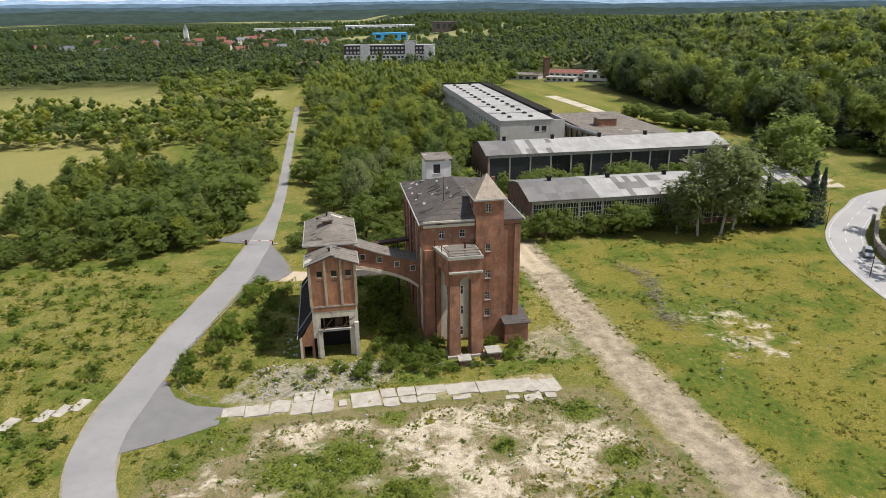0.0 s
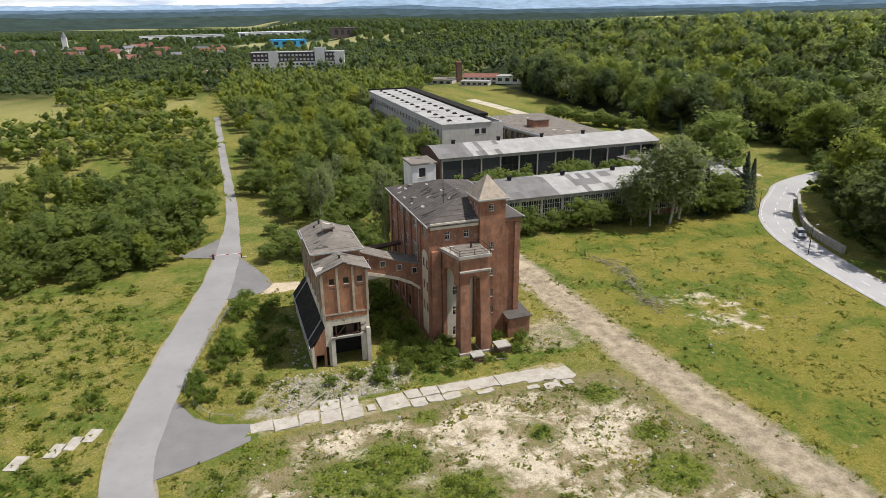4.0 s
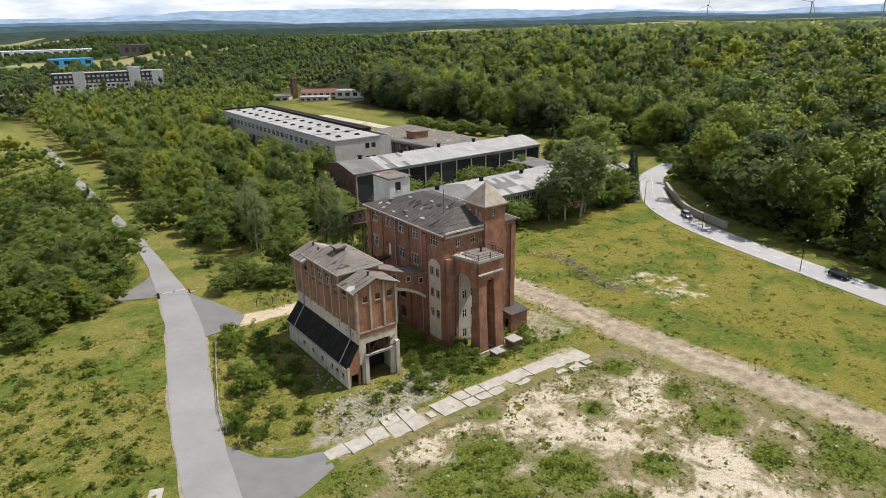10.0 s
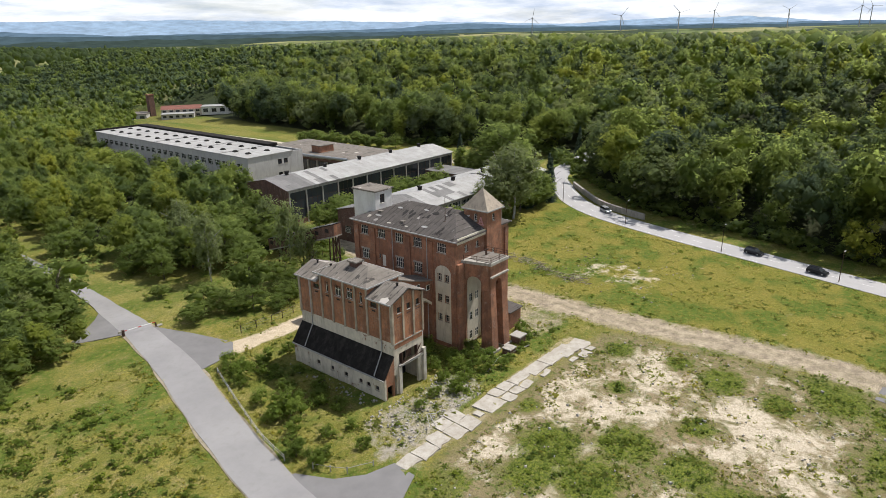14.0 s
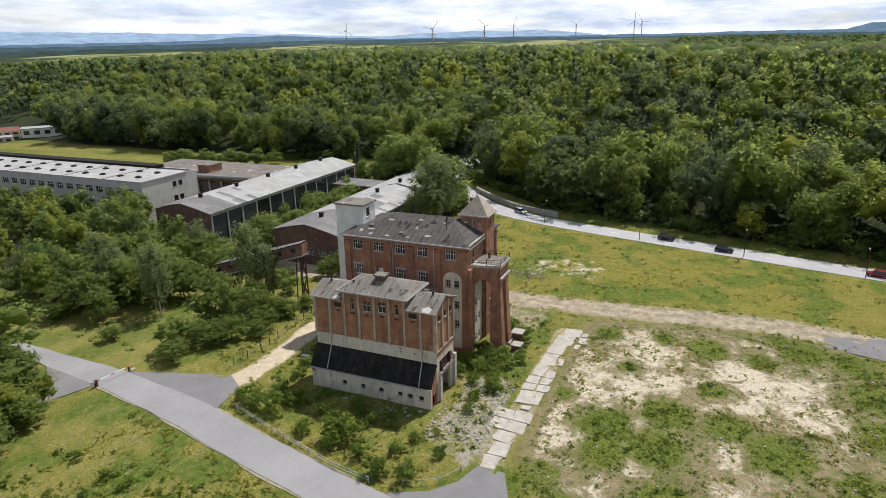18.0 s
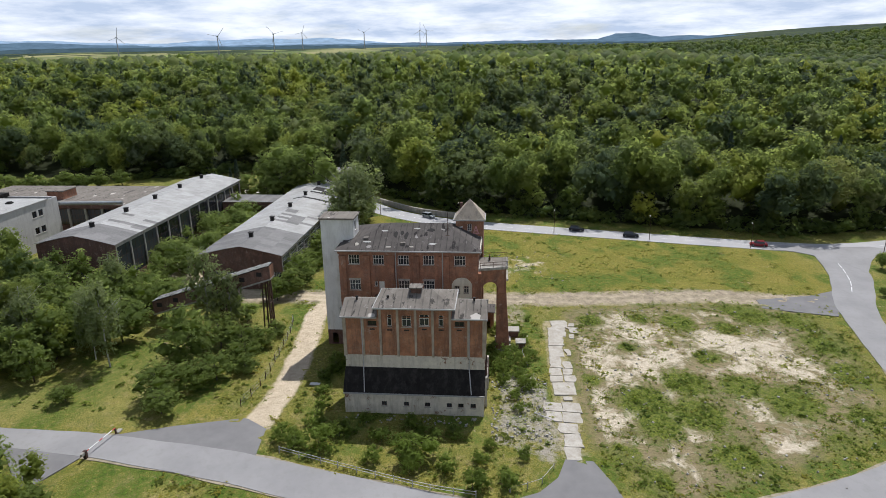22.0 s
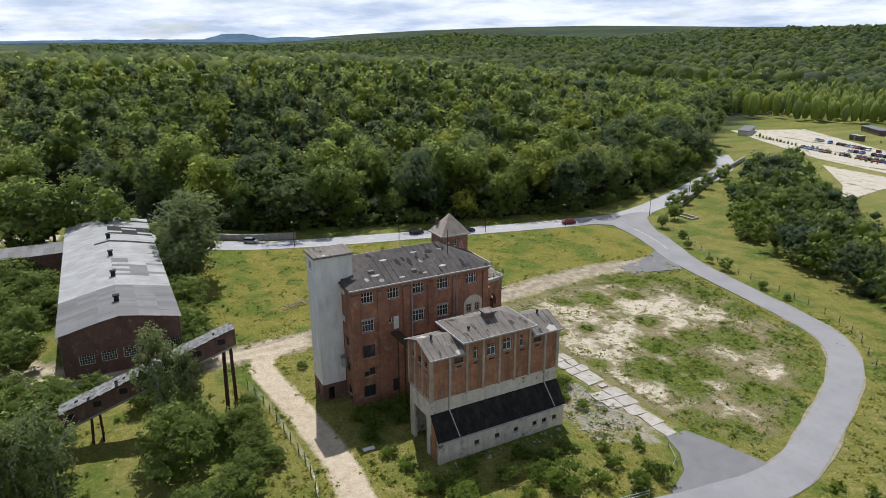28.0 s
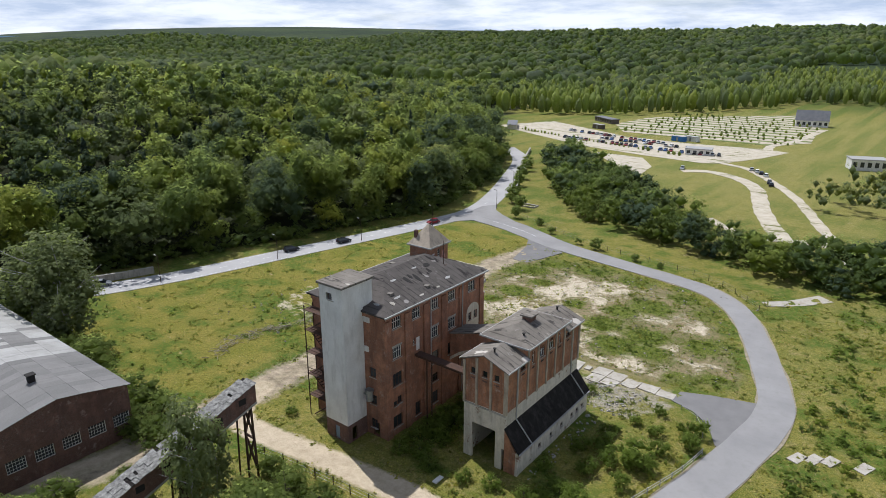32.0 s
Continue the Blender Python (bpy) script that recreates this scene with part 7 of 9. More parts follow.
x, y, rs = scatter(80, 260, -150, 400, 7.4, 1)
d = edge_d(x, y)
k = (d > 5) & (d < 32) & (dist_line(x, y, MAIN_ROAD) > 7)
grow("forest_edge", "dense mixed deciduous forest along the road", x[k], y[k], rs, 10, 25, LOD_E, MIXED, wide=1.0)
x, y, rs = scatter(80, 560, -430, 470, 7.9, 2)
d = edge_d(x, y)
k = (d >= 31) & (d < 125) & (dist_line(x, y, MAIN_ROAD) > 7)
grow("forest_slope", "deciduous forest covering the hillside", x[k], y[k], rs, 10, 22, LOD_B, MIXED, wide=1.05)
k = (d >= 125) & (d < 260)
grow("forest_crest", "deciduous forest over the crest of the hill", x[k], y[k], rs, 9, 18, LOD_M, MIXED, wide=1.2)
x, y, rs = scatter(100, 1700, -420, 900, 16.0, 3)
d = edge_d(x, y)
k = (d >= 255) & (d < 1500) & (np.hypot(x, y) < 1700)
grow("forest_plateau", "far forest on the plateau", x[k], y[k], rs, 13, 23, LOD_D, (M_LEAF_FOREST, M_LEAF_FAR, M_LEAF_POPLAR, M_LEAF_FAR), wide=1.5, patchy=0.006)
x, y, rs = scatter(80, 300, -150, 420, 17.0, 4)
d = edge_d(x, y)
k = (d > 14) & (d < 150) & (rs.uniform(0, 1, len(x)) < 0.35)
grow("forest_conifers", "dark spruces scattered through the forest", x[k], y[k], rs, 14, 19, LOD_S, M_LEAF_SPRUCE)
# low growth along the foot of the slope
x, y, rs = scatter(75, 190, -130, 240, 3.6, 5)
d = edge_d(x, y)
k = (d > 2.8) & (d < 10)
LOD_SH = [crown(700 + i, 150, 0.050, "shrub", few=7) for i in range(4)]
grow("forest_undergrowth", "bright green undergrowth at the forest foot", x[k], y[k], rs, 2.5, 6.5, LOD_SH, M_LEAF_FOREST, wide=1.2)

# the wood north of the works and along the access road
NORTH = [(-5, 182), (2, 160), (14, 156), (22, 168), (39, 164), (39.5, 188), (52, 200), (52.5, 320), (80, 330), (120, 420), (135, 500), (-14, 520), (-10, 380), (-8.5, 270), (-7.5, 222)]
x, y, rs = scatter(-45, 140, 130, 520, 5.7, 6)
open_n = np.array([noise.noise(Vector((a * 0.06, b * 0.06, 2.0))) for a, b in zip(x, y)])
k = (inside(x, y, NORTH) > 0) & (dist_line(x, y, ACCESS) > 6) & (open_n < 0.28)
near_n = k & (y < 330)
NORTH_KINDS = (M_LEAF_FOREST, M_LEAF, M_LEAF_LIGHT, M_LEAF_GREY)
grow("wood_north", "young birch and maple wood behind the works", x[near_n], y[near_n], rs, 5.0, 15.0, LOD_A, NORTH_KINDS, patchy=0.05, wide=1.0)
far_n = k & (y >= 330)
grow("wood_north_far", "deciduous wood towards the town", x[far_n], y[far_n], rs, 9, 16, LOD_M, NORTH_KINDS, patchy=0.03, wide=1.0)
WEST = [(-17.6, 143), (-17.4, 195), (-18.6, 258), (-24, 330), (-38, 336), (-47, 430), (-28, 446), (-24, 520), (-100, 520), (-106, 447), (-78, 385), (-87, 309), (-122, 340), (-230, 330), (-230, 262), (-95, 255), (-74, 247), (-67, 220),
        (-72, 200), (-84, 186), (-72, 174), (-110, 150), (-110, 128), (-60, 132), (-37, 131), (-27, 136)]
x, y, rs = scatter(-232, -15, 100, 525, 5.0, 7)
blank = np.array([noise.noise(Vector((a * 0.05, b * 0.05, 8.0))) for a, b in zip(x, y)])
k = (inside(x, y, WEST) > 0) & (blank < 0.09) & (inside(x, y, [(-40, 190), (-31, 194), (-28, 164), (-35, 160)]) < 0) & (dist_line(x, y, ACCESS) > 3.6)
kn = k & (y < 240) & (x > -85)
grow("wood_west", "thickets and young trees west of the access road", x[kn], y[kn], rs, 2.5, 11.5, LOD_A, NORTH_KINDS, patchy=0.05, wide=1.15)
kn = k & ~kn
grow("wood_west_far", "far thickets west of the access road", x[kn], y[kn], rs, 3.0, 12.5, LOD_M, NORTH_KINDS, patchy=0.05, wide=1.55)
x, y, rs = scatter(-420, 60, 330, 1000, 11.0, 8)
r0 = np.abs(np.sin(x * 0.011) * np.cos(y * 0.013))
k = ((y > 460) & (r0 < 0.82) & ~((x > -30) & (x < 125) & (y > 553) & (y < 600))) | ((y > 395) & (y < 470) & (x < -40) & (x > -60))
k &= ~((x < -20) & (y < 520))
grow("wood_town", "belts of trees before the town", x[k], y[k], rs, 9, 17, LOD_M, (M_LEAF_DARK, M_LEAF_DEEP, M_LEAF_DEEP, M_LEAF_FOREST), wide=1.2)
x, y, rs = scatter(60, 560, 430, 1000, 11.0, 9)
k = (rs.uniform(0, 1, len(x)) < 0.85) & ~((x < 240) & (y < 500) & (y > 425)) & ~((x < 130) & (y > 553) & (y < 620)) & (edge_d(x, y) < 200)
xb, yb, rb = scatter(-60, 150, 522, 556, 8.0, 21)
grow("wood_block", "tall dark trees before the apartment block", xb, yb, rb, 13, 23, LOD_M, (M_LEAF_DARK, M_LEAF_DEEP, M_LEAF_FOREST, M_LEAF_FOREST), wide=1.0)
grow("wood_north_east", "forest beyond the works", x[k], y[k], rs, 11, 19, LOD_M, (M_LEAF_DEEP, M_LEAF_DEEP, M_LEAF_FOREST, M_LEAF_FOREST), wide=1.2)
# dark copse south of the road
COPSE = [(72, -44), (50, -20), (27, -9), (1, -2), (-13, 3), (-28, 7), (-45, 10), (-60, 0), (-45, -14), (-26, -17), (-16, -14), (2, -19), (37, -56), (62, -84), (108, -131), (112, -116), (92, -80)]
x, y, rs = scatter(-70, 125, -140, 20, 4.8, 10)
k = (inside(x, y, COPSE) > 0) & (dist_line(x, y, MAIN_ROAD) > 12) & (dist_line(x, y, ACCESS) > 9)
grow("copse_south", "dark green copse south of the road", x[k], y[k], rs, 4.5, 12.5, LOD_K, (M_LEAF_DEEP, M_LEAF_FOREST, M_LEAF_FOREST, M_LEAF), patchy=0.05, wide=1.1)
# belts and plantation beyond the car park
x, y, rs = scatter(-300, 700, -900, -260, 10.5, 11)
k = (y < np.interp(x, (-300, 66, 78, 130, 161, 188, 212, 265, 420, 700), (-560, -510, -435, -342, -318, -297, -279, -270, -270, -300))) & (rs.uniform(0, 1, len(x)) < 0.92) & (edge_d(x, y) < 40)
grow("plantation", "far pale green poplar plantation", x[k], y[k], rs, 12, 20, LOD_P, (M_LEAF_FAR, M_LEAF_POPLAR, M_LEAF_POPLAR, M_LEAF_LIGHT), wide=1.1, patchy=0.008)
x, y, rs = scatter(-190, 10, -330, -40, 7.0, 12)
k = (x < -22 - 0.42 * (-110 - y)) & (x > -150) & (rs.uniform(0, 1, len(x)) < 0.8) & (y < -70)
grow("belt_west", "grey-green trees beside the car park", x[k], y[k], rs, 8, 13, LOD_M, M_LEAF_GREY, patchy=0.05)

x, y, rs = scatter(-900, 700, 1000, 2600, 26.0, 15)
k = (np.sin(x * 0.006 + 1) * np.cos(y * 0.007) + rs.normal(0, 0.3, len(x)) > -0.25)
grow("woods_far_north", "far belts of trees beyond the town", x[k], y[k], rs, 10, 18, LOD_D, M_LEAF_DARK, wide=1.7)
x, y, rs = scatter(150, 1700, -1900, -420, 24.0, 16)
k = (y < -440 - 0.25 * (x - 150)) | (x > 700)
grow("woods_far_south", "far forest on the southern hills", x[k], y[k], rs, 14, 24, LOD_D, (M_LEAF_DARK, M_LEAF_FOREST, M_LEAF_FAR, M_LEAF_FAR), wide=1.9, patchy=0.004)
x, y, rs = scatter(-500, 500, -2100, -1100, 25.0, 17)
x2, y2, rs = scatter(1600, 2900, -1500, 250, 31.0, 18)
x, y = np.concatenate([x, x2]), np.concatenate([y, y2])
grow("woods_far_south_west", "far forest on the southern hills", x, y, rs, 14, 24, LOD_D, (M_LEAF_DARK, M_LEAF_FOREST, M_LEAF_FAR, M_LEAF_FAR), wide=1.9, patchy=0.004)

# shrubs and thickets over the open ground, by noise
def green_at(px, py):
    """How green the waste lot is at each place."""
    return np.max([np.exp(-((px - a) ** 2 + (py - b) ** 2 * 1.3) / (r * r)) for a, b, r in GREEN], 0)


x, y, rs = scatter(-110, 130, 10, 172, 2.5, 13)
dens = growth(x, y)
west_f = (x < -32) & (y < 128)
east_f = (x > 45) & (edge_d(x, y) < -16) & (y > 60) & (y < 124)
lot_f = inside(x, y, LOT) > 1
yard_f = (x > -21) & (x < 30) & (y > 74.5) & (y < 112) & (inside(x, y, [(-8, 82.5), (3.5, 82.5), (3.5, 105.5), (-8, 105.5)]) < 0) & (inside(x, y, [(11, 78.5), (28, 81), (28, 114), (11, 114)]) < 0) & ~((x < -15) & (y < 79))
south_f = (lot_f & (y < 32)) | ((y > 117.5) & (y < 172) & (x > -13) & (x < 26))
p = np.where(west_f, 0.4 + 0.7 * (dens > -0.12), 0) + np.where(east_f, np.where((x < 72) & (y > 86), 0.10 + 0.8 * (dens > 0.05), 0.05 + 0.5 * (dens > 0.25)), 0) + np.where(lot_f, 0.03 + 0.95 * (green_at(x, y) > 0.45), 0)
p = p + np.where(yard_f, 0.65 + 0.4 * (dens > -0.1), 0) + np.where(south_f, 0.3 + 0.5 * (dens > 0), 0)
APRONS = ([(-20.2, 113), (-11.5, 113.2), (-8.0, 118.0), (-10.6, 128), (-13.5, 137), (-17, 134)], [(-27.5, 66), (-15, 69.9), (-15, 74), (-22, 78), (-25, 82)])
clear = (dist_line(x, y, ACCESS) > 4.5) & (inside(x, y, APRONS[0]) < 0) & (inside(x, y, APRONS[1]) < 0) & (dist_line(x, y, TRACK_A) > 3.5) & (dist_line(x, y, TRACK_B) > 2.5)
k = clear & ~west_f & (rs.uniform(0, 1, len(x)) < p * 0.85)
kw = clear & west_f & (rs.uniform(0, 1, len(x)) < p * np.where(y < 62, 1.0, 0.8))
LOD_W = [crown(800 + i, 60, 0.10, "shrub", few=4) for i in range(6)]
grow("scrub", "low green scrub and brambles over the waste ground", x[k], y[k], rs, 0.3, 1.2, LOD_W, M_LEAF_SHRUB, patchy=0.08, wide=1.35)
grow("scrub_west", "tangled low scrub over the western field", x[kw], y[kw], rs, 0.35, 1.9, LOD_W, M_LEAF_SHRUB, patchy=0.07, wide=1.5)
# weeds and grass tufts
x, y, rs = scatter(-74, 92, 16, 124, 0.78, 14)
dens = np.array([noise.noise(Vector((a * 0.11, b * 0.11, 5.0))) for a, b in zip(x, y)])
lot2 = inside(x, y, LOT) > 0
free = (dist_line(x, y, ACCESS, 4) > 3.4) & (dist_line(x, y, TRACK_A, 4) > 2.6) & (dist_line(x, y, TRACK_B, 4) > 1.7) & (dist_line(x, y, MAIN_ROAD, 4) > 4.2)
free &= (inside(x, y, [(-7, 83), (2.5, 83), (2.5, 105), (-7, 105)]) < 0) & (inside(x, y, [(11, 79), (28, 82), (28, 113), (11, 113)]) < 0) & (inside(x, y, [(-27, 66), (-15, 70), (-15.5, 75), (-25, 82)]) < 0)
free &= (inside(x, y, APRONS[0]) < 0)
free &= (inside(x, y, [(-16, 69), (28, 69), (28, 74.2), (-16, 74.2)]) < 0)
k = free & (rs.uniform(0, 1, len(x)) < np.where(dens > 0.02, 0.85, 0.35) * np.where(x > 46, 0.5, 1.0) * np.where(lot2, np.where(growth(x, y) > 0.05, 1.0, 0.35), 1.0))
LOD_T = [crown(900 + i, 12, 0.34, "shrub", core=False, knot=2) for i in range(8)]
x_, y_, rs_ = scatter(-28, 42, 18, 74, 0.55, 19)
kk = (inside(x_, y_, LOT) > -1.5) & (dist_line(x_, y_, ACCESS, 4) > 3.4) & (dist_line(x_, y_, TRACK_A, 4) > 2.4) & (y_ < 69.6) & (rs_.uniform(0, 1, len(x_)) < np.clip(1.25 * green_at(x_, y_) - 0.1, 0.06, 0.9))
grow("lot_weeds", "rank green weeds over the waste lot", x_[kk], y_[kk], rs_, 0.12, 0.6, [crown(930 + i, 12, 0.30, "shrub", core=False, knot=2) for i in range(8)], M_LEAF_SHRUB, patchy=0.09, wide=1.4)
grow("weeds", "tufts of weeds and rough grass", x[k], y[k], rs, 0.15, 0.65, LOD_T, M_WEED, patchy=0.06, wide=1.5)

# ---- slab path, barrier, fences, lamps, cars ----
path = tagged(new("slab_path"), "broken pale concrete slab path before the house", "path", kind="structure")
prnd = random.Random(4)


def ragged(x0, x1, y0, y1, rough=0.16, slant=0.0):
    """The outline of a broken slab: a rectangle with chipped, uneven edges."""
    out = []
    for (ax, ay), (bx, by) in (((x0, y0), (x1, y0)), ((x1, y0), (x1, y1)), ((x1, y1), (x0, y1)), ((x0, y1), (x0, y0))):
        n = max(2, int(math.hypot(bx - ax, by - ay) / 0.7))
        for i in range(n):
            k = i / n
            px, py = ax + (bx - ax) * k, ay + (by - ay) * k
            out.append((px + prnd.gauss(0, rough) * 0.2 + slant * (py - y0), py + prnd.gauss(0, rough) * 0.7))
    return out


for x0, x1, y0, y1, rough, slant in ((-15.9, -13.2, 71.2, 73.3, 0.12, 0), (-13.1, -10.2, 70.9, 73.2, 0.2, 0), (-10.1, -7.7, 70.8, 73.6, 0.2, 0.1), (-7.5, -4.9, 70.3, 72.8, 0.1, 0.1), (-7.2, -4.7, 72.9, 75.1, 0.1, 0.1),
                                     (-4.8, -2.2, 70.0, 72.7, 0.1, 0.1), (-4.5, -2.3, 72.8, 75.3, 0.14, 0.1), (-1.4, -0.4, 71.0, 72.4, 0.25, 0), (0.3, 4.0, 70.2, 73.6, 0.08, -0.06), (4.15, 6.1, 71.8, 73.8, 0.12, -0.06), (4.3, 6.3, 70.0, 71.7, 0.16, -0.06),
                                     (6.25, 8.6, 71.9, 73.8, 0.12, 0), (6.5, 8.5, 70.3, 71.7, 0.2, 0), (8.75, 12.6, 71.6, 73.5, 0.1, 0), (8.7, 11.0, 70.0, 71.4, 0.2, 0), (12.75, 16.9, 70.9, 73.4, 0.1, -0.05), (13.2, 15.6, 69.7, 70.8, 0.22, 0),
                                     (17.0, 20.6, 70.6, 73.3, 0.12, -0.05), (20.7, 24.6, 69.8, 73.0, 0.16, -0.08), (24.7, 27.9, 69.3, 72.0, 0.25, -0.1), (20.0, 21.7, 68.4, 69.4, 0.25, 0), (22.3, 24.6, 67.5, 69.1, 0.3, 0), (25.2, 26.6, 67.9, 68.9, 0.25, 0)):
    bm = bmesh.new()
    z = 0.12 + prnd.uniform(-0.02, 0.04)
    prism(bm, ragged(x0, x1, y0, y1, rough, slant), -0.2, z)
    part("slab", bm, M_SLAB, path)
for x, y in ((-36.0, 76.6), (-37.8, 75.8), (-41.6, 74.8), (-34.2, 77.6)):
    bm = bmesh.new()
    box(bm, -0.75, 0.75, -1.3, 1.3, -0.2, 0.1)
    o = part("slab", bm, M_SLAB, path)
    o.matrix_basis = pose(x, y, 0, 0, 0, -22)

M_REDP = plain("red_paint", (0.5, 0.05, 0.04))
M_WHITEP = plain("white_gloss", (0.78, 0.77, 0.74))
M_BLACK = plain("black_plastic", (0.02, 0.02, 0.02))
gate = thing("barrier", "red and white pole barrier across the access road", "barrier")
gA, gB = Vector((-19.5, 135.5, 0.9)), Vector((-14.0, 134.7, 0.95))
for i in range(9):
    a, b = gA.lerp(gB, i / 9), gA.lerp(gB, (i + 1) / 9)
    bm = bmesh.new()
    tube(bm, a, b, 0.07, n=8)
    part("pole_band", bm, M_WHITEP if i % 4 else M_REDP, gate)
part("post", boxes((-19.75, -19.35, 135.3, 135.7, 0, 1.15)), M_RUST, gate)
part("counterweight", boxes((-20.3, -19.76, 135.35, 135.7, 0.7, 1.1)), M_CONC, gate)
part("rest_post", boxes((-14.1, -13.9, 134.6, 134.8, 0, 0.87)), M_RUST, gate)
part("footing", boxes((-13.85, -12.9, 134.4, 135.0, 0.0, 0.18)), M_CONC, gate)


def fence(label, pts, rails, h, post_step, mat, post_mat, w=0.05):
    ob = thing("fence", label, "fence")
    s = spline(pts, post_step)
    for a, b in zip(s[:-1], s[1:]):
        za, zb = float(height(*a)), float(height(*b))
        for r in rails:
            part("rail", beams(w, ((*a, za + r), (*b, zb + r))), mat, ob)
    for p in s:
        z = float(height(*p))
        part("post", boxes((p[0] - 0.05, p[0] + 0.05, p[1] - 0.05, p[1] + 0.05, z - 0.1, z + h)), post_mat, ob)
    return ob


fence("low pale pipe railing beside the access road", [(-16.6, 110.6), (-18.6, 104.5), (-20.9, 97.0), (-22.9, 90.0), (-23.8, 84.5)], (0.85, 0.45), 0.95, 2.4, M_ZINC, M_ZINC, 0.06)
fence("bent pale pipe railing by the apron", [(-22.6, 80.5), (-20.6, 76.6), (-17.8, 75.0)], (0.7,), 0.9, 1.8, M_ZINC, M_ZINC)
fence("thin wire fence along the sandy track", [(-6, 120.0), (0, 119.2), (8, 119.6), (19.5, 120.6), (25, 121.8)], (1.4, 0.9, 0.4), 1.5, 2.5, M_STEEL, M_RUST, 0.025)
fence("wire fence along the road's grassy verge", [(62, -8), (48, -2), (36, 4), (20, 9), (4, 12), (-8, 17), (-18, 27)], (1.3, 0.8, 0.4), 1.4, 4.0, M_STEEL, M_BARK, 0.025)
debris = thing("bent_pipes", "bent pale pipes lying by the slab path", "scrap pipe")
part("pipe", beams(0.07, ((-8.4, 74.0, 0.9), (-5.8, 76.8, 0.5)), ((-5.8, 76.8, 0.5), (-4.5, 76.2, 0.15)), ((-6.9, 74.2, 0.15), (-5.2, 76.9, 0.3))), M_ZINC, debris)
debris = thing("bent_pipes", "long pale pipe lying in the weeds by the porch", "scrap pipe")
part("pipe", beams(0.07, ((9.0, 77.2, 0.25), (13.2, 78.0, 0.7)), ((13.2, 78.0, 0.7), (20.5, 76.8, 0.3))), M_ZINC, debris)
for x, y, s, lab in ((20.9, 79.4, 1.0, "weathered brick plinth with a concrete cap"), (16.4, 78.2, 0.85, "low broken concrete plinth")):
    o = thing("plinth", lab, "plinth", at=(x, y, 0))
    part("body", boxes((-0.95 * s, 0.95 * s, -0.9 * s, 0.9 * s, -0.1, 1.15 * s)), M_BRICK_DARK, o)
    part("cap", boxes((-1.1 * s, 1.1 * s, -1.05 * s, 1.05 * s, 1.15 * s, 1.35 * s)), M_CONC, o)
o = thing("board", "pale discarded board lying in the grass", "board")
part("plank", boxes((0.8, 1.5, 110.0, 111.6, 0.05, 0.16)), M_WHITE, o)

# heaps of cut brushwood along the edge of the meadow
brnd = random.Random(15)
bm = bmesh.new()
for i in range(260):
    k = brnd.random()
    x, y = 53.4 + 2.2 * math.sin(k * 5) + brnd.gauss(0, 0.9), 109 - 26 * k + brnd.gauss(0, 0.8)
    a, L, z = brnd.uniform(0, 6.28), brnd.uniform(0.7, 2.2), brnd.uniform(0.1, 0.7)
    beam(bm, (x, y, z), (x + L * math.cos(a), y + L * math.sin(a), z + brnd.uniform(-0.3, 0.35)), brnd.uniform(0.03, 0.07))
tagged(part("brushwood", bm, M_DEADWOOD), "grey heaps of cut brushwood on the meadow", "brushwood", kind="stuff")

# rubble on the yard and the lot: loose stones
rs = np.random.RandomState(31)
RX = np.concatenate([rs.uniform(-12, 5, 350), rs.uniform(-20, 36, 350), rs.uniform(48, 72, 120), rs.uniform(-9, -7, 60)])
RY = np.concatenate([rs.uniform(74.5, 83, 350), rs.uniform(24, 69, 350), rs.uniform(66, 98, 120), rs.uniform(84, 104, 60)])
S = rs.uniform(0.05, 0.19, len(RX)) * rs.uniform(0.6, 1.3, len(RX))
corner = np.array([(-1, -1, -0.5), (1, -1, -0.5), (1, 1, -0.5), (-1, 1, -0.5), (-0.7, -0.7, 0.6), (0.8, -0.6, 0.5), (0.6, 0.8, 0.7), (-0.7, 0.6, 0.5)])
ang = rs.uniform(0, 6.28, len(RX))
cs = corner[None] * rs.uniform(0.6, 1.2, (len(RX), 8, 1)) * S[:, None, None]
V = np.stack([cs[..., 0] * np.cos(ang)[:, None] - cs[..., 1] * np.sin(ang)[:, None] + RX[:, None], cs[..., 0] * np.sin(ang)[:, None] + cs[..., 1] * np.cos(ang)[:, None] + RY[:, None], cs[..., 2] + 0.05 + S[:, None] * 0.2], -1).reshape(-1, 3)
F = np.array([(0, 3, 2, 1), (4, 5, 6, 7), (0, 1, 5, 4), (1, 2, 6, 5), (2, 3, 7, 6), (3, 0, 4, 7)])
F = (np.arange(len(RX))[:, None, None] * 8 + F[None]).reshape(-1, 4)
tagged(mesh_np("rubble", V, F, M_CONC), "pale broken stones and concrete rubble", "rubble", kind="stuff")


def lamp_post(x, y, tx, ty):
    """A street lamp: tapered pole, short arm towards the road, flat head."""
    o = thing("street_lamp", "slim dark steel street lamp beside the road", "street lamp", group="street lamps", at=(x, y, float(height(x, y))))
    bm = bmesh.new()
    tube(bm, (0, 0, -0.2), (0, 0, 6.2), 0.09, 0.05, 8)
    part("pole", bm, M_RUST, o)
    d = Vector((tx - x, ty - y, 0)).normalized()
    part("arm", beams(0.06, ((0, 0, 6.15), tuple(d * 0.9 + Vector((0, 0, 6.35))))), M_RUST, o)
    bm = bmesh.new()
    beam(bm, d * 0.7 + Vector((0, 0, 6.38)), d * 1.4 + Vector((0, 0, 6.42)), 0.24, 0.1)
    part("head", bm, M_ZINC, o)


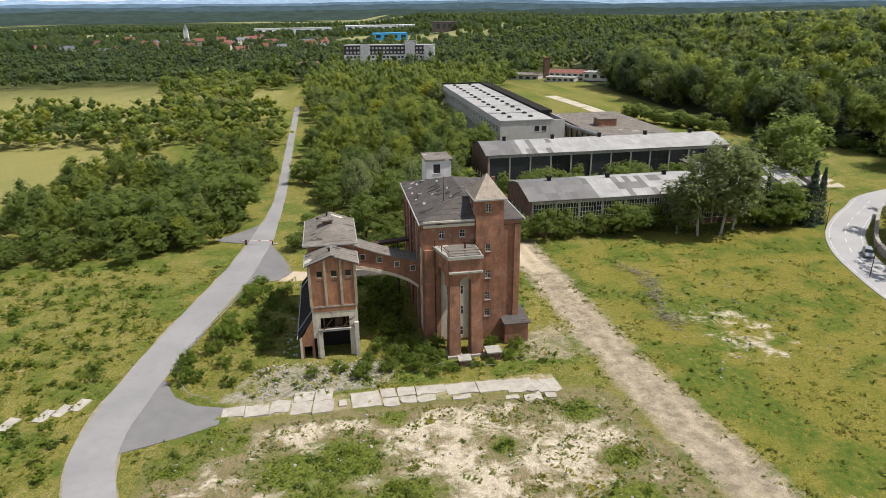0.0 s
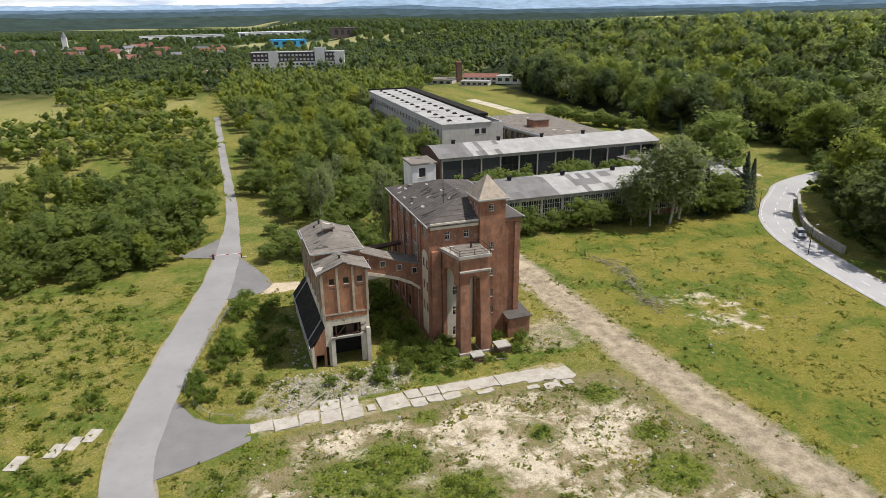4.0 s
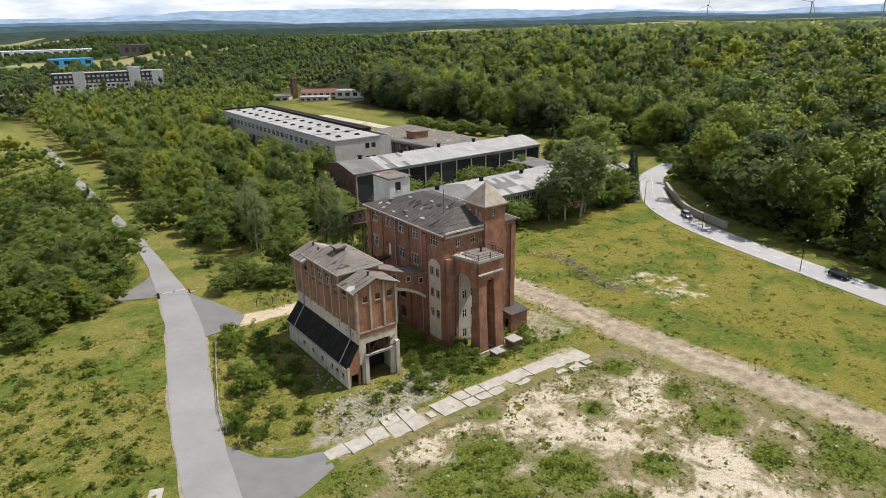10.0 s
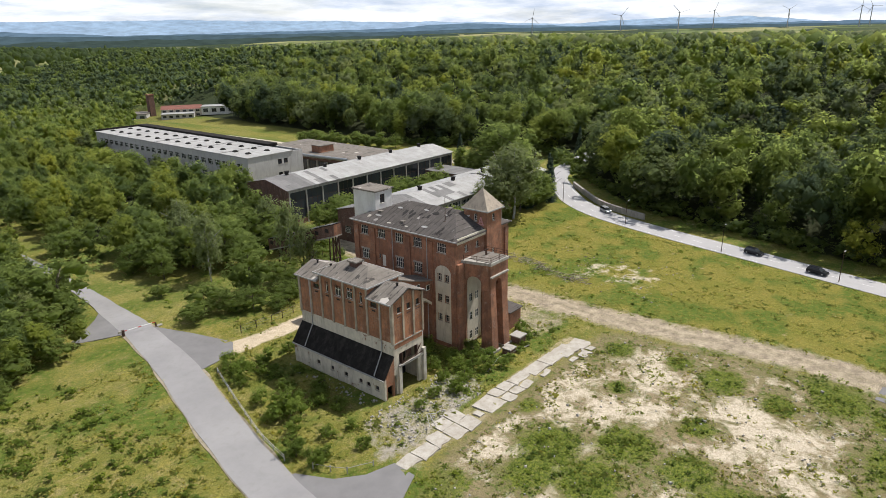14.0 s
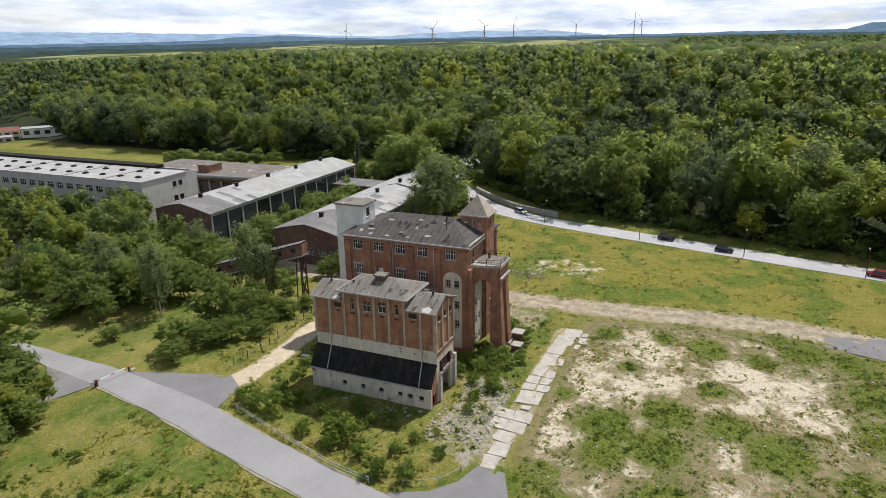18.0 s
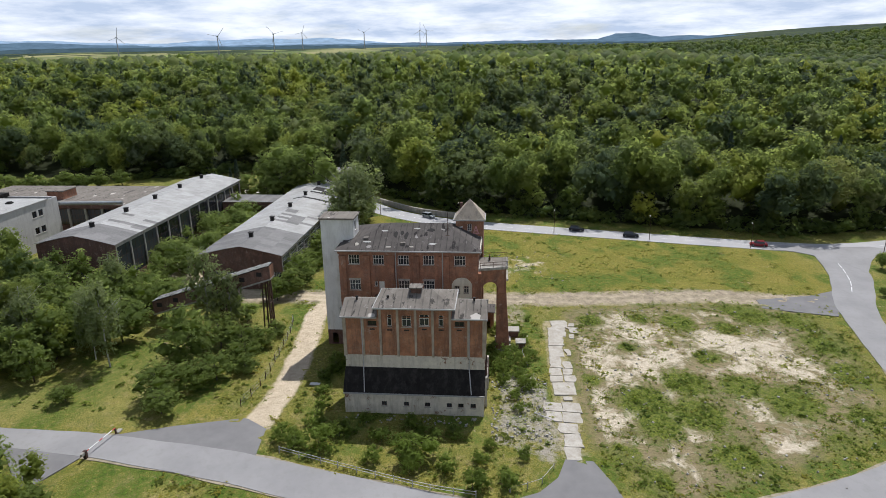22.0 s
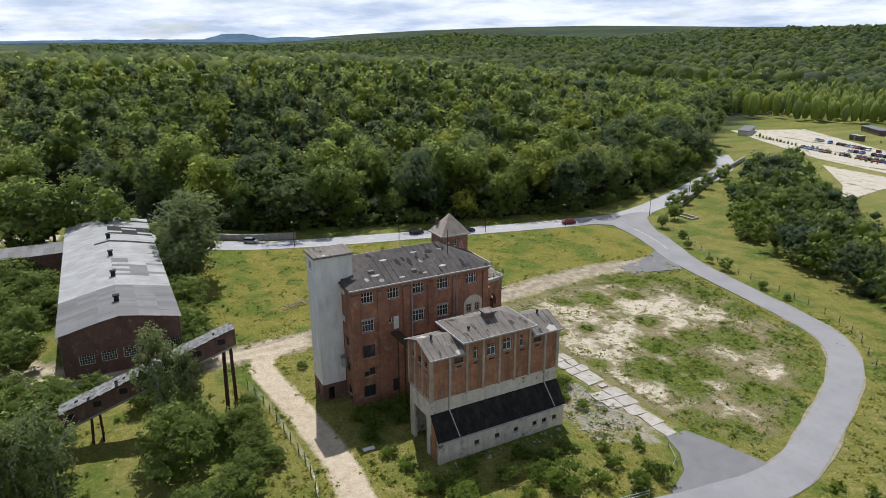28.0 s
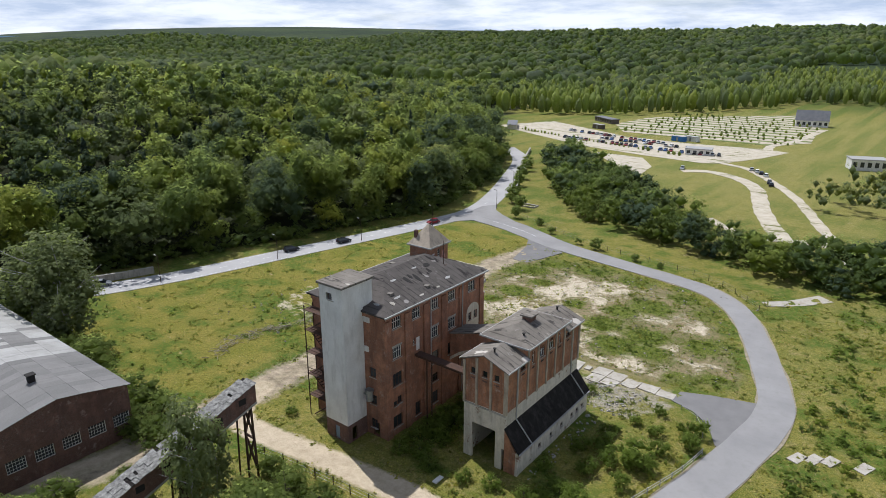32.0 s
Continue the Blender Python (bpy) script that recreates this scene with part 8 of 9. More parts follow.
for x, y in ((96.3, 94.3), (107.5, 119.5), (88.2, 66.9), (82.7, 42.0), (76.3, 18.0), (73.0, -12.5), (86.5, -45.0)):
    lamp_post(x, y, x + 4, y)

# road markings
def dashes(line, off, step, length, width, z, ob):
    s = spline(line, 0.5)
    t = np.gradient(s, axis=0)
    t /= np.linalg.norm(t, axis=1)[:, None]
    nrm = np.stack([-t[:, 1], t[:, 0]], 1)
    i, k, n = 0, int(length / 0.5), int(step / 0.5)
    while i + k < len(s):
        a, b = s[i:i + k + 1] + nrm[i:i + k + 1] * (off - width / 2), s[i:i + k + 1] + nrm[i:i + k + 1] * (off + width / 2)
        bm = bmesh.new()
        va, vb = [bm.verts.new((*p, z)) for p in a], [bm.verts.new((*p, z)) for p in b]
        for q in range(k):
            bm.faces.new((va[q], va[q + 1], vb[q + 1], vb[q])).normal_update()
        bmesh.ops.recalc_face_normals(bm, faces=bm.faces)
        part("dash", bm, M_WHITEP, ob)
        i += n


marks = tagged(new("road_markings"), "white painted lines on the asphalt road", "road marking", kind="structure")
dashes(MAIN_ROAD[3:15], 0.0, 6.0, 2.5, 0.13, 0.066, marks)
dashes(MAIN_ROAD[3:14], 3.05, 3.0, 2.0, 0.10, 0.066, marks)
dashes(MAIN_ROAD[3:11], -3.05, 3.0, 2.0, 0.10, 0.066, marks)
dashes([(46, 8.2), (52, 5.6), (60, 3.2), (68, 1.6)], 0.0, 4.0, 3.0, 0.14, 0.106, marks)

# low retaining wall at the foot of the slope, and one along the southern road
def long_wall(name, pts, h, t, mat, label):
    s = spline(pts, 2.5)
    tt = np.gradient(s, axis=0)
    tt /= np.linalg.norm(tt, axis=1)[:, None]
    nn = np.stack([-tt[:, 1], tt[:, 0]], 1) * t / 2
    o = tagged(new(name), label, "wall", kind="structure")
    for i in range(len(s) - 1):
        bm = bmesh.new()
        prism(bm, [tuple(s[i] + nn[i]), tuple(s[i] - nn[i]), tuple(s[i + 1] - nn[i + 1]), tuple(s[i + 1] + nn[i + 1])], -0.3, h)
        part("stone_panel", bm, mat, o)
        bm = bmesh.new()
        prism(bm, [tuple(s[i] + nn[i] * 1.5), tuple(s[i] - nn[i] * 1.5), tuple(s[i + 1] - nn[i + 1] * 1.5), tuple(s[i + 1] + nn[i + 1] * 1.5)], h + 0.002, h + 0.12)
        part("coping", bm, mat, o)


long_wall("retaining_wall", [(128, 127), (119, 118), (110.5, 108.5), (106.5, 101), (103.3, 92)], 1.5, 0.5, M_CONC, "low dark stone retaining wall below the forest")
long_wall("garden_wall", [(126, -125), (106, -83), (95, -63), (86, -47), (76.5, -30)], 1.6, 0.5, M_CONC, "pale stone wall along the southern road")
o = thing("culvert", "pale concrete culvert head in the grass", "culvert")
part("rim", boxes((63.5, 69.5, -23.4, -23.0, -0.1, 0.5), (63.5, 69.5, -20.4, -20.0, -0.1, 0.5), (63.1, 63.5, -23.4, -20.0, -0.1, 0.5), (69.5, 69.9, -23.4, -20.0, -0.1, 0.5)), M_SLAB, o)
strip("field_path", [(-18, 22.5), (-23, 18), (-28, 11)], [2.5, 3.2, 4.0], -0.2, 0.07, M_SLAB, "pale concrete field path off the bend", category="path")


def car(x, y, turn, paint, label, estate=True, group=""):
    """A car: lofted body, glazed cabin, four wheels with rims, lamps."""
    o = thing("car", label, "car", group=group, at=(x, y, 0.1), turn=turn)
    bm = bmesh.new()
    sec = [(-2.1, 0.35, 0.62, 0.70), (-1.95, 0.22, 0.84, 0.86), (-1.2, 0.20, 0.90, 0.90), (1.1, 0.20, 0.86, 0.90), (1.85, 0.22, 0.72, 0.84), (2.12, 0.34, 0.58, 0.66)]
    rings = []
    for px, zl, zh, w in sec:
        rings.append([bm.verts.new(p) for p in ((px, -w * 0.94, zl), (px, w * 0.94, zl), (px, w, (zl + zh) / 2), (px, w * 0.9, zh), (px, -w * 0.9, zh), (px, -w, (zl + zh) / 2))])
    for a, b in zip(rings[:-1], rings[1:]):
        for i in range(6):
            j = (i + 1) % 6
            bm.faces.new((a[i], a[j], b[j], b[i]))
    bm.faces.new(rings[0][::-1])
    bm.faces.new(rings[-1])
    bmesh.ops.recalc_face_normals(bm, faces=bm.faces)
    body = part("body", bm, paint, o)
    def cab(z0, z1, b0, b1, t0, t1, w0, w1):
        bm = bmesh.new()
        v = [bm.verts.new(p) for p in ((b0, -w0, z0), (b1, -w0, z0), (b1, w0, z0), (b0, w0, z0), (t0, -w1, z1), (t1, -w1, z1), (t1, w1, z1), (t0, w1, z1))]
        for f in ((0, 3, 2, 1), (4, 5, 6, 7), (0, 1, 5, 4), (1, 2, 6, 5), (2, 3, 7, 6), (3, 0, 4, 7)):
            bm.faces.new([v[i] for i in f])
        return bm
    back = -1.95 if estate else -1.5
    part("cabin_glass", cab(0.88, 1.40, back, 1.05, back + 0.25, 0.35, 0.80, 0.64), M_GLASS, o)
    part("roof", cab(1.405, 1.47, back + 0.22, 0.38, back + 0.4, 0.2, 0.66, 0.58), paint, o)
    for wx in (-1.3, 1.3):
        for wy in (-0.80, 0.80):
            bm = bmesh.new()
            tube(bm, (wx, wy - 0.11, 0.32), (wx, wy + 0.11, 0.32), 0.32, n=14)
            w = part("wheel", bm, M_BLACK, o)
            bm = bmesh.new()
            s_ = 1 if wy > 0 else -1
            tube(bm, (wx, wy + s_ * 0.1, 0.32), (wx, wy + s_ * 0.125, 0.32), 0.2, n=10)
            part("rim", bm, M_STEEL, w)
    for wy in (-0.58, 0.5):
        part("headlight", boxes((1.98, 2.1, wy, wy + 0.1, 0.5, 0.62)), M_WHITEP, o)
        part("tail_light", boxes((-2.08, -2.0, wy, wy + 0.1, 0.62, 0.8)), M_REDP, o)
    return o


P_BLACK, P_RED = plain("black_car_paint", (0.015, 0.016, 0.02), 0.25), plain("red_car_paint", (0.22, 0.015, 0.02), 0.3)
P_SILVER, P_WHITE, P_BLUE = plain("silver_car_paint", (0.42, 0.43, 0.44), 0.3, 0.4), plain("white_car_paint", (0.75, 0.75, 0.74), 0.3), plain("blue_car_paint", (0.05, 0.12, 0.30), 0.3)
car(90.6, 60.4, 255, P_BLACK, "black estate car driving on the country road")
car(85.2, 46.4, 256, P_BLACK, "black off-road car driving on the country road")
car(78.0, 15.5, 76, P_RED, "small dark red car on the country road", False)
car(104.5, 104.0, 236, P_SILVER, "silver estate car rounding the bend")

# ---- car park and fields to the south ----
m = Mat("pale_gravel", 0.95)
c = m.mix(m.noise(0.25, 6, 0.7, 0.35, 0.65), (0.52, 0.46, 0.36), (0.38, 0.33, 0.25))
c = m.mix(m.noise(0.09, 7, 0.75, 0.56, 0.60, m.scaled(0.5, 1.6, 1.0)), c, (0.14, 0.145, 0.04))
M_GRAVEL = m.color(c).bump(m.noise(9, 3), 0.3, 0.02).m
m = Mat("terrace_ground", 0.95)
row = m.node("ShaderNodeTexWave")
row.wave_type, row.bands_direction = "BANDS", "Y"
row.inputs["Scale"].default_value, row.inputs["Distortion"].default_value, row.inputs["Detail"].default_value, row.inputs["Detail Scale"].default_value = 0.024, 1.2, 4.0, 0.15
m.link(m.co, row.inputs["Vector"])
turf = m.mix(m.noise(0.3, 6, 0.7, 0.35, 0.65), (0.17, 0.185, 0.05), (0.09, 0.13, 0.03))
sandy = m.mix(m.noise(0.25, 6, 0.7, 0.35, 0.65), (0.50, 0.43, 0.33), (0.36, 0.31, 0.23))
M_TERRACE = m.color(m.mix(m.range(m.math("ADD", row.outputs["Fac"], m.noise(0.2, 6, 0.75, 0.2, 0.8)), 0.75, 0.95), turf, sandy)).bump(m.noise(4, 4), 0.4, 0.05).m
for nm, poly, lab in (("car_park", [(19, -200), (26, -174), (37, -148), (45, -143), (76, -148), (111, -157), (152, -179), (199, -206), (180, -250), (107, -206), (68, -201), (33, -205)], "pale gravel car park with rows of parked cars"),
                      ("upper_park", [(16, -243), (31, -220), (77, -222), (118, -226), (139, -262), (135, -316), (90, -360), (49, -400), (24, -330)], "pale gravel terraces with rows of young trees"),
                      ("sand_field", [(55, -83), (71, -110), (100, -143), (72, -140), (60, -120)], "bare sandy field edge")):
    bm = bmesh.new()
    prism(bm, poly[::-1] if nm == "x" else poly, -0.4, 0.10)
    bmesh.ops.recalc_face_normals(bm, faces=bm.faces)
    tagged(part(nm, bm, M_TERRACE if nm == "upper_park" else M_GRAVEL), lab, "ground", kind="structure")
for nm, pts, w, lab in (("sandy_road", [(-32, -15), (-23, -33), (-13, -31), (-7, -41), (2, -66), (11, -98), (21, -114), (30, -121), (38, -123), (46, -118)], 5.5, "pale sandy road to the car park"),
                        ("sandy_path", [(-24, -35), (-17, -54), (-4, -90), (12, -121), (25, -141), (37, -148)], 3.5, "pale sandy path beside the field"),
                        ("cross_path", [(20, -314), (24, -250), (31, -215), (25, -190)], 4.5, "pale gravel lane between the terraces"),
                        ("field_edge_path", [(13, -43), (6, -36), (-2, -29), (-10, -30)], 3.0, "bare sandy strip at the field edge")):
    strip(nm, pts, [w] * len(pts), -0.2, 0.12, M_GRAVEL, lab, category="path", wob=0.3)
crnd = random.Random(8)
M_BLUEW_ = plain("blue_container_paint", (0.05, 0.17, 0.42))
paints = [P_BLACK, P_SILVER, P_WHITE, P_BLUE, P_RED, P_SILVER, P_BLACK]
words = ["black", "silver", "white", "blue", "dark red", "silver", "black"]
proto = {}
rows_ = []
for i in range(26):
    rows_.append((62 + i * 2.9, -166 - i * 0.55))
for i in range(20):
    rows_.append((58 + i * 3.0, -181 - i * 0.4))
for i in range(9):
    rows_.append((33 + i * 2.8, -170 + i * 0.6))
for i in range(24):
    rows_.append((80 + i * 3.0, -190 - i * 0.9))
rows_ += [(8, -108), (9.5, -112), (14, -127), (16.5, -130.5), (19, -134), (22, -137.5), (-3, -96), (47, -122)]
for x, y in rows_:
    if crnd.random() < 0.22:
        continue
    k = crnd.randrange(7)
    a = 100 + crnd.uniform(-4, 4) + (180 if crnd.random() < 0.5 else 0)
    if k not in proto:
        proto[k] = car(x, y, a, paints[k], words[k] + " car standing on the gravel car park", k % 2 == 0, "cars on the car park")
    else:
        copy_thing(proto[k], pose(x, y, 0.1, 0, 0, a))
# rows of young trees on the terraces
x, y, rs = [], [], np.random.RandomState(77)
for r in range(10):
    for i in range(26):
        u, v = i / 25, r / 9
        x.append(24 + u * 100 + rs.uniform(-1, 1))
        y.append(-228 - v * 120 - u * 4 + rs.uniform(-1, 1))
for i in range(40):
    x.append(60 + i * 3.0)
    y.append(-157 - i * 0.9 - 0.004 * i * i)
x, y = np.array(x), np.array(y)
k = rs.uniform(0, 1, len(x)) < 0.75
grow("terrace_trees", "rows of small young trees on the terraces", x[k], y[k], rs, 1.0, 3.0, LOD_P, M_LEAF_POPLAR, wide=2.2)


def shed(name, label, x, y, turn, lx, ly, h, wall_mat, roof_mat, rise=0.0, rows=1, cols=4):
    """A far plain building: walls with windows, and a flat or gabled roof."""
    zz = float(height(x, y))
    o = thing(name, label, "building", at=(x, y, zz - 0.3), turn=turn)
    bm = bmesh.new()
    hol = []
    fh = h / rows
    for r in range(rows):
        for c_ in range(cols):
            u = lx * (c_ + 0.5) / cols
            hol.append((u - lx / cols * 0.28, u + lx / cols * 0.28, r * fh + fh * 0.35, r * fh + fh * 0.8))
    for p, q, hl in (((-lx / 2, -ly / 2), (lx / 2, -ly / 2), hol), ((lx / 2, -ly / 2 + 0.3), (lx / 2, ly / 2 - 0.3), []), ((lx / 2, ly / 2), (-lx / 2, ly / 2), hol), ((-lx / 2, ly / 2 - 0.3), (-lx / 2, -ly / 2 + 0.3), [])):
        wall(bm, p, q, 0, h, 0.3, hl)
    part("wall", bm, wall_mat, o)
    for sgn in (-1, 1):
        for u0, u1, z0, z1 in hol:
            ob = part("window", boxes(((u0 - lx / 2), (u1 - lx / 2), sgn * ly / 2 - 0.15 if sgn > 0 else sgn * ly / 2 + 0.1, sgn * ly / 2 - 0.1 if sgn > 0 else sgn * ly / 2 + 0.15, z0, z1)), M_GLASS, o)
    bm = bmesh.new()
    if rise:
        v = [bm.verts.new(p) for p in ((-lx / 2 - 0.4, -ly / 2 - 0.5, h), (lx / 2 + 0.4, -ly / 2 - 0.5, h), (lx / 2 + 0.4, ly / 2 + 0.5, h), (-lx / 2 - 0.4, ly / 2 + 0.5, h), (-lx / 2 - 0.4, 0, h + rise), (lx / 2 + 0.4, 0, h + rise))]
        for f in ((0, 1, 5, 4), (2, 3, 4, 5), (0, 4, 3), (1, 2, 5), (3, 2, 1, 0)):
            bm.faces.new([v[i] for i in f])
    else:
        box(bm, -lx / 2 - 0.3, lx / 2 + 0.3, -ly / 2 - 0.3, ly / 2 + 0.3, h, h + 0.35)
    part("roof", bm, roof_mat, o)
    return o


M_TILE = mottled("red_roof_tile", (0.25, 0.105, 0.075), (0.17, 0.075, 0.06), 0.4, 6)
M_SLATE = mottled("grey_roof", (0.14, 0.14, 0.15), (0.20, 0.20, 0.21), 0.4, 6)
M_BLUEW = plain("blue_cladding", (0.05, 0.33, 0.62))
M_PINK = plain("pink_roof", (0.40, 0.18, 0.15))
shed("kiosk", "white flat-roofed kiosk on the car park", 54, -168, 10, 12, 8, 3.2, M_WHITE, M_ZINC)
for x, y, mt, lab in ((77, -207, M_BLUEW_, "blue site container on the car park"), (71, -211, M_WHITE, "white site container on the car park"), (137, -231, M_BARK, "small dark wooden hut on the car park")):
    o = thing("site_container", lab, "container", at=(x, y, 0.1), turn=-20)
    part("body", boxes((-4, 4, -1.6, 1.6, 0, 2.7)), mt, o)
    part("lid", boxes((-4.1, 4.1, -1.7, 1.7, 2.702, 2.85)), M_ZINC, o)
    part("door", boxes((-0.6, 0.6, 1.602, 1.65, 0.1, 2.2)), M_STEEL, o)
shed("pavilion", "long dark wooden pavilion by the car park", 148, -268, -38, 24, 6, 3.2, M_BARK, M_SLATE, cols=7)
shed("pavilion", "brick and wood service pavilion by the car park", 186, -204, -60, 26, 6, 3.0, M_CREAM, M_SLATE, cols=7)
shed("terrace_house", "white house with a steep grey roof", 30, -330, 12, 19, 9, 4.5, M_WHITE, M_SLATE, 6.5, cols=6)
shed("white_hall", "low white hall among trees", -17, -172, 20, 14, 9, 5, M_WHITE, M_ZINC, cols=5)
# works buildings to the north-east
shed("red_roof_house", "pale house with a red tiled roof", 168, 446, -35, 25, 11, 5.4, M_CREAM, M_TILE, 2.2, 2, 6)
shed("garage_block", "white flat garage block with red doors", 186, 424, -40, 27, 12, 5.2, M_WHITE, M_ZINC, cols=5)
shed("flat_office", "low pale flat-roofed office", 160, 437, -35, 20, 10, 3.2, M_PANEL, M_ZINC, cols=5)
shed("flat_store", "long flat grey store roof", 141, 486, -40, 44, 18, 4.2, M_PANEL, M_FELT_SILO, cols=8)
shed("brick_hut", "red-brick hut at the end of the long building", 46, 318, 0, 12, 8, 5, M_BRICK, M_TILE)
o = thing("brick_chimney", "square red-brick factory chimney", "chimney", at=(161, 474, -4))
part("chimney_shaft", boxes((-1.9, 1.9, -1.9, 1.9, 0, 16)), M_BRICK_DARK, o)
part("cap", boxes((-2.1, 2.1, -2.1, 2.1, 16, 16.6)), M_BRICK, o)
strip("yard_road", [(124, 356), (127, 312), (128, 262), (131, 232), (138, 200), (140, 170), (136, 150)], [7, 7, 7, 7, 7, 6, 6], -0.3, 0.07, M_GRAVEL, "pale concrete yard road behind the sheds")

# the town
block = thing("apartment_block", "long pale apartment block with brown upper storeys", "building", at=(53, 566, -9), turn=-12)
M_BROWN = plain("brown_cladding", (0.10, 0.075, 0.07))
BW, BD = 76, 13
hol = [(2 + i * 3.1, 3.9 + i * 3.1, z, z + 1.6) for i in range(24) for z in (3.5, 6.9, 10.3, 13.7, 17.0)]
bm = bmesh.new()
wall(bm, (-BW / 2, 0), (BW / 2, 0), 0, 19.8, 0.4, hol)
wall(bm, (BW / 2, 0.4), (BW / 2, BD), 0, 27, 0.4, [])
wall(bm, (-BW / 2, BD), (-BW / 2, 0.4), 0, 27, 0.4, [])
wall(bm, (BW / 2 - 0.4, BD), (-BW / 2 + 0.4, BD), 0, 27, 0.4, [])
part("lower_wall", bm, M_WHITE, block)
hol2 = [(2 + i * 3.1, 3.9 + i * 3.1, z, z + 1.6) for i in range(24) for z in (20.8, 24.2)]
bm = bmesh.new()
wall(bm, (-BW / 2, 0), (BW / 2, 0), 19.8, 27, 0.4, hol2)
part("upper_wall", bm, M_BROWN, block, "brown clad upper storeys")
for u0, u1, z0, z1 in hol + hol2:
    part("window", boxes((u0 - BW / 2, u1 - BW / 2, 0.25, 0.3, z0, z1)), M_WHITEP if z0 > 20 else M_GLASS, block)
for bay in ((-24, -16, -0.6, -0.02, 0, 28.5), (14, 22, -0.6, -0.02, 0, 30), (30, 38, -0.5, -0.02, 0, 27.2)):
    part("stair_bay", boxes(bay), M_WHITE, block)
part("roof", boxes((-BW / 2 - 0.3, BW / 2 + 0.3, -0.3, BD + 0.3, 27.02, 27.5), (13, 23, 1, 8, 27.5, 30.5)), M_ZINC, block)
shed("low_wing", "low pale wing beside the apartment block", -6, 572, -12, 30, 12, 14, M_CREAM, M_PINK, cols=8, rows=2)
shed("blue_hall", "bright blue industrial hall", 126, 1310, 0, 64, 40, 13, M_BLUEW, M_BLUEW, cols=4)
shed("white_hall", "long white industrial hall", 160, 1880, 0, 200, 60, 18, M_WHITEP, M_WHITEP, cols=10)
shed("white_hall", "white industrial hall by the town", -75, 1750, 5, 190, 60, 16, M_WHITEP, M_ZINC, cols=8)
shed("brown_hall", "dark brown industrial hall", 255, 1420, 0, 50, 40, 20, M_BROWN, M_BROWN)
trn = random.Random(12)
for i in range(46):
    x, y = trn.uniform(-480, 10), trn.uniform(980, 1420)
    if x > -120:
        y = trn.uniform(960, 1250)
    shed("town_house", trn.choice(["small town house with a red tiled roof", "pale town house with a red tiled roof"]) if i % 3 else "small town house with a grey roof", x, y, trn.uniform(-40, 40), trn.uniform(12, 24), trn.uniform(9, 12), trn.uniform(5, 9), M_CREAM if i % 2 else M_WHITE, M_TILE if i % 3 else M_SLATE, trn.uniform(4, 6), 2, 4)
o = thing("church_tower", "slim white church tower with a pointed roof", "church", at=(-255, 1340, -14))
part("tower", boxes((-4, 4, -4, 4, 0, 28)), M_WHITE, o)
bm = bmesh.new()
tube(bm, (0, 0, 28), (0, 0, 38), 5, 0.1, 8)
part("spire", bm, M_SLATE, o)

# wind turbines on the eastern skyline
def turbine(az, r, hub, spin):
    x, y = r * math.sin(radians(az)), r * math.cos(radians(az))
    o = thing("wind_turbine", "white three-bladed wind turbine far off", "wind turbine", group="wind turbines", at=(x, y, float(height(x, y)) - 1), turn=-az + 20)
    bm = bmesh.new()
    tube(bm, (0, 0, 0), (0, 0, hub), 2.4, 1.4, 10)
    part("mast", bm, M_ZINC, o)
    part("nacelle", boxes((-1.8, 1.8, -4, 5, hub - 1.8, hub + 1.8)), M_ZINC, o)
    for i in range(3):
        a = radians(spin + 120 * i)
        bm = bmesh.new()
        beam(bm, (0, -4.4, hub), (38 * math.sin(a), -4.4, hub + 38 * math.cos(a)), 1.6, 1.0)
        part("blade", bm, M_ZINC, o)


for az, r, hub, spin in ((57.0, 2900, 78, 10), (64.1, 2500, 80, 40), (68.7, 2650, 80, 75), (71.5, 3300, 80, 20), (76.8, 3500, 80, 55), (81.4, 3100, 80, 0), (82.1, 3400, 80, 90)):
    turbine(az, r, hub, spin)

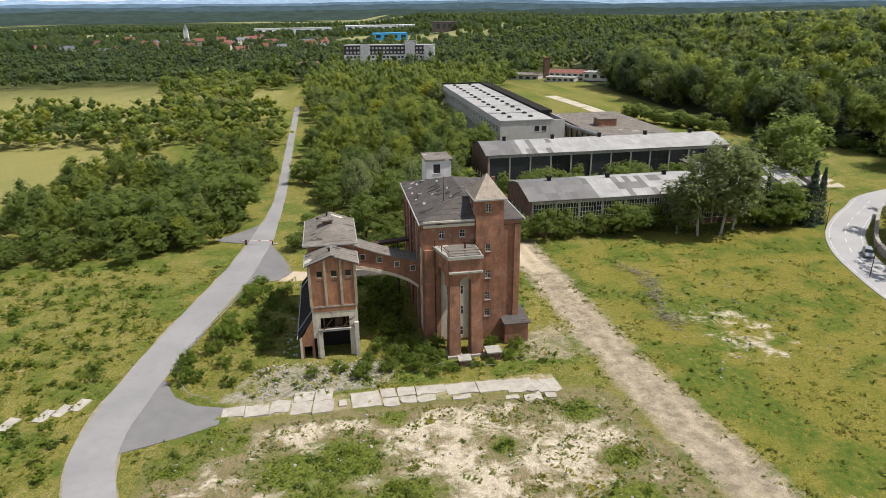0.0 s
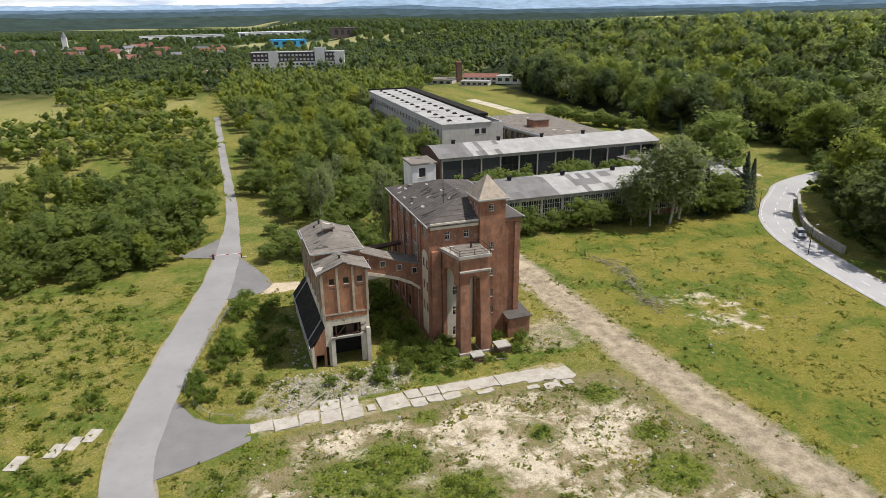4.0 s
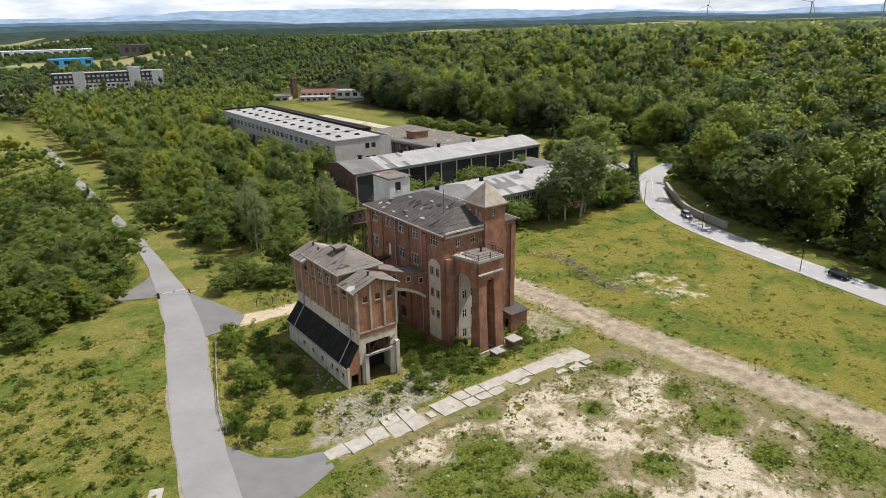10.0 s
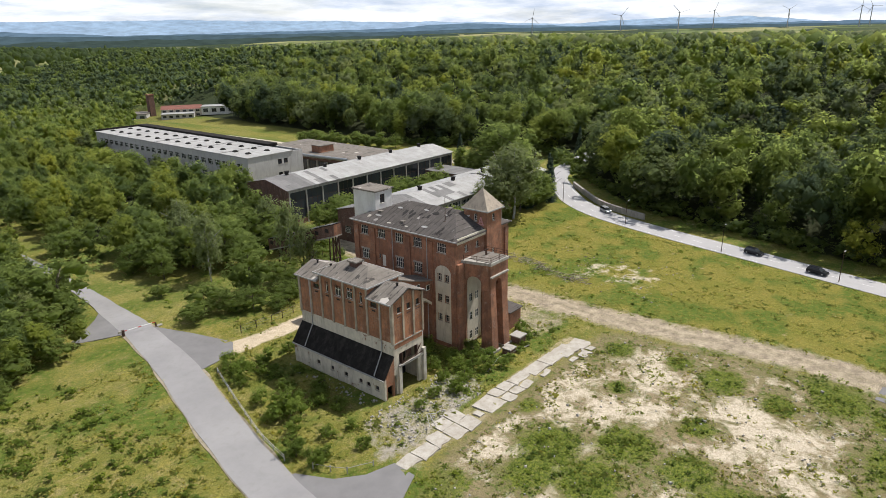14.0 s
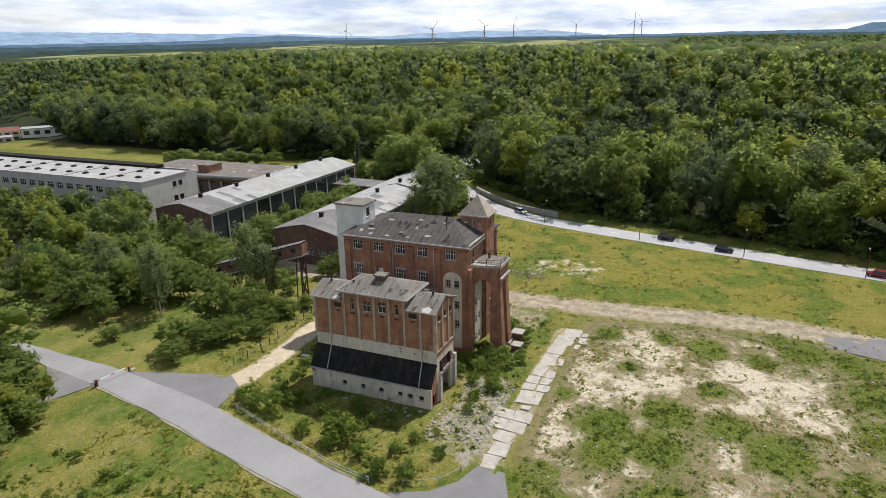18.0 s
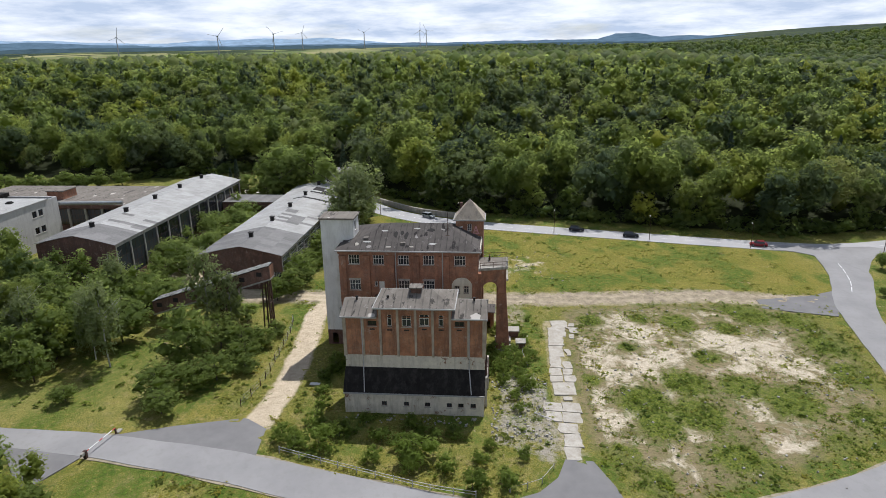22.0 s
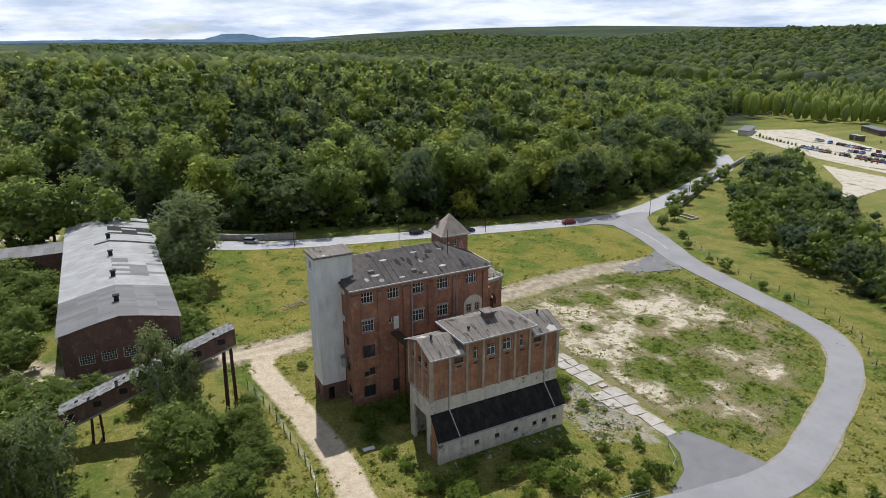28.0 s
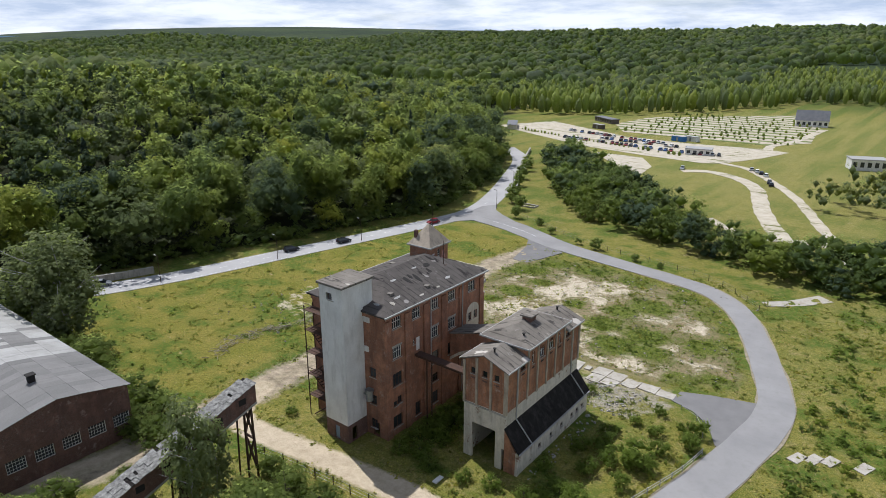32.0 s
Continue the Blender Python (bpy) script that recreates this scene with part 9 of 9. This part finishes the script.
# ---- hazy hill ranges along the horizon (backdrop) ----
def range_hills(name, r, line, amp, seed, col):
    """line: heights of the ridge by azimuth, in degrees."""
    n = 900
    az_, h_ = zip(*line)
    V = []
    for i in range(n):
        az = -60 + 260 * i / (n - 1)
        h = np.interp(az, az_, h_) + amp * (noise.noise(Vector((az * 0.09, seed, 0))) + 0.6 * noise.noise(Vector((az * 0.4, seed, 4))) + 0.3 * noise.noise(Vector((az * 1.7, seed, 9))))
        x, y = r * math.sin(radians(az)), r * math.cos(radians(az))
        V += [(x, y, -60), (x, y, max(h, 4))]
    F = np.array([(2 * i, 2 * i + 1, 2 * i + 3, 2 * i + 2) for i in range(n - 1)])
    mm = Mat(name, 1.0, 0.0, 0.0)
    # haze painted in: dim base colour, blue tones that glow by themselves
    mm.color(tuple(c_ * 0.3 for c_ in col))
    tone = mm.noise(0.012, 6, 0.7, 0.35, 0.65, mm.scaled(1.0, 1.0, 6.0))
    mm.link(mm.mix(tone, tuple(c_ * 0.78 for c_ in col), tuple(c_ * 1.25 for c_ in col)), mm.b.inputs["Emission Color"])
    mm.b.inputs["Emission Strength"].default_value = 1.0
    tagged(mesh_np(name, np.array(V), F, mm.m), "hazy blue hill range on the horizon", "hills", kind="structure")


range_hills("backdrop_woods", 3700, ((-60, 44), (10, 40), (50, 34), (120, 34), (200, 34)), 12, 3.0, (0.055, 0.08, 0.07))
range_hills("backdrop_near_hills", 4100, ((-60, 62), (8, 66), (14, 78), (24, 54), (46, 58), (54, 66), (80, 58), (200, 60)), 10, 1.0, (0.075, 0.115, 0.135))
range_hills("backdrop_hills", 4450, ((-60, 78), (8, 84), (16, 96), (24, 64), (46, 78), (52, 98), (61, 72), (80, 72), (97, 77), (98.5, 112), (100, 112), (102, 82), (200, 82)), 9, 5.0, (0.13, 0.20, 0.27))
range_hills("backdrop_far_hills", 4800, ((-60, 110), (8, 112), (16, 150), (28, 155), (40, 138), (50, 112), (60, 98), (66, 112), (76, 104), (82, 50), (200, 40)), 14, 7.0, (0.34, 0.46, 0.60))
